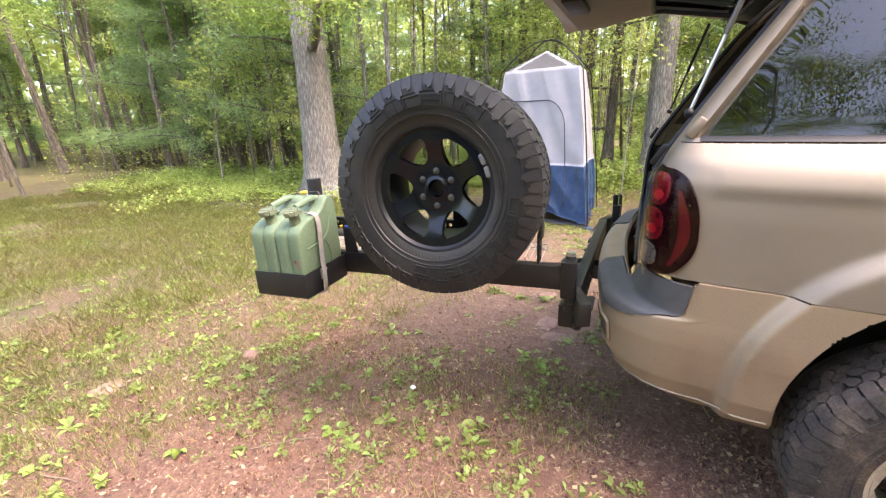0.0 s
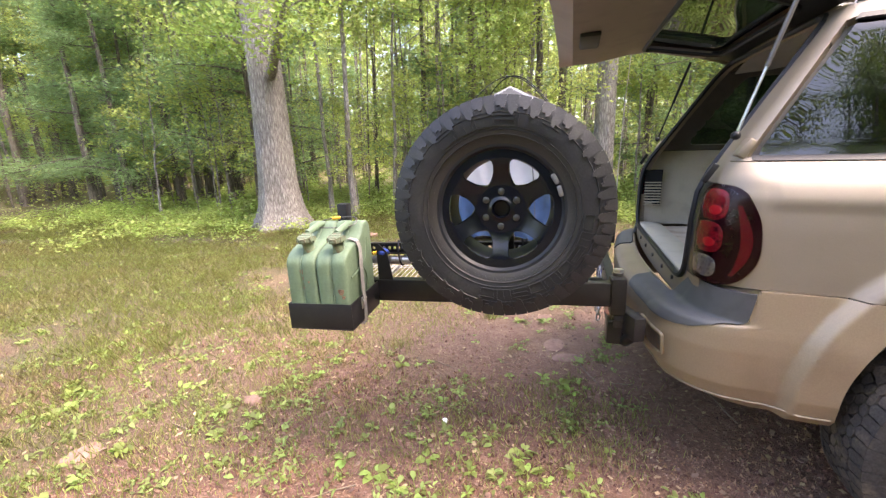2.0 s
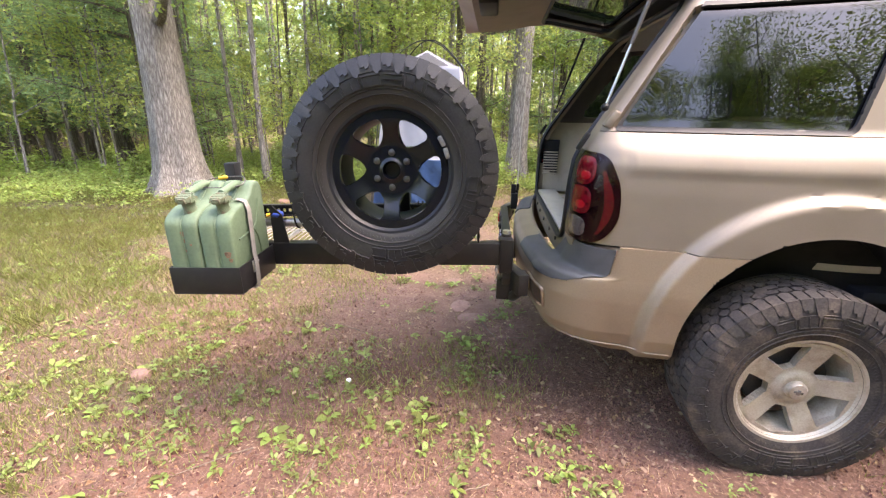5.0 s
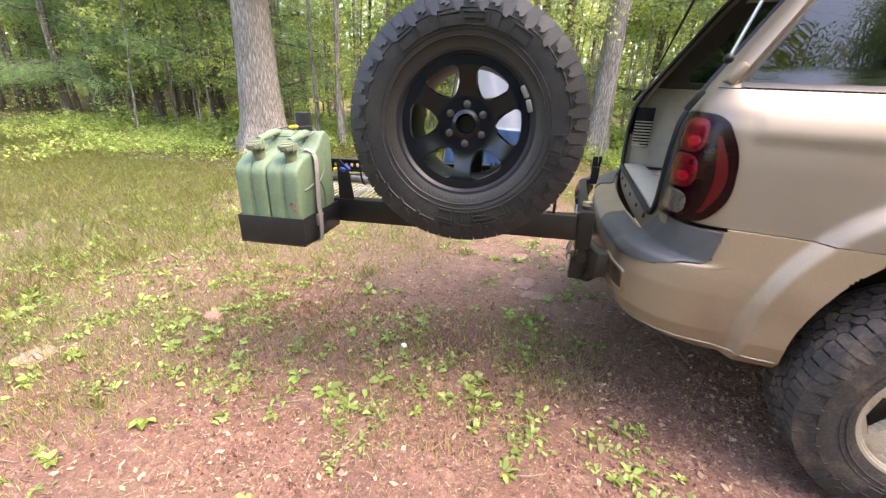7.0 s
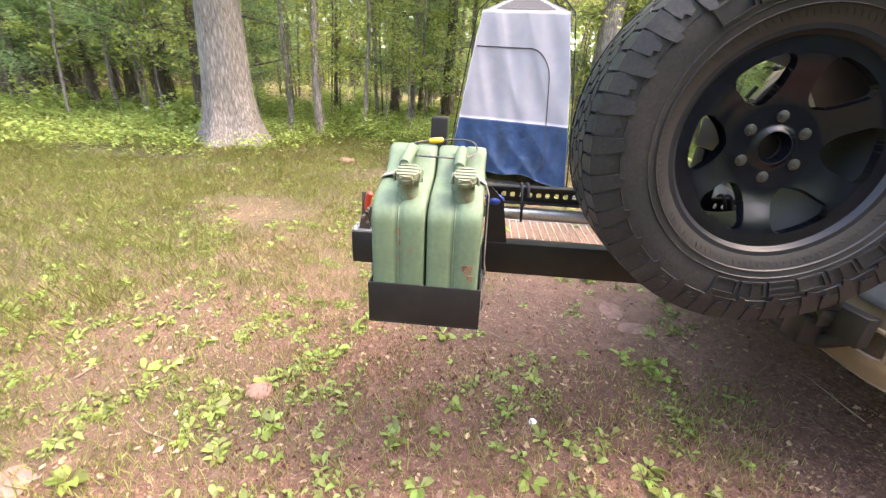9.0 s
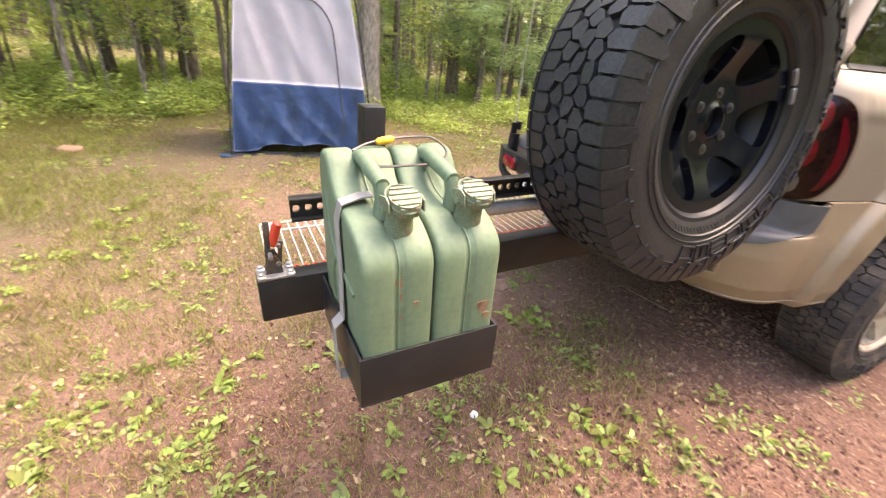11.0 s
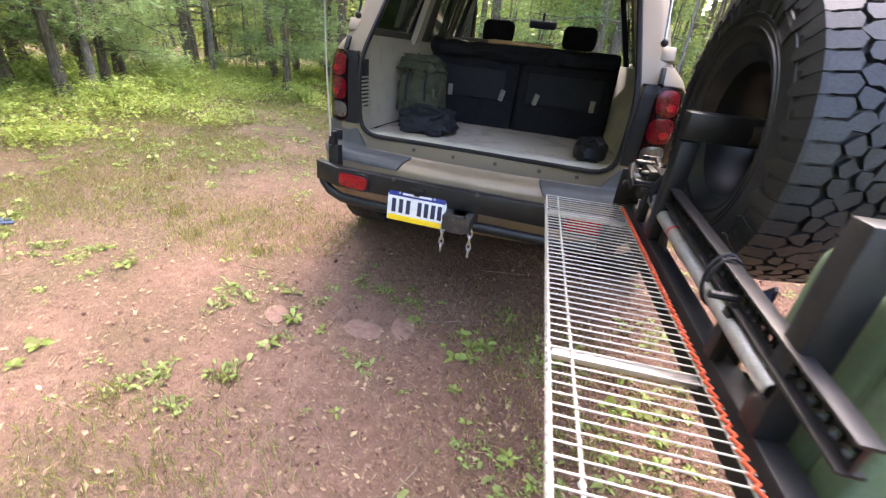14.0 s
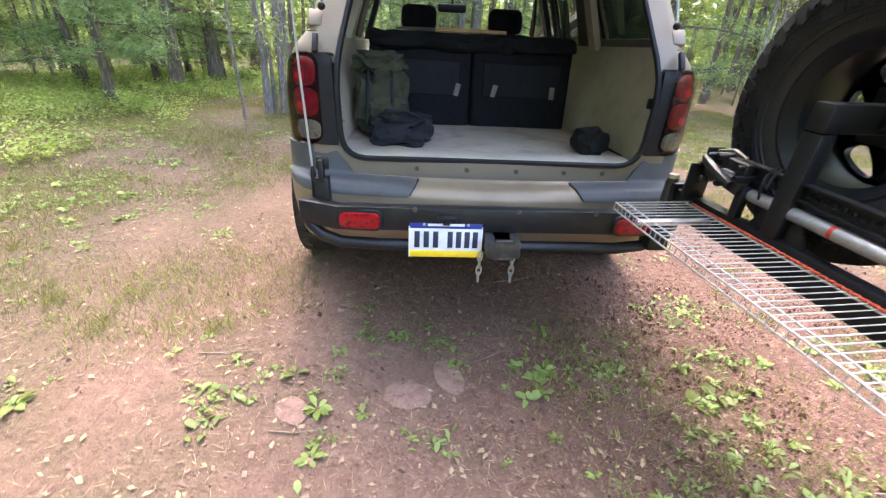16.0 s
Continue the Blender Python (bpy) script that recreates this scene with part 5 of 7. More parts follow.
    bm = bmesh.new()
    tube(bm, [(-.10, .775, .80), (-.10, .79, 1.2), (-.085, .80, 1.7), (-.05, .81, 2.3)], [.0045, .004, .003, .002], 6)
    part("whip_aerial", bm, M["whitewire"], a, "thin white whip aerial")
    # chains
    for y in (.085, -.055):
        bm = bmesh.new()
        for k in range(4):
            z = .505 - k * .034
            r = []
            for t in range(12):
                an = 2 * math.pi * t / 12
                dx, dz = .010 * math.cos(an), .024 * math.sin(an)
                r.append((-.235 + (dx if k % 2 else 0), y + (0 if k % 2 else dx), z + dz))
            tube(bm, r, .0042, 6, closed=True)
        part("safety_chain", bm, M["steel"], bar)
    # number plate, characters as plain bars
    pl = thing("number_plate", BAR @ pose(-.224, .232, .572, 0, 6, 0), "white number plate with blue top and yellow foot", "number plate")
    bm = bmesh.new()
    box(bm, (0, 0, 0), (.004, .305, .152), .0018)
    part("plate", bm, M["white"], pl)
    bm = bmesh.new()
    box(bm, (-.0025, 0, .062), (.002, .295, .026), .0005)
    part("blue_band", bm, M["plateblue"], pl)
    bm = bmesh.new()
    box(bm, (-.0025, 0, -.061), (.002, .295, .028), .0005)
    part("yellow_band", bm, M["plateyellow"], pl)
    for y in (.118, .080, .042, -.018, -.053, -.088, -.122):
        bm = bmesh.new()
        box(bm, (-.0032, y, .001), (.002, .022, .070), .0008)
        part("plate_mark", bm, M["plateink"], pl)
    bm = bmesh.new()
    box(bm, (-.004, 0, .064), (.002, .15, .010), .0005)
    part("band_mark", bm, M["white"], pl)
    bm = bmesh.new()
    box(bm, (.0, .0, .095), (.05, .075, .022), .004)
    box(bm, (.0, .0, .080), (.035, .03, .03), .004)
    part("plate_lamp", bm, M["blackplastic"], pl)
    for y in (-.09, .09):
        bm = bmesh.new()
        tube(bm, [(0, y, .066), (-.008, y, .066)], .006, 6)
        part("plate_screw", bm, M["steel"], pl)


def build_carrier():
    c = thing("swing_out_carrier", CARRIER, "black steel swing-out carrier arm with can tray", "tyre carrier")
    bm = bmesh.new()
    box(bm, (.32, .0255, -.052), (1.46, .051, .104), .006)
    arm = part("arm", bm, M["blackpaint"], c)
    bm = bmesh.new()
    box(bm, (1.055, .03, -.06), (.062, .075, .16), .008)
    box(bm, (1.07, .04, -.17), (.06, .08, .06), .006)
    part("hinge_sleeve", bm, M["blackpaint"], c)
    # open tray
    X0, X1, Y0, Y1, Z0, Z1, T = -.275, .002, -.304, -.002, -.118, -.007, .005
    bm = bmesh.new()
    box(bm, ((X0 + X1) / 2, (Y0 + Y1) / 2, Z0 + T / 2), (X1 - X0, Y1 - Y0, T), .001)
    tray = part("tray", bm, M["blackpaint"], c, "open black steel tray")
    bm = bmesh.new()
    box(bm, ((X0 + X1) / 2, Y0 + T / 2, (Z0 + Z1) / 2 + T / 2), (X1 - X0, T, Z1 - Z0 - T), .001)
    part("tray_wall", bm, M["blackpaint"], tray)
    for x in (X0 + T / 2, X1 - T / 2):
        bm = bmesh.new()
        box(bm, (x, (Y0 + Y1) / 2 + T / 2, (Z0 + Z1) / 2 + T / 2), (T, Y1 - Y0 - T, Z1 - Z0 - T), .001)
        part("tray_wall", bm, M["blackpaint"], tray)
    # upright post and gussets
    bm = bmesh.new()
    box(bm, (-.148, .030, .178), (.046, .054, .356), .004, pose(0, 0, 0, 0, 1.4, 0))
    part("post", bm, M["blackpaint"], c)
    bm = bmesh.new()
    prism(bm, [(.005, 0.0), (.075, 0.0), (.055, .13), (.012, .175), (.005, .17)], lambda x, z: (x, .004, z), lambda x, z: (x, .010, z))
    part("gusset", bm, M["blackpaint"], c)
    # wheel mount: upright tube, a stub through to the hub, hub plate
    bm = bmesh.new()
    box(bm, (.60, .028, .155), (.058, .052, .31), .005)
    up = part("wheel_mount", bm, M["blackpaint"], c)
    bm = bmesh.new()
    box(bm, (.60, -.067, .350), (.060, .244, .076), .005)
    part("stub_tube", bm, M["blackpaint"], up)
    bm = bmesh.new()
    box(bm, (.60, -.188, .350), (.15, .008, .15), .003)
    part("hub_plate", bm, M["blackpaint"], up)
    for q in (-1, 1):
        bm = bmesh.new()
        prism(bm, [(.60 + q * .031, 0), (.60 + q * .10, 0), (.60 + q * .031, .12)], lambda x, z: (x, .015, z), lambda x, z: (x, .023, z))
        bmesh.ops.recalc_face_normals(bm, faces=bm.faces)
        part("mount_gusset", bm, M["blackpaint"], up)
    # latch plate with holes near the hinge
    bm = bmesh.new()
    box(bm, (.93, .06, .06), (.008, .09, .14), .002)
    for z in (.02, .06, .10):
        tube(bm, [(.924, .05, z), (.938, .05, z)], .009, 8)
    part("latch_plate", bm, M["blackpaint"], c)
    # brackets holding the jack
    for x in (.02, .74):
        bm = bmesh.new()
        box(bm, (x, .045, .055), (.03, .03, .11), .004)
        tube(bm, [(x, .02, .135), (x, .10, .135)], .008, 8)
        part("jack_bracket", bm, M["blackpaint"], c)
    # red toggle clamp on the arm's end
    t = thing("toggle_clamp", CARRIER @ pose(-.365, .028, 0), "steel toggle clamp with red rubber grip", "clamp")
    bm = bmesh.new()
    box(bm, (-.004, -.002, .003), (.078, .050, .006), .0015)
    base = part("clamp_base", bm, M["dullsteel"], t)
    for x, y in ((-.034, .016), (.026, .016), (-.034, -.019), (.026, -.019)):
        bm = bmesh.new()
        tube(bm, [(x, y, .005), (x, y, .009), (x, y, .0105)], [.0095, .0095, .007], 12)
        tube(bm, [(x, y, .009), (x, y, .015), (x, y, .0165)], [.0065, .0065, .0045], 6)
        part("bolt", bm, M["steel"], base, "shiny zinc bolt head")
    for y, h in ((.011, .056), (-.007, .048)):
        bm = bmesh.new()
        prism(bm, [(-.024, .006), (.012, .006), (.010, h * .6), (.000, h), (-.014, h), (-.020, h * .6)], lambda x, z: (x, y - .002, z), lambda x, z: (x, y + .002, z))
        bmesh.ops.recalc_face_normals(bm, faces=bm.faces)
        part("side_plate", bm, M["darksteel"], t)
    bm = bmesh.new()
    box(bm, (-.012, .014, .078), (.013, .005, .085), .002, pose(0, 0, 0, 0, 3, 0))
    part("lever", bm, M["darksteel"], t, "flat dark steel lever")
    bm = bmesh.new()
    box(bm, (.010, -.002, .052), (.010, .006, .056), .002, pose(0, 0, 0, 0, 8, 0))
    part("link", bm, M["darksteel"], t)
    for x, z in ((-.010, .046), (.004, .030), (.008, .072)):
        bm = bmesh.new()
        tube(bm, [(x, -.014, z), (x, .020, z)], .0048, 8)
        part("pivot", bm, M["dullsteel"], t)
    bm = bmesh.new()
    tube(bm, [(.000, .006, .066), (.002, .005, .086), (.008, .003, .108), (.013, .001, .119), (.015, .0, .122)], [.0075, .0095, .0105, .0095, .005], 10)
    part("grip", bm, M["redgrip"], t, "worn red rubber grip")


def build_spare():
    s = thing("spare_wheel", pose(-.545, 1.475, 1.166, -2.5, 0, 0), "spare all-terrain tyre on black six-spoke wheel", "spare wheel")
    make_wheel(s, Matrix(), "six", M["rubber"])


def can_profile():
    raw = [(0, 0), (.287, 0), (.287, .368), (.264, .398), (.220, .398), (.184, .354), (.154, .336), (.060, .320), (.0, .284)]
    return round_poly(raw, .035, 6)


def build_can(m, label, rusty):
    """Steel fuel can standing on the xy plane: thin along x, the spout towards -y."""
    can = thing("jerry_can", m, label, "jerry can", "fuel cans in the tray")
    W = .127
    prof = [Vector(p) for p in can_profile()]
    n = len(prof)
    nrm = []
    for i in range(n):
        d = (prof[(i + 1) % n] - prof[i - 1]).normalized()
        nrm.append(Vector((-d.y, d.x)))
    xs = [-.5, -.485, -.45, -.38, -.28, -.12, -.085, -.04, .04, .085, .12, .28, .38, .45, .485, .5]
    ins = [.013, .005, .0015, .0003, 0, 0, .002, .0055, .0055, .002, 0, 0, .0003, .0015, .005, .013]
    bm = bmesh.new()
    rows = []
    for x, k in zip(xs, ins):
        rows.append([bm.verts.new((x * W, (p + q * k).x, (p + q * k).y)) for p, q in zip(prof, nrm)])
    for a, b in zip(rows, rows[1:]):
        for i in range(n):
            bm.faces.new((a[i], a[(i + 1) % n], b[(i + 1) % n], b[i]))
    bm.faces.new(rows[0])
    bm.faces.new(rows[-1][::-1])
    bmesh.ops.recalc_face_normals(bm, faces=bm.faces)
    body = part("can_body", bm, M["green"], can, angle=60)
    for y, z, s, x in (((-.0012, .150, .017, .036), (-.0012, .128, .010, .044)) if rusty == 2 else ((.0046, .232, .014, .004), (.0046, .205, .010, .007), (.0046, .165, .007, .003), (-.0012, .19, .006, .030))):
        bm = bmesh.new()
        vs = [bm.verts.new((x + s * .7 * (1 + .3 * math.sin(3 * a)) * math.cos(a), y, z + s * (1 + .3 * math.cos(2 * a)) * math.sin(a))) for a in np.linspace(0, 2 * math.pi, 13)[:-1]]
        us = [bm.verts.new((v.co.x, .004, v.co.z)) for v in vs]
        bm.faces.new(vs)
        for i in range(12):
            bm.faces.new((vs[i], us[i], us[(i + 1) % 12], vs[(i + 1) % 12]))
        part("rust_spot", bm, M["rust"], body, "brown rust spot")
    # raised weld down the middle of the channel
    bm = bmesh.new()
    weld = [(0, (p + q * .0052).x, (p + q * .0052).y) for p, q in zip(prof, nrm)]
    tube(bm, weld, .0022, 6, closed=True)
    part("weld_seam", bm, M["green"], body)
    # pressed ribs on both flanks
    for q in (-1, 1):
        bm = bmesh.new()
        x = q * (W / 2 - .0005)
        for pts in ([(.045, .198), (.10, .204), (.168, .214)], [(.168, .214), (.198, .236), (.216, .268), (.232, .325)], [(.168, .214), (.192, .180), (.202, .13), (.200, .085)], [(.045, .062), (.10, .066), (.17, .074), (.200, .085)]):
            tube(bm, [(x, y, z) for y, z in pts], .0048, 8)
        part("pressed_rib", bm, M["green"], body)
    # handle: bar with a post, welded into the hump
    bm = bmesh.new()
    tube(bm, [(0, .225, .385), (0, .20, .392), (0, .10, .376), (0, .085, .374)], [.015, .015, .014, .012], 12)
    tube(bm, [(0, .095, .376), (0, .088, .35), (0, .086, .318)], [.014, .013, .018], 10)
    part("carry_handle", bm, M["green"], can)
    # neck, lever cap, clasp
    def up(b):
        for v in b.verts:
            v.co = Vector((v.co.x * .90 + .018, v.co.y + .010, v.co.z + .032))
    bm = bmesh.new()
    tube(bm, [(0, .052, .262), (0, .044, .290), (0, .038, .318)], [.032, .025, .025], 16)
    up(bm)
    part("neck", bm, M["capgreen"], can)
    bm = bmesh.new()
    tl = pose(0, 0, 0, 18, 0, 0)
    rim = [(.029 * math.cos(a), .024 + .026 * math.sin(a)) for a in np.linspace(0, 2 * math.pi, 29)[:-1]]
    prism(bm, rim, lambda x, y: (x, y, .322 + (y - .024) * .33), lambda x, y: (x, y - .004, .340 + (y - .024) * .33))
    box(bm, (0, .004, .322), (.036, .014, .020), .004, tl)
    up(bm)
    cap = part("lever_cap", bm, M["capgreen"], can, "worn lever cap with chipped paint")
    for k in range(4):
        bm = bmesh.new()
        box(bm, (0, .003 + k * .0125, .3340 + k * .0041), ((.040, .052, .054, .042)[k], .005, .006), .0012, tl)
        up(bm)
        part("cap_rib", bm, M["capgreen"], cap)
    bm = bmesh.new()
    for q in (-1, 1):
        prism(bm, [(.010, .316), (.060, .322), (.055, .334), (.025, .340), (.012, .334)], lambda y, z: (q * .031, y, z), lambda y, z: (q * .034, y, z))
        tube(bm, [(q * .028, .035, .318), (q * .037, .035, .318)], .006, 8)
    tube(bm, [(.030 * math.cos(a), .030 + .034 * math.sin(a), .333 + .012 * math.sin(a)) for a in np.linspace(0, 2 * math.pi, 25)[:-1]], .0022, 6, closed=True)
    up(bm)
    part("clasp", bm, M["capgreen"], can)
    return can


def build_cans():
    build_can(pose(-1.330, 1.334, .690, 0, -1.4, 0), "dull green steel fuel can in the tray, worn cap", True)
    build_can(pose(-1.199, 1.334, .693, 0, -1.4, 0), "dull green steel fuel can beside the wheel, rust spots", 2)
    s = thing("tie_down_strap", pose(0, 1.440, .003), "grey webbing strap round the fuel cans", "strap")
    left = [(-1.385, .664), (-1.424, .666), (-1.4265, .70), (-1.4275, .783), (-1.4095, .80), (-1.4065, .90), (-1.4070, .992), (-1.399, 1.020), (-1.365, 1.030), (-1.342, 1.031)]
    right = [(-1.178, 1.032), (-1.155, 1.029), (-1.142, 1.022), (-1.1305, .992), (-1.1295, .90), (-1.1285, .81), (-1.1245, .79), (-1.1225, .70), (-1.1265, .672), (-1.16, .668)]
    for pts in (left, right):
        bm = bmesh.new()
        pr = None
        for (x, z), (x2, z2) in zip(pts, pts[1:] + [(2 * pts[-1][0] - pts[-2][0], 2 * pts[-1][1] - pts[-2][1])]):
            p, q = Vector((x + .008 - (z - .70) * .025, (z - .70) * .075, z)), Vector((x2 + .008 - (z2 - .70) * .025, (z2 - .70) * .075, z2))
            d = (q - p).normalized()
            nn = Vector((d.z, 0, -d.x)) * .0012
            ring = [bm.verts.new(v) for v in (p - nn + Vector((0, -.0145, 0)), p + nn + Vector((0, -.0145, 0)), p + nn + Vector((0, .0145, 0)), p - nn + Vector((0, .0145, 0)))]
            if pr:
                for i in range(4):
                    bm.faces.new((pr[i], pr[(i + 1) % 4], ring[(i + 1) % 4], ring[i]))
            pr = ring
        part("webbing", bm, M["strap"], s)
    for x, q in ((-1.334, 1), (-1.190, -1)):
        bm = bmesh.new()
        tube(bm, [(x - q * .006, .012, 1.030), (x, .024, 1.034), (x + q * .004, .004, 1.036), (x + q * .010, -.018, 1.034)], .0026, 6)
        part("strap_hook", bm, M["dullsteel"], s, "small bent wire hook")
    bm = bmesh.new()
    box(bm, (-1.128, .008, .76), (.012, .040, .050), .003)
    tube(bm, [(-1.121, -.012, .775), (-1.121, .028, .775)], .004, 8)
    part("cam_buckle", bm, M["steel"], s, "small metal cam buckle")
    c = thing("cable_lock", pose(0, 0, -.010), "looped steel cable with yellow tag over the cans", "cable")
    bm = bmesh.new()
    knots = [Vector(p) for p in ((-1.352, 1.555, 1.098), (-1.31, 1.575, 1.108), (-1.25, 1.58, 1.115), (-1.19, 1.565, 1.118), (-1.17, 1.53, 1.10), (-1.20, 1.50, 1.085), (-1.26, 1.495, 1.083), (-1.33, 1.503, 1.082), (-1.35, 1.525, 1.09))]
    run = []
    for i in range(len(knots) - 1):
        p0, p1, p2, p3 = knots[max(i - 1, 0)], knots[i], knots[i + 1], knots[min(i + 2, len(knots) - 1)]
        for t in (0, .2, .4, .6, .8):
            run.append(.5 * (2 * p1 + (p2 - p0) * t + (2 * p0 - 5 * p1 + 4 * p2 - p3) * t * t + (3 * p1 - p0 - 3 * p2 + p3) * t ** 3))
    tube(bm, run + [knots[-1]], .0024, 6)
    part("cable", bm, M["darksteel"], c)
    bm = bmesh.new()
    tube(bm, [(-1.300, 1.574, 1.108), (-1.295, 1.575, 1.109), (-1.268, 1.579, 1.113), (-1.263, 1.58, 1.114)], [.004, .0075, .0075, .004], 10)
    part("tag", bm, M["yellow"], c)
    b = thing("bungee_cord", Matrix(), "blue bungee end with yellow hook behind the cans", "bungee cord")
    bm = bmesh.new()
    bmesh.ops.create_icosphere(bm, subdivisions=2, radius=.024, matrix=pose(-1.105, 1.655, .93) @ Matrix.Diagonal((1.3, 1, .8, 1)))
    part("blue_end", bm, M["bluecloth"], b)
    bm = bmesh.new()
    tube(bm, [(-1.12, 1.655, .93), (-1.15, 1.65, .925)], .008, 8)
    part("yellow_hook", bm, M["yellow"], b)
    bm = bmesh.new()
    tube(bm, [(-1.11, 1.65, .925), (-1.10, 1.66, .86), (-1.09, 1.67, .80)], .004, 6)
    part("cord", bm, M["blackcloth"], b)


def build_jack():
    j = thing("farm_jack", CARRIER @ Matrix.Translation((-.32, -.004, .005)) @ pose(0, 0, 0, 0, -.8, -1.9) @ Matrix.Translation((.32, 0, 0)), "black perforated farm jack with bare steel handle", "jack")
    Y, Z0, Z1 = .060, .106, .158
    X0, X1 = -.322, .86
    cz = (Z0 + Z1) / 2
    def web(u, v):
        m = (u - X0) % .026 - .013
        return np.maximum(np.maximum(np.abs(v - cz) - .021, np.maximum(X0 - u, u - X1)), .0078 - np.hypot(m, v - cz))
    sheet("bar_web", lambda u, v: (u, Y + 0 * u, v), grid(X0, X1, .0033), grid(cz - .022, cz + .022, .0037), web, M["blackpaint"], j, 0.007, flip=False)
    bm = bmesh.new()
    for z in (Z0 + .003, Z1 - .003):
        box(bm, ((X0 + X1) / 2, Y, z), (X1 - X0, .030, .006), .001)
    part("bar_flange", bm, M["blackpaint"], j)
    bm = bmesh.new()
    tube(bm, [(-.165, .058, .078), (.78, .066, .064)], .0195, 16, caps=False)
    tube(bm, [(-.165, .058, .078), (.78, .066, .064)], .0165, 16, caps=False)
    part("handle_tube", bm, M["pipe"], j, "bare galvanised handle tube")
    bm = bmesh.new()
    tube(bm, [(.435, .0631, .0691), (.447, .0632, .0689)], .0199, 16)
    part("red_ring", bm, M["redgrip"], j, "thin red ring")
    bm = bmesh.new()
    box(bm, (.80, .075, .118), (.11, .05, .075), .008)
    box(bm, (.87, .070, .135), (.07, .044, .055), .010, pose(0, 0, 0, 0, 12, 8))
    box(bm, (.775, .098, .085), (.09, .040, .046), .008, pose(0, 0, 0, 0, -8, 0))
    box(bm, (.86, .110, .092), (.05, .026, .050), .006, pose(0, 0, 0, 0, 20, 15))
    gear = part("lifting_gear", bm, M["grease"], j, "greasy black lifting mechanism")
    for x, z, r, y0, y1 in ((.76, .142, .010, .03, .12), (.81, .075, .012, .04, .135), (.845, .155, .010, .03, .125), (.90, .146, .009, .04, .12), (.87, .070, .012, .05, .145), (.915, .112, .008, .04, .13), (.74, .108, .009, .05, .13)):
        bm = bmesh.new()
        tube(bm, [(x, y0, z), (x, y0 + .008, z), (x, y1 - .008, z), (x, y1, z)], [r * .7, r, r, r * .7], 8)
        part("pin", bm, M["grease"], gear)
    bm = bmesh.new()
    tube(bm, [(.76, .125, .085), (.83, .132, .108), (.90, .122, .128), (.935, .10, .130)], [.014, .017, .014, .010], 8)
    part("reversing_lever", bm, M["grease"], gear)
    bm = bmesh.new()
    tube(bm, [(.80, .055, .152), (.86, .058, .166), (.925, .06, .150)], [.011, .013, .010], 8)
    part("latch_lever", bm, M["grease"], gear)
    for x0 in (.765, .84):
        bm = bmesh.new()
        tube(bm, [(x0 + .0011 * k, .122 + .009 * math.cos(k * .9), .118 + .009 * math.sin(k * .9)) for k in range(44)], .0022, 5)
        part("spring", bm, M["dullsteel"], gear)
    bm = bmesh.new()
    box(bm, (.945, .06, .125), (.010, .06, .075), .003)
    part("foot_plate", bm, M["grease"], j)
    for x in (.10, .66):
        bm = bmesh.new()
        tube(bm, [(x + .003 * k, .060 + .030 * math.cos(k), .108 + .058 * math.sin(k)) for k in np.linspace(0, 9, 28)], .0042, 6)
        part("rubber_tie", bm, M["blackcloth"], j)


def build_shelf():
    s = thing("wire_shelf", CARRIER, "white coated wire shelf lashed along the arm", "wire shelf")
    X0, X1, Y0, Y1, Z = -.378, .930, .060, .360, -.020
    for y, z in ((Y1, Z), (Y1, Z - .026), (Y1 - .045, Z - .004), (Y0 + .012, Z - .004)):
        bm = bmesh.new()
        tube(bm, [(X0, y, z), (X1, y, z)], .0029, 6)
        part("long_rod", bm, M["whitewire"], s)
    wire = None
    n = 53
    for k in range(n):
        x = X0 + (X1 - X0) * k / (n - 1)
        if wire is None:
            bm = bmesh.new()
            tube(bm, [(0, Y0, Z), (0, Y1 - .004, Z), (0, Y1, Z - .004), (0, Y1, Z - .026)], .0018, 5)
            wire = part("cross_wire", bm, M["whitewire"], s)
            me = wire.data
            wire.location = (x, 0, 0)
        else:
            o = new("cross_wire", me)
            o.parent = s
            o.location = (x, 0, 0)
    for x in (-.02, .80):
        bm = bmesh.new()
        box(bm, (x, (Y0 + Y1) / 2, Z - .022), (.022, Y1 - Y0 - .02, .016), .003)
        part("support_strip", bm, M["steel"], s)
    c = thing("orange_lashing", CARRIER, "orange cord lacing the shelf to the arm", "cord")
    bm = bmesh.new()
    pts = []
    k = 0
    for x in np.arange(-.34, .90, .0105):
        k += 1
        pts.append((x, .070 + (.006 if k % 2 else -.005), Z + (.006 if k % 2 else .003)))
    tube(bm, pts, .0038, 6)
    part("lacing", bm, M["orange"], c)


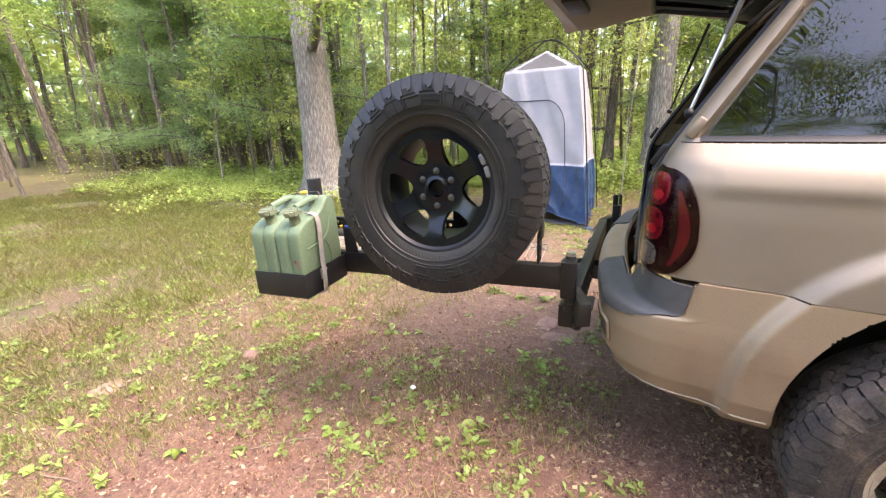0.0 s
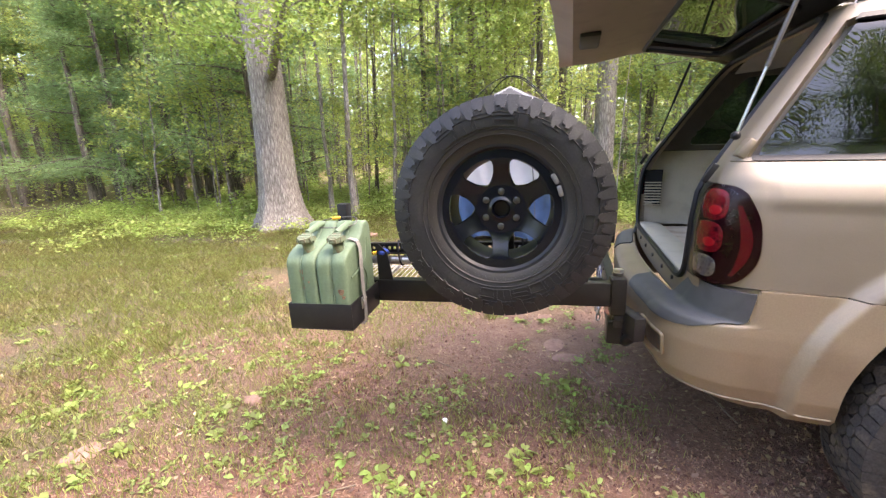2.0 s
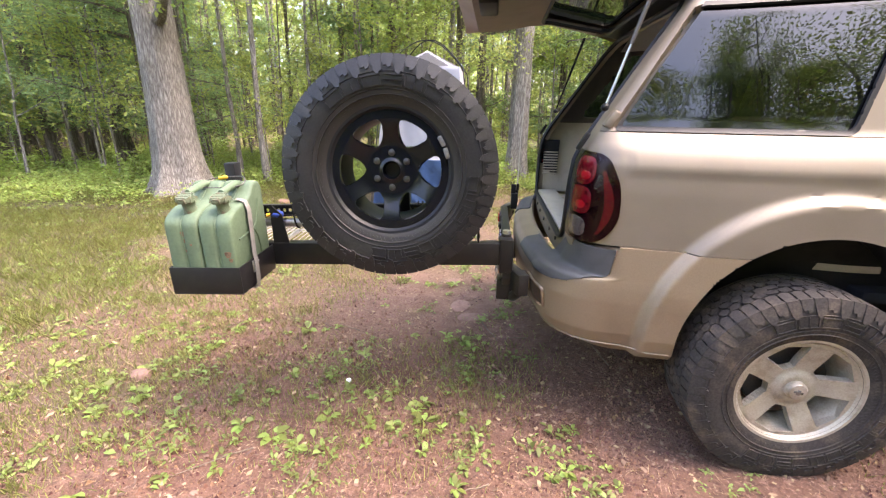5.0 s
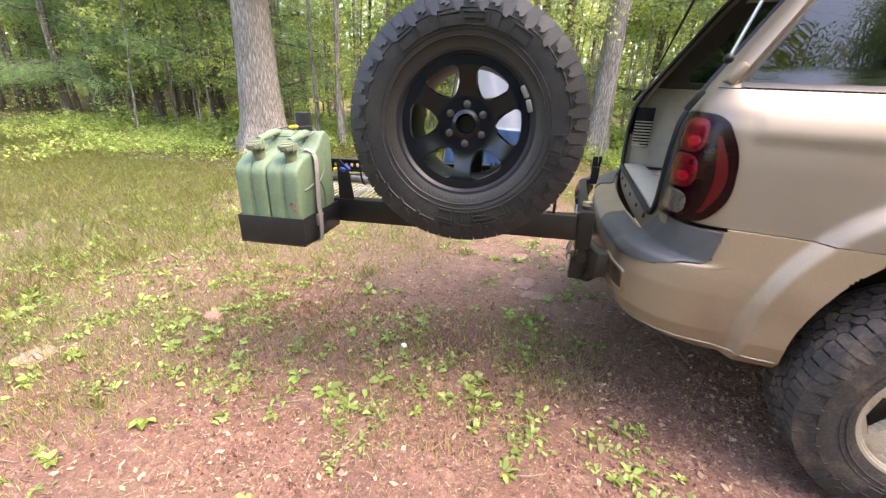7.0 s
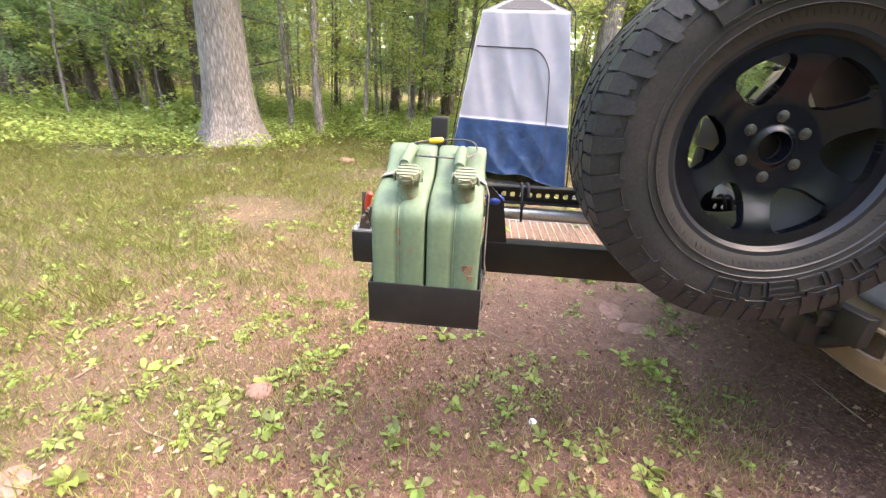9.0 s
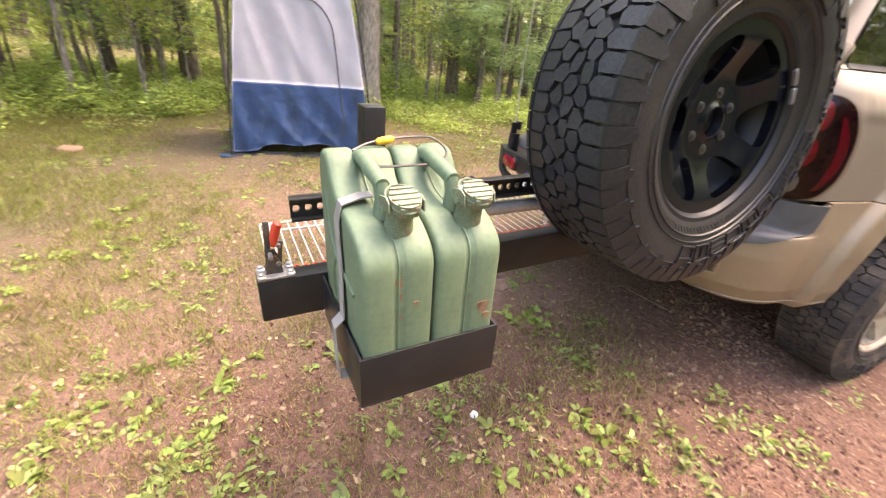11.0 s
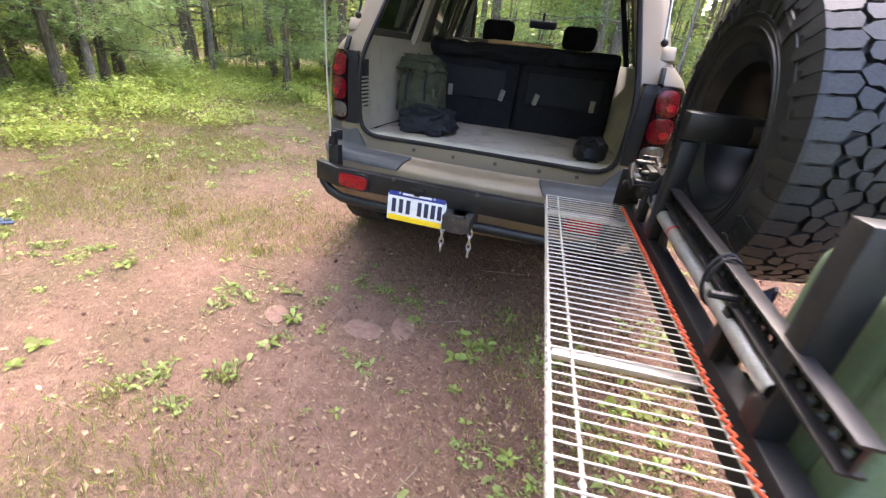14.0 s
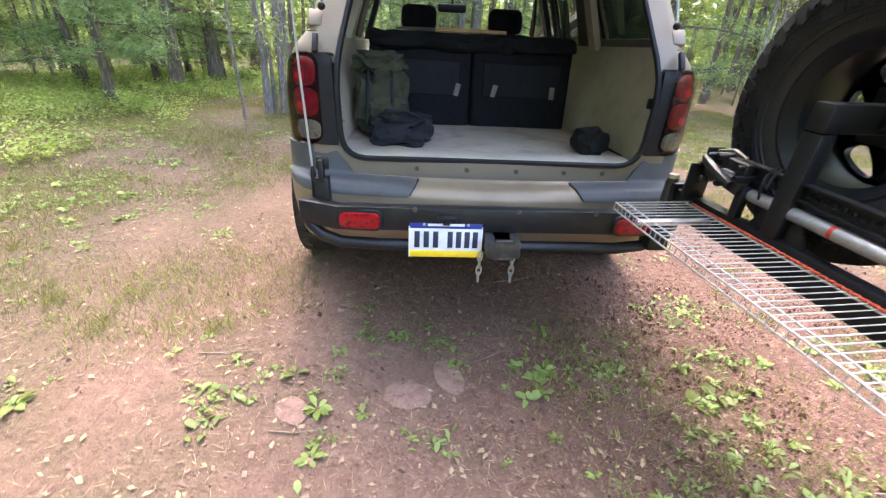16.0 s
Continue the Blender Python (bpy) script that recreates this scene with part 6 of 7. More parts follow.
# ---- tent ----
def build_tent():
    t = thing("shower_tent", pose(-.66, 6.18, 0, 0, 0, -14.6), "tall grey and blue nylon privacy tent, zipped shut", "tent")
    hw, hd, H, ridge = .735, .60, 1.93, 2.21

    def wall(axis, q):
        def pos(u, v):
            z = 0.050 + v * (H - .025)
            k = 1 - .33 * v ** 1.25
            wr = .012 * np.sin(9 * u + 5 * v + axis) * np.sin(7 * v + 3 * u) + .010 * np.sin(23 * u * (1 - .5 * v) + 9 * v) * (1 - v) - .03 * (1 - u * u) * np.sin(math.pi * v)
            low = np.clip((.42 - v) / .42, 0, 1)
            wr = wr + low * (.016 * (1 - 2 * np.abs(np.sin(6 * u + 13 * v + 2 * axis))) + .010 * (1 - 2 * np.abs(np.sin(11 * u - 8 * v + 1)))) * (1 - u ** 4) + .006 * (1 - 2 * np.abs(np.sin(4 * u + 6 * v + 1.3 * axis))) * (1 - u ** 4)
            wr = wr + .016 * (1 - 2 * np.abs(np.sin(5.2 * u + 6.0 * v + axis))) * smoothstep(.38, .55, v) * (1 - u ** 4) * (1 - .5 * v)
            if axis == 0 and q < 0:
                z = z + .085 * (1 - v) ** 9 * np.clip(1 - ((u - .12) / .75) ** 2, 0, 1) ** .6
            z = z + .035 * (1 - v) ** 8 * (np.sin(5 * u + 1) * np.sin(3.1 * u + axis) + .3) * (1 - u ** 4)
            if axis == 0:
                x, y = u * hw * k, q * (hd * k + wr)
            else:
                x, y = q * (hw * k + wr), u * hd * k
            return x, y, z + 0 * u
        return pos
    zs = .375
    for nm, axis, q in (("front_wall", 0, -1), ("back_wall", 0, 1), ("left_wall", 1, -1), ("right_wall", 1, 1)):
        P = wall(axis, q)
        flip = (axis == 0 and q > 0) or (axis == 1 and q < 0)
        w = sheet(nm, P, grid(-1, 1, .025), grid(zs, 1, .02), lambda u, v: 0 * u - 1, M["tentwhite"], t, 0.0, "pale grey nylon wall", flip=flip)
        sheet("blue_skirt", P, grid(-1, 1, .02), grid(0, zs, .01), lambda u, v: 0 * u - 1, M["tentblue"], w, 0.0, "blue nylon skirt", flip=flip)
        if axis == 0:
            k = .67
            gp = lambda u, v, q=q: (u, q * (hd * k * (1 - .96 * np.clip((v - H) / (ridge - H), 0, 1))), v)
            sheet("gable", gp, grid(-.50, .50, .025), grid(H + .02, ridge, .02), poly_sdf([(-hw * k, H), (hw * k, H), (0, ridge)]), M["tentwhite"], w, 0.0, flip=flip)
            vp = poly_sdf([(-.36, H + .035), (.36, H + .035), (.0, ridge - .03)])
            sheet("vent", gp, grid(-.40, .40, .02), grid(H + .02, ridge, .02), vp, M["mesh"], w, 0.0, "dark mesh vent", out=0.006, flip=flip)
        else:
            k = .67
            gp = lambda u, v, q=q: (q * hw * k * (1 - v), u * hd * k * (1 - .96 * v), 0.02 + H + (ridge - H - .02) * v)
            sheet("roof_panel", gp, grid(-1, 1, .1), grid(0, 1, .1), lambda u, v: 0 * u - 1, M["tentwhite"], w, 0.0, flip=flip)
    # dark groundsheet edge showing under the walls
    bm = bmesh.new()
    n = 120
    outer, inner = [], []
    for i in range(n):
        a = 2 * math.pi * i / n
        c, d = math.cos(a), math.sin(a)
        k = 1 / max(abs(c), abs(d))
        j = .04 * noise.noise(Vector((c * 6, d * 6, 0))) + .022
        outer.append(bm.verts.new((c * k * (hw + j), d * k * (hd + j), .012 + .022 * abs(noise.noise(Vector((c * 9, d * 9, 3)))))))
        inner.append(bm.verts.new((c * k * (hw - .06), d * k * (hd - .06), .05)))
    for i in range(n):
        bm.faces.new((outer[i], outer[(i + 1) % n], inner[(i + 1) % n], inner[i]))
    part("groundsheet_edge", bm, M["blackcloth"], t, "dark crumpled groundsheet edge")
    # zip line on the front
    P = wall(0, -1)
    bm = bmesh.new()
    pts = []
    for a in np.linspace(0, 1, 90):
        if a < .35:
            u, v = -.95 + 1.15 * a / .35, .80
        elif a < .55:
            b = (a - .35) / .2
            u, v = .20 + .42 * math.sin(b * 1.57), .80 - .16 * (1 - math.cos(b * 1.57))
        elif a < .85:
            u, v = .62, .64 - .46 * (a - .55) / .3
        else:
            b = (a - .85) / .15
            u, v = .62 - .10 * b * b, .18 - .10 * b
        p = P(np.array(u), np.array(v))
        pts.append((float(p[0]), float(p[1]) - .006, float(p[2])))
    tube(bm, pts, .006, 6)
    part("zip", bm, M["mesh"], t)
    # poles outside the corners, crossing over the top
    for qx in (-1, 1):
        for qy in (-1, 1):
            bm = bmesh.new()
            pts = []
            for v in np.linspace(0, 1, 12):
                k = 1 - .33 * v ** 1.25
                pts.append((qx * (hw * k + .025 + .03 * v), qy * (hd * k + .02), .01 + v * H))
            e = pts[-1]
            for b in np.linspace(.15, 1, 8):
                pts.append((e[0] * (1 - b), e[1] * (1 - b), H + .01 + .40 * math.sin(b * 1.57)))
            tube(bm, pts, .008, 6)
            part("pole", bm, M["blackplastic"], t, "thin dark tent pole")
    # ground flap pegged at the corners
    for qx in (-1, 1):
        for qy in (-1, 1):
            bm = bmesh.new()
            box(bm, (qx * (hw + .06), qy * (hd + .03), .012), (.16, .10, .008), .003, pose(0, 0, 0, 3, 4, 20 * qx * qy))
            part("corner_flap", bm, M["tentblue"], t)


    # the back stands a little to one side of the front
    lean = Matrix(((1, -.18, 0, -.108), (0, 1, 0, 0), (0, 0, 1, 0), (0, 0, 0, 1)))
    for ob in t.children_recursive:
        ob.data.transform(lean)


# ---- loose things in the car ----
def blob(bm, c, s, seed, rough=.12, sub=3):
    r = bmesh.ops.create_icosphere(bm, subdivisions=sub, radius=1)
    for v in r["verts"]:
        n = v.co.normalized()
        k = 1 + rough * noise.noise(n * 2.2 + Vector((seed, 0, 0))) + rough * .6 * noise.noise(n * 5 + Vector((0, seed, 0)))
        q = Vector([math.copysign(abs(a) ** .75, a) for a in n])
        v.co = Vector((c[0] + q.x * s[0] * k, c[1] + q.y * s[1] * k, c[2] + q.z * s[2] * k))


def build_luggage():
    b = thing("backpack", CAR @ pose(.66, .535, .818), "olive canvas backpack leaning in the cargo bay", "backpack")
    bm = bmesh.new()
    blob(bm, (0, 0, .19), (.14, .14, .20), 1.3, .30, 4)
    bd = part("bag_body", bm, M["olive"], b)
    bm = bmesh.new()
    blob(bm, (-.10, -.03, .12), (.07, .11, .10), 4.1, .25, 4)
    part("front_pocket", bm, M["olive"], bd)
    bm = bmesh.new()
    blob(bm, (-.02, .01, .37), (.12, .13, .06), 7.0, .3, 4)
    part("top_flap", bm, M["olive"], bd)
    for y in (-.06, .06):
        bm = bmesh.new()
        tube(bm, [(-.10, y, .40), (-.15, y, .28), (-.155, y * 1.1, .16)], .008, 6)
        part("strap", bm, M["blackcloth"], b)
    d = thing("duffel_bag", CAR @ pose(.50, .43, .822), "slumped black cloth bag on the cargo carpet", "bag")
    bm = bmesh.new()
    blob(bm, (0, 0, .055), (.14, .16, .085), 2.2, .38, 4)
    bb = part("bag_body", bm, M["blackcloth"], d)
    bm = bmesh.new()
    tube(bm, [(-.07, -.10, .13), (-.09, -.03, .16), (-.08, .06, .15), (-.06, .11, .12)], .009, 6)
    part("handle", bm, M["blackcloth"], bb)
    s = thing("black_bag", CAR @ pose(.36, -.55, .822), "small black bag in the corner of the cargo bay", "bag")
    bm = bmesh.new()
    blob(bm, (0, 0, .055), (.10, .085, .07), 9.2, .25)
    sb = part("bag_body", bm, M["blackplastic"], s)
    bm = bmesh.new()
    tube(bm, [(-.06, -.04, .09), (-.08, 0, .13), (-.05, .05, .09)], .006, 6)
    part("handle", bm, M["blackcloth"], sb)
    w = thing("wooden_tool", CAR @ pose(1.09, .02, 1.358, 0, 0, 4), "tool with a wooden handle laid on the seat cover", "tool")
    bm = bmesh.new()
    tube(bm, [(0, -.22, .012), (.0, 0, .014), (0, .10, .012), (.01, .17, .012), (.02, .22, .01)], [.012, .014, .013, .016, .012], 10)
    part("handle", bm, M["wood"], w)
    bm = bmesh.new()
    tube(bm, [(.02, .22, .01), (.03, .36, .012), (.0, .46, .01)], [.012, .010, .006], 8)
    part("blade", bm, M["darksteel"], w)


build_rear_bar()
build_carrier()
build_spare()
build_cans()
build_jack()
build_shelf()
build_tent()
build_luggage()

# ---- woods ----
RNG = np.random.default_rng(11)


def leaf_cloud(name, centres, per, spread, size, seed, flat=0.5, narrow=0.55, fold=0.25):
    r = np.random.default_rng(seed)
    C = np.repeat(np.array(centres, float), per, axis=0)
    n = len(C)
    C = C + r.normal(0, 1, (n, 3)) * np.array(spread)
    A = r.normal(0, 1, (n, 3)) * np.array([1, 1, flat])
    A /= np.linalg.norm(A, axis=1, keepdims=True)
    B = np.cross(A, r.normal(0, 1, (n, 3)) * np.array([.5, .5, 1.0]))
    B /= np.maximum(np.linalg.norm(B, axis=1, keepdims=True), 1e-6)
    s = size * r.uniform(.55, 1.25, (n, 1))
    return quads_mesh(name, C, A * s, B * s * narrow, fold)


def limb_points(r, base, d, length, n=5, droop=0.0):
    pts = [np.array(base, float)]
    d = np.array(d, float) / np.linalg.norm(d)
    for k in range(n):
        d = d + r.normal(0, .13, 3) + np.array([0, 0, droop])
        d /= np.linalg.norm(d)
        pts.append(pts[-1] + d * length / n)
    return pts


def make_tree(seed, height, radius, kind, mat_leaf, mat_bark, leaves, first, label):
    """A tree at the origin: tapered bent trunk with limbs, and a crown of small loose leaves."""
    r = np.random.default_rng(seed)
    t = thing("tree", Matrix(), label, "tree", "trees round the clearing")
    bm = bmesh.new()
    n = 9
    bend = r.normal(0, .02, 2) * height
    trunk = []
    for k in range(n + 1):
        f = k / n
        trunk.append((bend[0] * f * f + r.normal(0, .008) * height * .3 * (0 < k), bend[1] * f * f + r.normal(0, .008) * height * .3 * (0 < k), -.1 + height * f))
    rad = [radius * (1.5 if k == 0 else 1.0) * (1 - .82 * k / n) for k in range(n + 1)]
    tube(bm, trunk, rad, 9)
    tips = []
    count = int((8 if kind == "broad" else 15) + r.integers(0, 4))
    for k in range(count):
        f = first + (1 - first) * (k + r.uniform(0, 1)) / count
        i = min(int(f * n), n - 1)
        p = np.array(trunk[i]) + (np.array(trunk[i + 1]) - np.array(trunk[i])) * (f * n - i)
        a = r.uniform(0, 2 * math.pi)
        if kind == "broad":
            ln = height * (.32 - .2 * f) * r.uniform(.7, 1.2)
            d = (math.cos(a), math.sin(a), .55)
            pts = limb_points(r, p, d, ln, 4, .05)
        else:
            ln = height * (.26 - .20 * f) * r.uniform(.8, 1.2)
            d = (math.cos(a), math.sin(a), .05)
            pts = limb_points(r, p, d, ln, 4, -.03)
        tube(bm, pts, [radius * .30 * (1 - f * .6) * (1 - .8 * j / 4) + .004 for j in range(5)], 5, caps=False)
        tips += [pts[j] for j in (1, 2, 3, 4)] if kind != "broad" else [pts[j] for j in (2, 3, 4)]
        for _ in range(2):
            j = int(r.integers(1, 4))
            a2 = a + r.uniform(-1.2, 1.2)
            q = limb_points(r, pts[j], (math.cos(a2), math.sin(a2), .3 if kind == "broad" else 0), ln * .5, 3, 0)
            tube(bm, q, [.012 * radius / .12, .009 * radius / .12, .006 * radius / .12, .003], 4, caps=False)
            tips += q[2:]
    part("trunk", bm, mat_bark, t, "", True, 60)
    tips.append(np.array(trunk[-1]))
    per = max(6, leaves // len(tips))
    sp = height * (.045 if kind == "broad" else .030)
    me = leaf_cloud("crown", tips, per, (sp, sp, sp * .55), .043 if kind == "broad" else .075, seed + 1, .5, .5 if kind == "broad" else .15, .25)
    mesh_object("crown", me, mat_leaf, t, smooth=False)
    return t


def make_oak(m, seed, radius, taper, label):
    """The old tree with a broad flared foot and furrowed bark."""
    r = np.random.default_rng(seed)
    t = thing("tree", m, label, "tree", "trees round the clearing")
    bm = bmesh.new()
    seg, rows = 40, []
    for k, z in enumerate([-.15, 0, .08, .2, .4, .7, 1.1, 1.7, 2.4, 3.2, 4.2, 5.5, 7, 9]):
        fl = math.exp(-max(z, 0) / .35)
        ring = []
        for i in range(seg):
            a = 2 * math.pi * i / seg
            lob = (.5 + .5 * math.cos(5 * a + seed)) ** 2
            rr = radius * (1 - taper * (1 - math.exp(-max(z, 0) / 1.6))) * (1 - .012 * max(z, 0)) * (1 + fl * (.25 + .55 * lob)) * (1 + .035 * math.sin(7 * a + z * 1.3) + .02 * math.sin(13 * a - z))
            ring.append(bm.verts.new((rr * math.cos(a) - .012 * z * z * .3, rr * math.sin(a), z)))
        rows.append(ring)
    for a, b in zip(rows, rows[1:]):
        for i in range(seg):
            bm.faces.new((a[i], a[(i + 1) % seg], b[(i + 1) % seg], b[i]))
    tips = []
    for k in range(11):
        z = 2.6 + k * .62
        a = r.uniform(0, 6.28) if k else 5.6
        ln = r.uniform(2.0, 3.6) if k else 2.4
        p = limb_points(r, (-.004 * z * z, 0, z), (math.cos(a), math.sin(a), .25), ln, 6, .02)
        tube(bm, p, [radius * .28 * (1 - .85 * j / 6) for j in range(7)], 7, caps=False)
        tips += p[3:]
        for j in (2, 3, 4, 5):
            a2 = a + r.uniform(-1.1, 1.1)
            q = limb_points(r, p[j], (math.cos(a2), math.sin(a2), .2), ln * .4, 3)
            tube(bm, q, [.02, .014, .009, .004], 4, caps=False)
            tips += q[1:]
    part("trunk", bm, M["bark"], t, "grey furrowed bark", True, 60)
    me = leaf_cloud("crown", tips, 150, (.42, .42, .22), .043, seed + 5)
    mesh_object("crown", me, M["leaf"], t, smooth=False)


def free(x, y):
    """Whether a tree may stand here: outside the clearing and the grassy track."""
    if -9.5 < x < 5.2 and -9 < y < 8.6 + .10 * x:
        return False
    if 5.2 <= x < 8.2 and -8 < y < 4.6:
        return False
    if 5.2 <= x < 11.5 and 3 < y < 10.5:
        return False
    if -13 < x < -8 and abs(y - 7.2) < 1.6:
        return False
    if x <= -4.5 and -14 < y < 2.6:
        return False
    return True


def build_woods():
    make_oak(pose(-5.05, 6.85, 0, 0, .4, 0), 2, .37, .26, "large old oak with grey furrowed bark at the clearing's edge")
    make_oak(pose(.97, 9.05, 0, 0, .5, 80), 6, .215, .14, "tall grey-barked tree behind the tent")
    protos = []
    for k in range(4):
        protos.append((make_tree(100 + k, [7.5, 9, 6.5, 10][k], [.060, .080, .045, .100][k], "broad", M["leaf"] if k % 2 else M["leafb"], M["bark2"], 10500, (.2, .3, .35, .4)[k], "slender leafy tree with thin grey trunk"), 1.0))
    pines = []
    for k in range(3):
        pines.append((make_tree(200 + k, [7, 8.5, 6][k], [.10, .13, .09][k], "pine", M["pine"], M["bark2"], 11000, .12, "young pine with soft drooping needles"), 1.0))
    sap = []
    for k in range(3):
        sap.append((make_tree(300 + k, [3.2, 2.6, 3.8][k], [.022, .018, .028][k], "broad", M["leafb"], M["bark"], 1100, .3, "thin sapling with sparse fresh leaves"), 1.0))
    slim = []
    for k in range(3):
        slim.append((make_tree(400 + k, [8.5, 7.5, 9.5][k], [.042, .034, .055][k], "broad", M["leafb"], M["bark"], 4200, (.38, .45, .42)[k], "tall slim tree with pale grey stem"), 1.0))
    BARE = (-13.6, 6.5)
    used = set()

    def put(pool, x, y, s=1.0):
        k = int(RNG.integers(0, len(pool)))
        ob = pool[k][0]
        m = pose(x, y, float(ground_z(x, y)) - .02, RNG.normal(0, 1.5), RNG.normal(0, 1.5), RNG.uniform(0, 360))
        if math.hypot(x - BARE[0], y - BARE[1]) < 1.3:
            return
        if ob.name not in used:
            used.add(ob.name)
            ob.matrix_basis = m
            return
        c = copy_thing(ob, m)
        c.scale = (s, s, s)
    # named places first
    for x, y, p in ((7.4, 7.75, 1), (8.7, 11.4, 1), (6.2, 5.1, 2), (6.7, 4.45, 3), (6.95, 4.6, 3), (7.1, 4.8, 3), (6.8, 4.85, 3), (7.3, 4.5, 3), (6.1, 10.9, 1), (9.9, 9.7, 1), (11.2, 8.6, 1), (8.1, 13.2, 1), (10.6, 12.4, 1), (5.2, 12.3, 1), (12.4, 10.4, 1), (-4.1, 8.05, 3), (-4.72, 8.2, 3), (-3.5, 8.9, 3), (-2.4, 9.8, 3), (-.6, 9.6, 3), (2.6, 9.9, 3), (4.2, 9.4, 3), (-7.2, 9.4, 3), (-6.4, 9.9, 3), (-8.9, 9.0, 3), (-3.6, 9.4, 2), (-2.6, 8.9, 2), (-6.8, 8.8, 1), (-8.3, 9.6, 1), (-1.2, 10.4, 0), (3.4, 10.2, 1), (4.8, 9.8, 1), (10.2, -4.5, 0), (9.3, -3.2, 1), (-9.8, 9.2, 2), (-4.1, 8.3, 2), (-7.6, 8.3, 2), (9.5, .5, 1), (10.5, 2.2, 0), (11.2, -.8, 1), (12.5, 1.2, 0), (9.8, 3.4, 1), (-7.0, 7.9, 2), (-7.6, 8.2, 2), (-8.7, 7.7, 2), (-6.2, 8.5, 2), (-3.1, 9.2, 2), (-2.0, 9.1, 2), (-9.5, 8.3, 2), (-5.9, 9.3, 2), (-9.6, 9.3, 1), (-10.8, 8.9, 1), (-11.6, 9.9, 1), (-8.6, 10.3, 1), (-7.3, 10.8, 1), (-12.3, 9.1, 1), (-10.2, 10.6, 1), (9.8, 7.6, 1), (11.8, 7.2, 1), (8.9, 9.0, 1), (12.8, 8.4, 1)):
        put((protos, pines, sap, slim)[p], x, y, RNG.uniform(.85, 1.1))
    n = 0
    pts = []
    while n < 230:
        a = RNG.uniform(0, 2 * math.pi)
        d = 7.5 + 24 * RNG.uniform(0, 1) ** 1.3
        x, y = -.5 + d * math.cos(a), 2 + d * math.sin(a)
        if not free(x, y) or (x > 5 and RNG.uniform() < .12) or any((x - u) ** 2 + (y - v) ** 2 < .55 for u, v in pts):
            continue
        pts.append((x, y))
        n += 1
        w = RNG.uniform(0, 1)
        pool = sap if (w < .18 and d < 16) else (pines if w < .40 else (slim if w < .68 else protos))
        put(pool, x, y, RNG.uniform(.8, 1.3))
    for k in range(34):
        x, y = RNG.uniform(-24, -9), RNG.uniform(9.5, 22)
        put(pines if k % 2 else protos, x, y, RNG.uniform(1.0, 1.5))
    for k in range(16):
        x, y = RNG.uniform(-9, 6), RNG.uniform(-21, -12)
        put(protos if k % 3 else pines, x, y, RNG.uniform(1.4, 1.9))
    for k in range(26):
        x, y = RNG.uniform(5, 19), RNG.uniform(-23, -12)
        put(protos if k % 3 else pines, x, y, RNG.uniform(1.5, 2.15))


def patchy(x, y, s, seed):
    return np.array([noise.noise(Vector((a * s, b * s, seed))) for a, b in zip(x, y)])


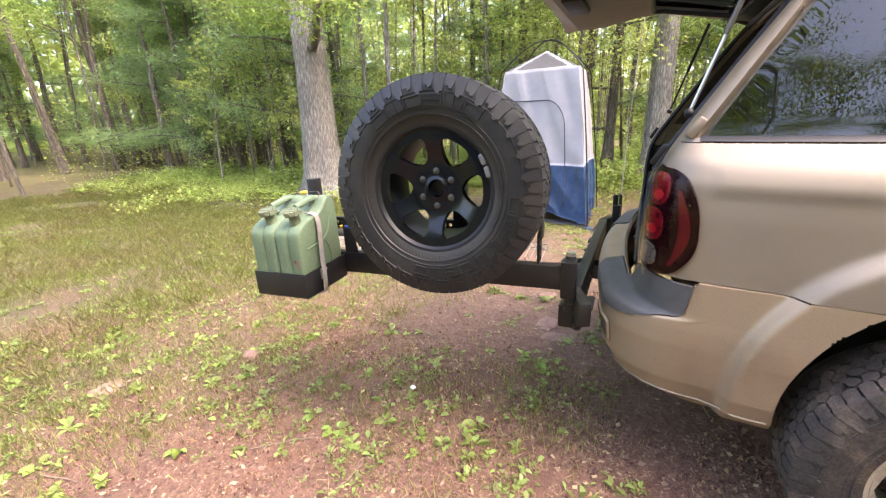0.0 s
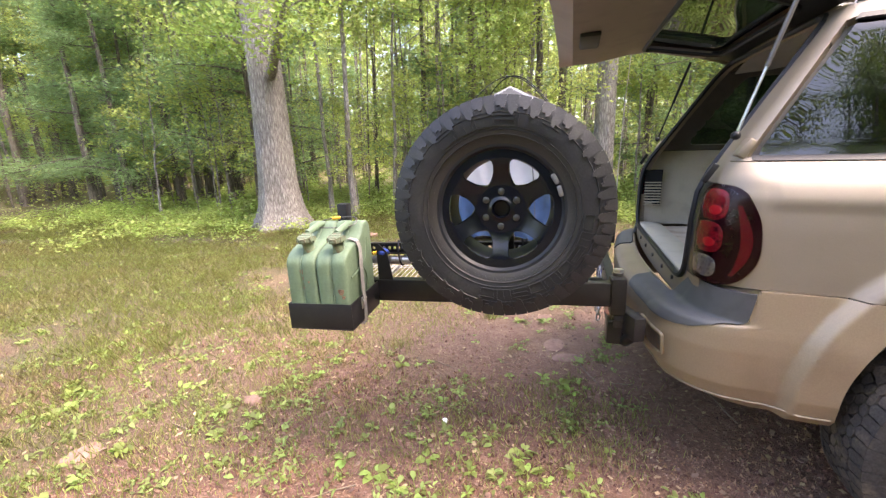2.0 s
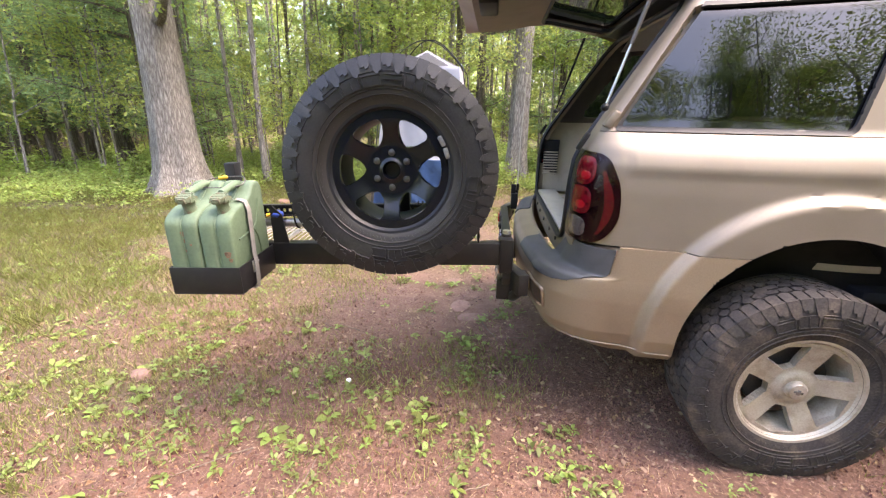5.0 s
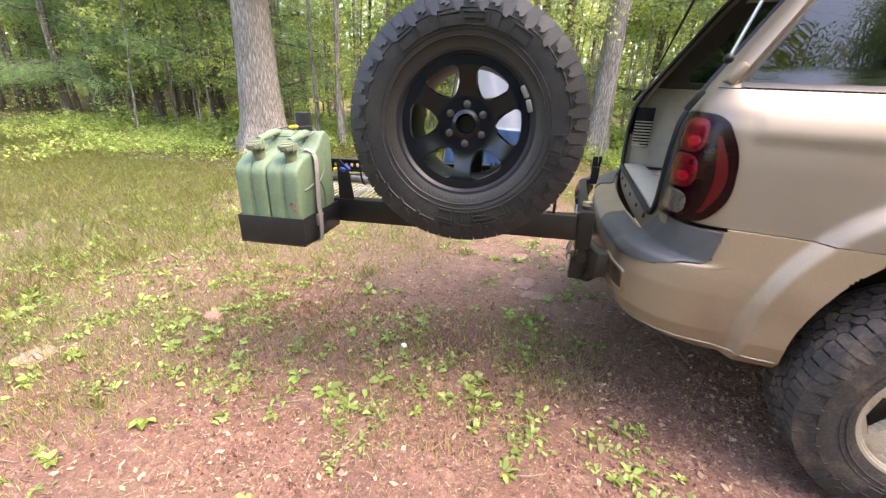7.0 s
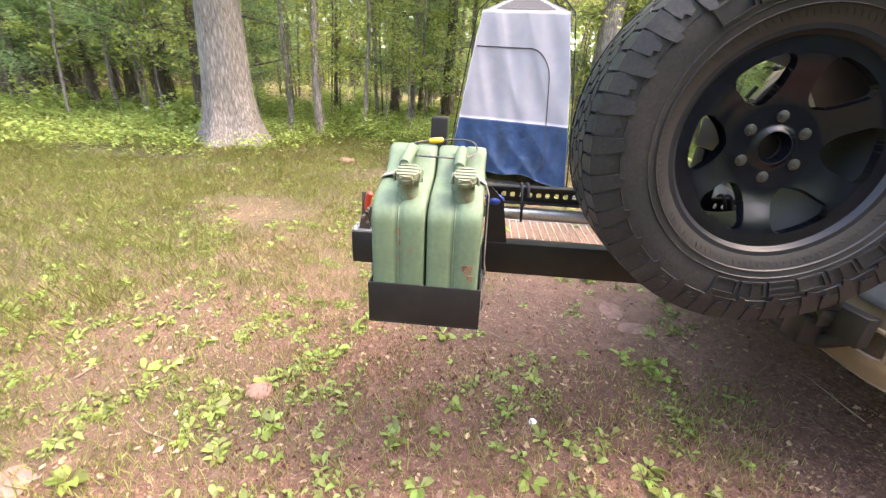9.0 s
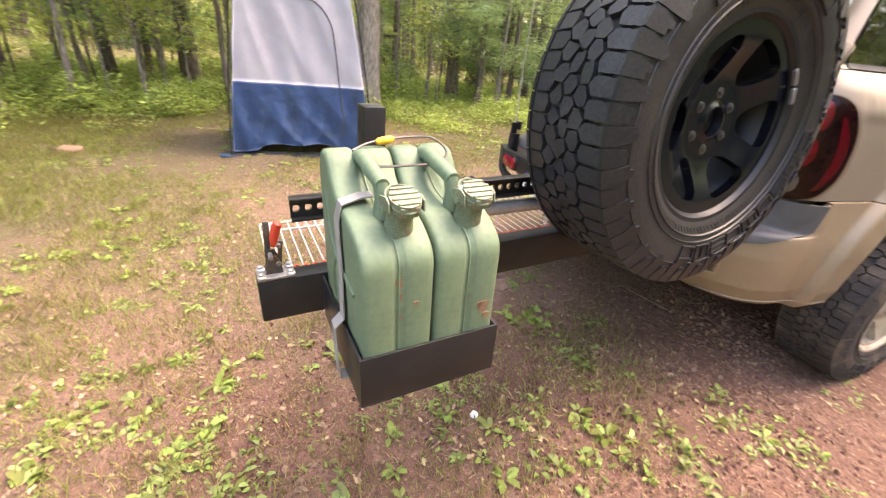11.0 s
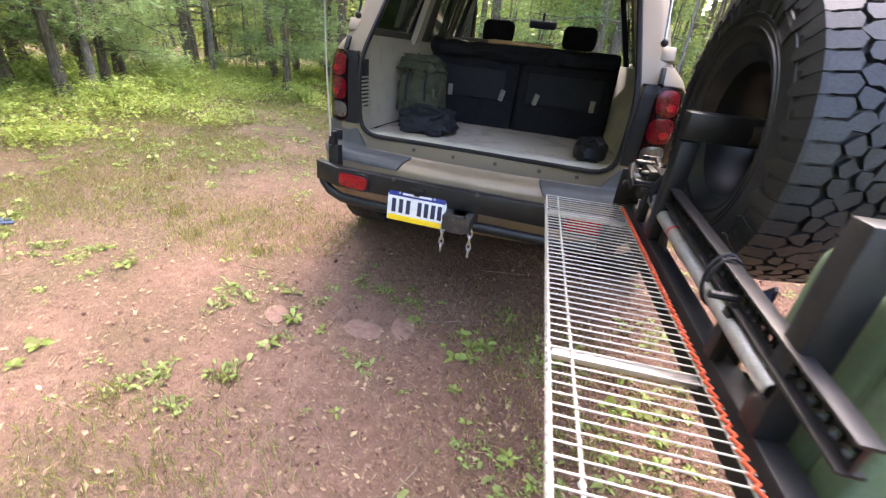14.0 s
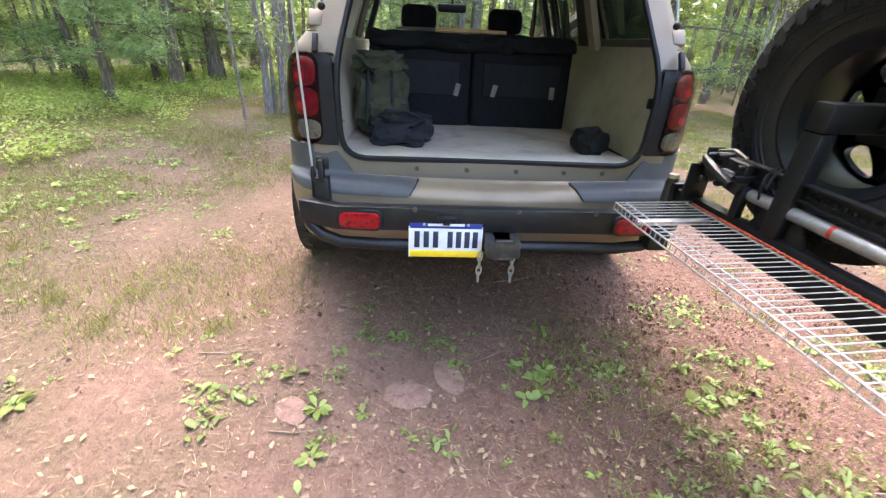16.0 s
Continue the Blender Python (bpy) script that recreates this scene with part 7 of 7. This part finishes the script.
def build_far_woods():
    """The woods further off, as one mass of leaves and stems out to sixty metres."""
    r = np.random.default_rng(21)
    n = 5400
    a = r.uniform(0, 2 * math.pi, n)
    d = r.uniform(26, 62, n)
    x, y = d * np.cos(a), 2 + d * np.sin(a)
    C = np.stack([x, y, 16 * r.uniform(0, 1, n) ** 1.55 + .3], 1)[~((x < -10) & (np.abs(y + 5) < 18) & (r.uniform(0, 1, n) < .94))]
    me = leaf_cloud("far_woods_leaves", C, 46, (1.3, 1.3, .8), .36, 22)
    tagged(mesh_object("far_woods_leaves", me, M["leafb"], smooth=False), "distant spring woods, leafy mass", "woods", kind="stuff")
    n = 800
    a, d = r.uniform(0, 2 * math.pi, n), r.uniform(9.5, 30, n)
    x, y = d * np.cos(a) - .5, 2 + d * np.sin(a)
    ok = np.array([free(u, v) for u, v in zip(x, y)]) & ((y > -6) | (r.uniform(0, 1, n) < .3))
    C = np.stack([x, y, .15 + 2.6 * r.uniform(0, 1, n) ** 2], 1)[ok]
    me = leaf_cloud("undergrowth_leaves", C, 85, (.5, .5, .3), .048, 29)
    tagged(mesh_object("undergrowth_leaves", me, M["leafb"], smooth=False), "thin bright undergrowth beneath the trees", "undergrowth", kind="stuff")
    n = 27000
    x, y = r.uniform(-13, 16, n), r.uniform(3, 19, n)
    edge = np.interp(x, [-13, -10, -7, -5.6, -4.3, -3.5, 1, 2.5, 4.5, 7, 9, 12], [7.5, 5.8, 4.9, 5.1, 6.5, 7.7, 7.4, 6.9, 6.5, 6.4, 4.5, 3])
    clump = patchy(x, y, .9, 7.0) * .9 + patchy(x, y, 2.6, 2.0) * .6
    ok = (clump + smoothstep(-.3, 2.2, y - edge) * .75 + r.normal(0, .12, n) > .24 + .20 * smoothstep(4.6, 6.4, x) + .14 * smoothstep(-5.2, -6.4, x)) & (y > edge - .5) & (y < edge + 9)
    ok &= (np.hypot(x + 5.05, y - 6.85) > .6)
    C = np.stack([x, y, ground_z(x, y) + .03 + .20 * r.uniform(0, 1, n) ** 2], 1)[ok]
    me = leaf_cloud("low_plants", C, 24, (.13, .13, .05), .030, 33, .35, .5)
    tagged(mesh_object("low_plants", me, M["groundleaf"], smooth=False), "bright low plants carpeting the edge of the woods", "undergrowth", kind="stuff")
    bm = bmesh.new()
    for k in range(1000):
        h = r.uniform(6, 13)
        rr = r.uniform(.03, .12) if k % 2 else r.uniform(.012, .045)
        b = r.normal(0, .5, 2)
        aa, dd = r.uniform(0, 2 * math.pi), (r.uniform(15, 58) if k % 2 else r.uniform(9, 30))
        px, py = dd * math.cos(aa), 2 + dd * math.sin(aa)
        if not free(px, py):
            continue
        tube(bm, [(px, py, -.4), (px + b[0] * .4, py + b[1] * .4, h * .5), (px + b[0], py + b[1], h)], [rr, rr * .75, rr * .3], 5, caps=False)
    ob = part("far_woods_stems", bm, M["bark2"], None)
    tagged(ob, "distant grey tree stems", "woods", kind="stuff")


def lanceolate(P, F, U, R, L, W):
    """Leaf of six corners from its foot P: along F, lifted by U, wide along R."""
    k = len(P)
    pts = np.stack([P, P + F * L * .35 + U * L * .22 - R * W, P + F * L * .75 + U * L * .26 - R * W * .75, P + F * L + U * L * .16, P + F * L * .75 + U * L * .26 + R * W * .75, P + F * L * .35 + U * L * .22 + R * W], 1)
    return pts


def polys_object(name, pts, mat, label, category, parent=None):
    n, k, _ = pts.shape
    me = bpy.data.meshes.new(name)
    me.vertices.add(n * k)
    me.vertices.foreach_set("co", pts.astype(np.float32).ravel())
    me.loops.add(n * k)
    me.loops.foreach_set("vertex_index", np.arange(n * k, dtype=np.int32))
    me.polygons.add(n)
    me.polygons.foreach_set("loop_start", np.arange(0, n * k, k, dtype=np.int32))
    me.update(calc_edges=True)
    return tagged(mesh_object(name, me, mat, smooth=False), label, category, kind="stuff")


def dirt_amount(x, y):
    """How bare the earth is: 1 round the back of the car, 0 out on the grass."""
    d = np.hypot((x - .9) * .50, (y - 1.5) * .76)
    return np.clip(1.22 - d * .37, 0, 1)


def build_ground_cover():
    r = np.random.default_rng(31)
    # broad-leaved weeds in rosettes
    n = 34000
    x, y = r.uniform(-10, 8, n), r.uniform(-5.5, 9.5, n)
    k = patchy(x, y, .8, 1.0) * .45 + patchy(x, y, 2.9, 5.0) * .75
    keep = (k + r.normal(0, .10, n) > .08 + .13 * dirt_amount(x, y) - .14 * smoothstep(.3, -.9, x) * smoothstep(3.0, 2.0, y) + .10 * smoothstep(-3.2, -2.0, x) * smoothstep(2.2, 2.9, y) * smoothstep(5.6, 4.6, y)) & ~((np.abs(y - 2.3) < .9) & (x > .4))
    x, y = x[keep], y[keep]
    m = len(x)
    per = 13
    X, Y = np.repeat(x, per), np.repeat(y, per)
    sz = np.repeat(.45 + .85 * r.uniform(0, 1, m) ** 2, per)
    X, Y = X + r.normal(0, .024, m * per) * sz, Y + r.normal(0, .024, m * per) * sz
    a = r.uniform(0, 2 * math.pi, m * per)
    F = np.stack([np.cos(a), np.sin(a), np.zeros_like(a)], 1)
    R = np.stack([-np.sin(a), np.cos(a), r.normal(0, .25, m * per)], 1)
    U = np.tile([0, 0, 1.0], (m * per, 1)) * r.uniform(.3, 2.6, (m * per, 1))
    P = np.stack([X, Y, ground_z(X, Y) + .002], 1)
    L = (r.uniform(.014, .043, m * per) * sz)[:, None]
    polys_object("weeds", lanceolate(P, F, U, R, L, L * r.uniform(.14, .28, (m * per, 1))), M["weed"], "low broad-leaved green weeds", "weeds")
    # larger rosettes of broad leaves
    n = 19000
    x, y = r.uniform(-8, 6, n), r.uniform(-4.5, 8.5, n)
    k = patchy(x, y, .7, 1.0) * .45 + patchy(x, y, 2.4, 5.0) * .55
    keep = (k + r.normal(0, .24, n) > .27 + .14 * dirt_amount(x, y) - .16 * smoothstep(.3, -.9, x) * smoothstep(3.0, 2.0, y) + .14 * smoothstep(-3.2, -2.0, x) * smoothstep(2.2, 2.9, y) * smoothstep(5.6, 4.6, y)) & ~((np.abs(y - 2.3) < .9) & (x > .3))
    x, y = x[keep], y[keep]
    m = len(x)
    per = 10
    sz = np.repeat(.5 + .75 * r.uniform(0, 1, m) ** 1.6, per)
    a = r.uniform(0, 2 * math.pi, m * per)
    X, Y = np.repeat(x, per) + np.cos(a) * .006 * sz, np.repeat(y, per) + np.sin(a) * .006 * sz
    F = np.stack([np.cos(a), np.sin(a), np.zeros_like(a)], 1)
    R = np.stack([-np.sin(a), np.cos(a), r.normal(0, .35, m * per)], 1)
    U = np.tile([0, 0, 1.0], (m * per, 1)) * r.uniform(.3, 1.9, (m * per, 1))
    P = np.stack([X, Y, ground_z(X, Y) + .003], 1)
    L = (r.uniform(.024, .062, m * per) * sz)[:, None]
    polys_object("broad_weeds", lanceolate(P, F, U, R, L, L * r.uniform(.18, .30, (m * per, 1))), M["weedb"], "fresh rosettes of broad-leaved plantain weeds", "weeds")
    # grass
    n = 980000
    x, y = r.uniform(-12, 9, n), r.uniform(-6, 10, n)
    k = np.interp(patchy(x[::6], y[::6], .8, 9.0).repeat(6)[:n], [-.5, .5], [0, 1])
    x = x[::6].repeat(6)[:n] + r.normal(0, .04, n)
    y = y[::6].repeat(6)[:n] + r.normal(0, .04, n)
    keep = (k - .46 * dirt_amount(x, y) + .12 * smoothstep(-.2, -1.4, x) * smoothstep(3.8, 2.6, y) + .10 * smoothstep(-1.4, -3.2, x) - .12 * smoothstep(-2.6, -1.2, x) * smoothstep(2.2, 3.0, y) + r.normal(0, .12, n) > .29) & ~((np.abs(y - 2.3) < .9) & (x > .4))
    x, y = x[keep], y[keep]
    tall = np.zeros(len(x))
    # tufts standing in the bare earth
    tx, ty = r.uniform(-4.5, 1.2, 90), r.uniform(-.4, 5.2, 90)
    ok = (patchy(tx, ty, 1.1, 4.0) > .02) & ~((np.abs(ty - 2.3) < .85) & (tx > .2))
    tx, ty = tx[ok].repeat(44), ty[ok].repeat(44)
    x = np.concatenate([x, tx + r.normal(0, .035, len(tx))])
    y = np.concatenate([y, ty + r.normal(0, .035, len(ty))])
    tall = np.concatenate([tall, r.uniform(.008, .034, len(tx))])
    m = len(x)
    a = r.uniform(0, 2 * math.pi, m)
    h = r.uniform(.012, .050, m) * (1 + .7 * smoothstep(-1.6, -3.5, x)) + tall
    lean = r.uniform(.2, .9, m) * h
    P = np.stack([x, y, ground_z(x, y)], 1)
    T = P + np.stack([np.cos(a) * lean, np.sin(a) * lean, h], 1)
    W = np.stack([-np.sin(a), np.cos(a), 0 * a], 1) * .0016
    Mi = (P + T) / 2 + np.stack([0 * a, 0 * a, h * .12], 1)
    polys_object("grass", np.stack([P - W, P + W, Mi + W * .8, T, Mi - W * .8], 1), M["grass"], "thin patchy grass", "grass")
    # dead leaves and bits
    n = 120000
    x, y = np.concatenate([r.uniform(-8, 8, n // 2), r.normal(-.6, 2.2, n - n // 2)]), np.concatenate([r.uniform(-1.2, 10, n // 2), r.normal(2.2, 1.7, n - n // 2)])
    keep = r.uniform(0, 1, n) < .35 + .65 * smoothstep(3.5, 7.5, y + .4 * x)
    x, y = x[keep], y[keep]
    m = len(x)
    a = r.uniform(0, 2 * math.pi, m)
    s = .0025 + .017 * r.uniform(0, 1, (m, 1)) ** 4
    F = np.stack([np.cos(a), np.sin(a), r.normal(0, .25, m)], 1)
    R = np.stack([-np.sin(a), np.cos(a), r.normal(0, .25, m)], 1)
    P = np.stack([x, y, ground_z(x, y) + .003 + .2 * s[:, 0]], 1)
    polys_object("dead_leaves", np.stack([P - F * s, P - R * s * r.uniform(.3, .8, (m, 1)) + F * s * .2, P + F * s, P + R * s * r.uniform(.3, .8, (m, 1)) - F * s * .2], 1), M["litter"], "dry brown leaves and chips", "leaves")
    # dry needles and straws, thin and pale
    n = 42000
    x, y = r.normal(-.8, 2.8, n), r.normal(2.4, 2.2, n)
    a = r.uniform(0, 2 * math.pi, n)
    s = (.006 + .030 * r.uniform(0, 1, n) ** 2)[:, None]
    F = np.stack([np.cos(a), np.sin(a), r.normal(0, .12, n)], 1)
    R = np.stack([-np.sin(a), np.cos(a), r.normal(0, .2, n)], 1) * .0011
    P = np.stack([x, y, ground_z(x, y) + .004 + .1 * s[:, 0]], 1)
    polys_object("dry_needles", np.stack([P - F * s, P - R, P + F * s, P + R], 1), M["straw"], "thin pale dry needles and straws", "needles")
    # crumbs of soil, loose four-faced grains
    n = 70000
    x, y = r.normal(-.5, 1.4, n), r.normal(1.5, 1.2, n)
    keep = (dirt_amount(x, y) > r.uniform(0, 1, n)) & (patchy(x, y, 1.6, 3.0) + r.normal(0, .2, n) > -.05) & (r.uniform(0, 1, n) > .8 * smoothstep(1.9, 2.6, y))
    x, y = x[keep], y[keep]
    m = len(x)
    s = .0020 + .0080 * r.uniform(0, 1, (m, 1)) ** 3
    c = np.stack([x, y, ground_z(x, y)], 1) + np.array([0, 0, 1]) * s * .5
    a = r.uniform(0, 2 * math.pi, m)
    tri = [c + np.stack([np.cos(a + k * 2.09), np.sin(a + k * 2.09), np.full(m, -.5)], 1) * s * r.uniform(.7, 1.4, (m, 1)) for k in range(3)]
    top = c + np.array([0, 0, 1.0]) * s + r.normal(0, .3, (m, 3)) * s
    F = np.stack([np.stack([tri[0], tri[1], top], 1), np.stack([tri[1], tri[2], top], 1), np.stack([tri[2], tri[0], top], 1)], 1).reshape(-1, 3, 3)
    k = r.uniform(0, 1, m) < .10
    k = np.repeat(k, 3)
    big = F[k] + (F[k] - F[k].mean(1, keepdims=True)) * .7
    F = np.concatenate([F[~k], big])
    polys_object("soil_crumbs", F, M["crumb"], "loose crumbs of reddish soil", "soil")
    # twigs
    bm = bmesh.new()
    for k in range(170):
        px, py, an, ln = r.uniform(-6, 6), r.uniform(0, 8), r.uniform(0, 6.28), r.uniform(.06, .32)
        pts = []
        for j in range(4):
            q = (px + math.cos(an) * ln * j / 3 + r.normal(0, .006), py + math.sin(an) * ln * j / 3 + r.normal(0, .006))
            pts.append((*q, float(ground_z(*q)) + .007))
        tube(bm, pts, [.0035, .003, .0025, .0015], 4)
    tagged(part("twigs", bm, M["twig"], None), "scattered dry twigs on the earth", "twigs", kind="stuff")
    # pebbles
    bm = bmesh.new()
    for k in range(500):
        px, py = r.uniform(-4, 4), r.uniform(-.6, 5)
        s = r.uniform(.004, .014)
        bmesh.ops.create_icosphere(bm, subdivisions=1, radius=s, matrix=pose(px, py, float(ground_z(px, py)) + s * .2, r.uniform(0, 90), r.uniform(0, 90), 0) @ Matrix.Diagonal((1.3, 1, .6, 1)))
    tagged(part("pebbles", bm, M["stone"], None), "small reddish pebbles", "pebbles", kind="stuff")
    # larger flat stones, each a thing
    for x, y, s, rz in ((-1.96, 1.70, (.055, .045, .03), 20), (-.16, 2.56, (.11, .06, .012), 10), (-.30, 3.20, (.075, .055, .008), 40), (-2.55, 1.2, (.09, .07, .012), 70), (-3.0, 6.1, (.12, .1, .05), 10), (-.25, 2.75, (.10, .07, .010), 80)):
        t = thing("stone", pose(x, y, float(ground_z(x, y)), 0, 0, rz), "flat reddish stone half sunk in the earth", "stone", "stones in the earth")
        bm = bmesh.new()
        blob(bm, (0, 0, 0), s, x * 3 + 5, .16, 3)
        part("stone_body", bm, M["stone"], t, "", True, 30)
    b = thing("bottle_cap", pose(-.848, 1.72, float(ground_z(-.848, 1.72)) + .004, 8, 5, 0), "small white bottle cap lying on the earth", "bottle cap")
    bm = bmesh.new()
    lathe(bm, [(0, .008), (.012, .008), (.0145, .005), (.015, -.004)], 20)
    bmesh.ops.rotate(bm, verts=bm.verts, matrix=Matrix.Rotation(math.pi / 2, 3, "X"))
    part("cap_shell", bm, M["white"], b)


def build_undergrowth():
    """Low bright shrubs along the edge of the woods."""
    r = np.random.default_rng(41)
    protos = []
    for k in range(4):
        t = thing("shrub", Matrix(), "low leafy shrub with fresh green leaves", "shrub", "shrubs along the wood's edge")
        bm = bmesh.new()
        tips = []
        for j in range(9):
            a = r.uniform(0, 6.28)
            p = limb_points(r, (r.normal(0, .06), r.normal(0, .06), 0), (math.cos(a) * .7, math.sin(a) * .7, 1), r.uniform(.3, .75), 4)
            tube(bm, p, [.006, .005, .004, .003, .002], 4, caps=False)
            tips += p[1:]
        part("stem", bm, M["bark2"], t)
        me = leaf_cloud("foliage", tips, 26, (.11, .11, .07), .042, 50 + k, .4, .5)
        mesh_object("foliage", me, M["groundleaf"] if k % 2 else M["leaf"], t, smooth=False)
        protos.append(t)
    used = set()
    n = 0
    spots = []
    while n < 110:
        a = r.uniform(0, 2 * math.pi)
        d = r.uniform(6.0, 19)
        x, y = -.5 + d * math.cos(a), 2 + d * math.sin(a)
        ok = (y > 7.4 + .12 * x and -11 < x < 6) or (x > 5.8 and 13 > y > 3.4 and (y > 4.5 or x > 7.5)) or (x > 8.5 and y < 1) or (-9.5 < x < -5.5 and 6.6 < y < 9) or y < -8.5
        if y < -5 and r.uniform() < .85:
            continue
        if not ok:
            continue
        n += 1
        k = int(r.integers(0, 4))
        s = r.uniform(.5, 1.25)
        m = pose(x, y, float(ground_z(x, y)) - .02, 0, 0, r.uniform(0, 360))
        if k not in used:
            used.add(k)
            protos[k].matrix_basis = m
        else:
            c = copy_thing(protos[k], m)
            c.scale = (s, s, s * r.uniform(.7, 1.0))


build_woods()
build_far_woods()
build_undergrowth()
build_ground_cover()
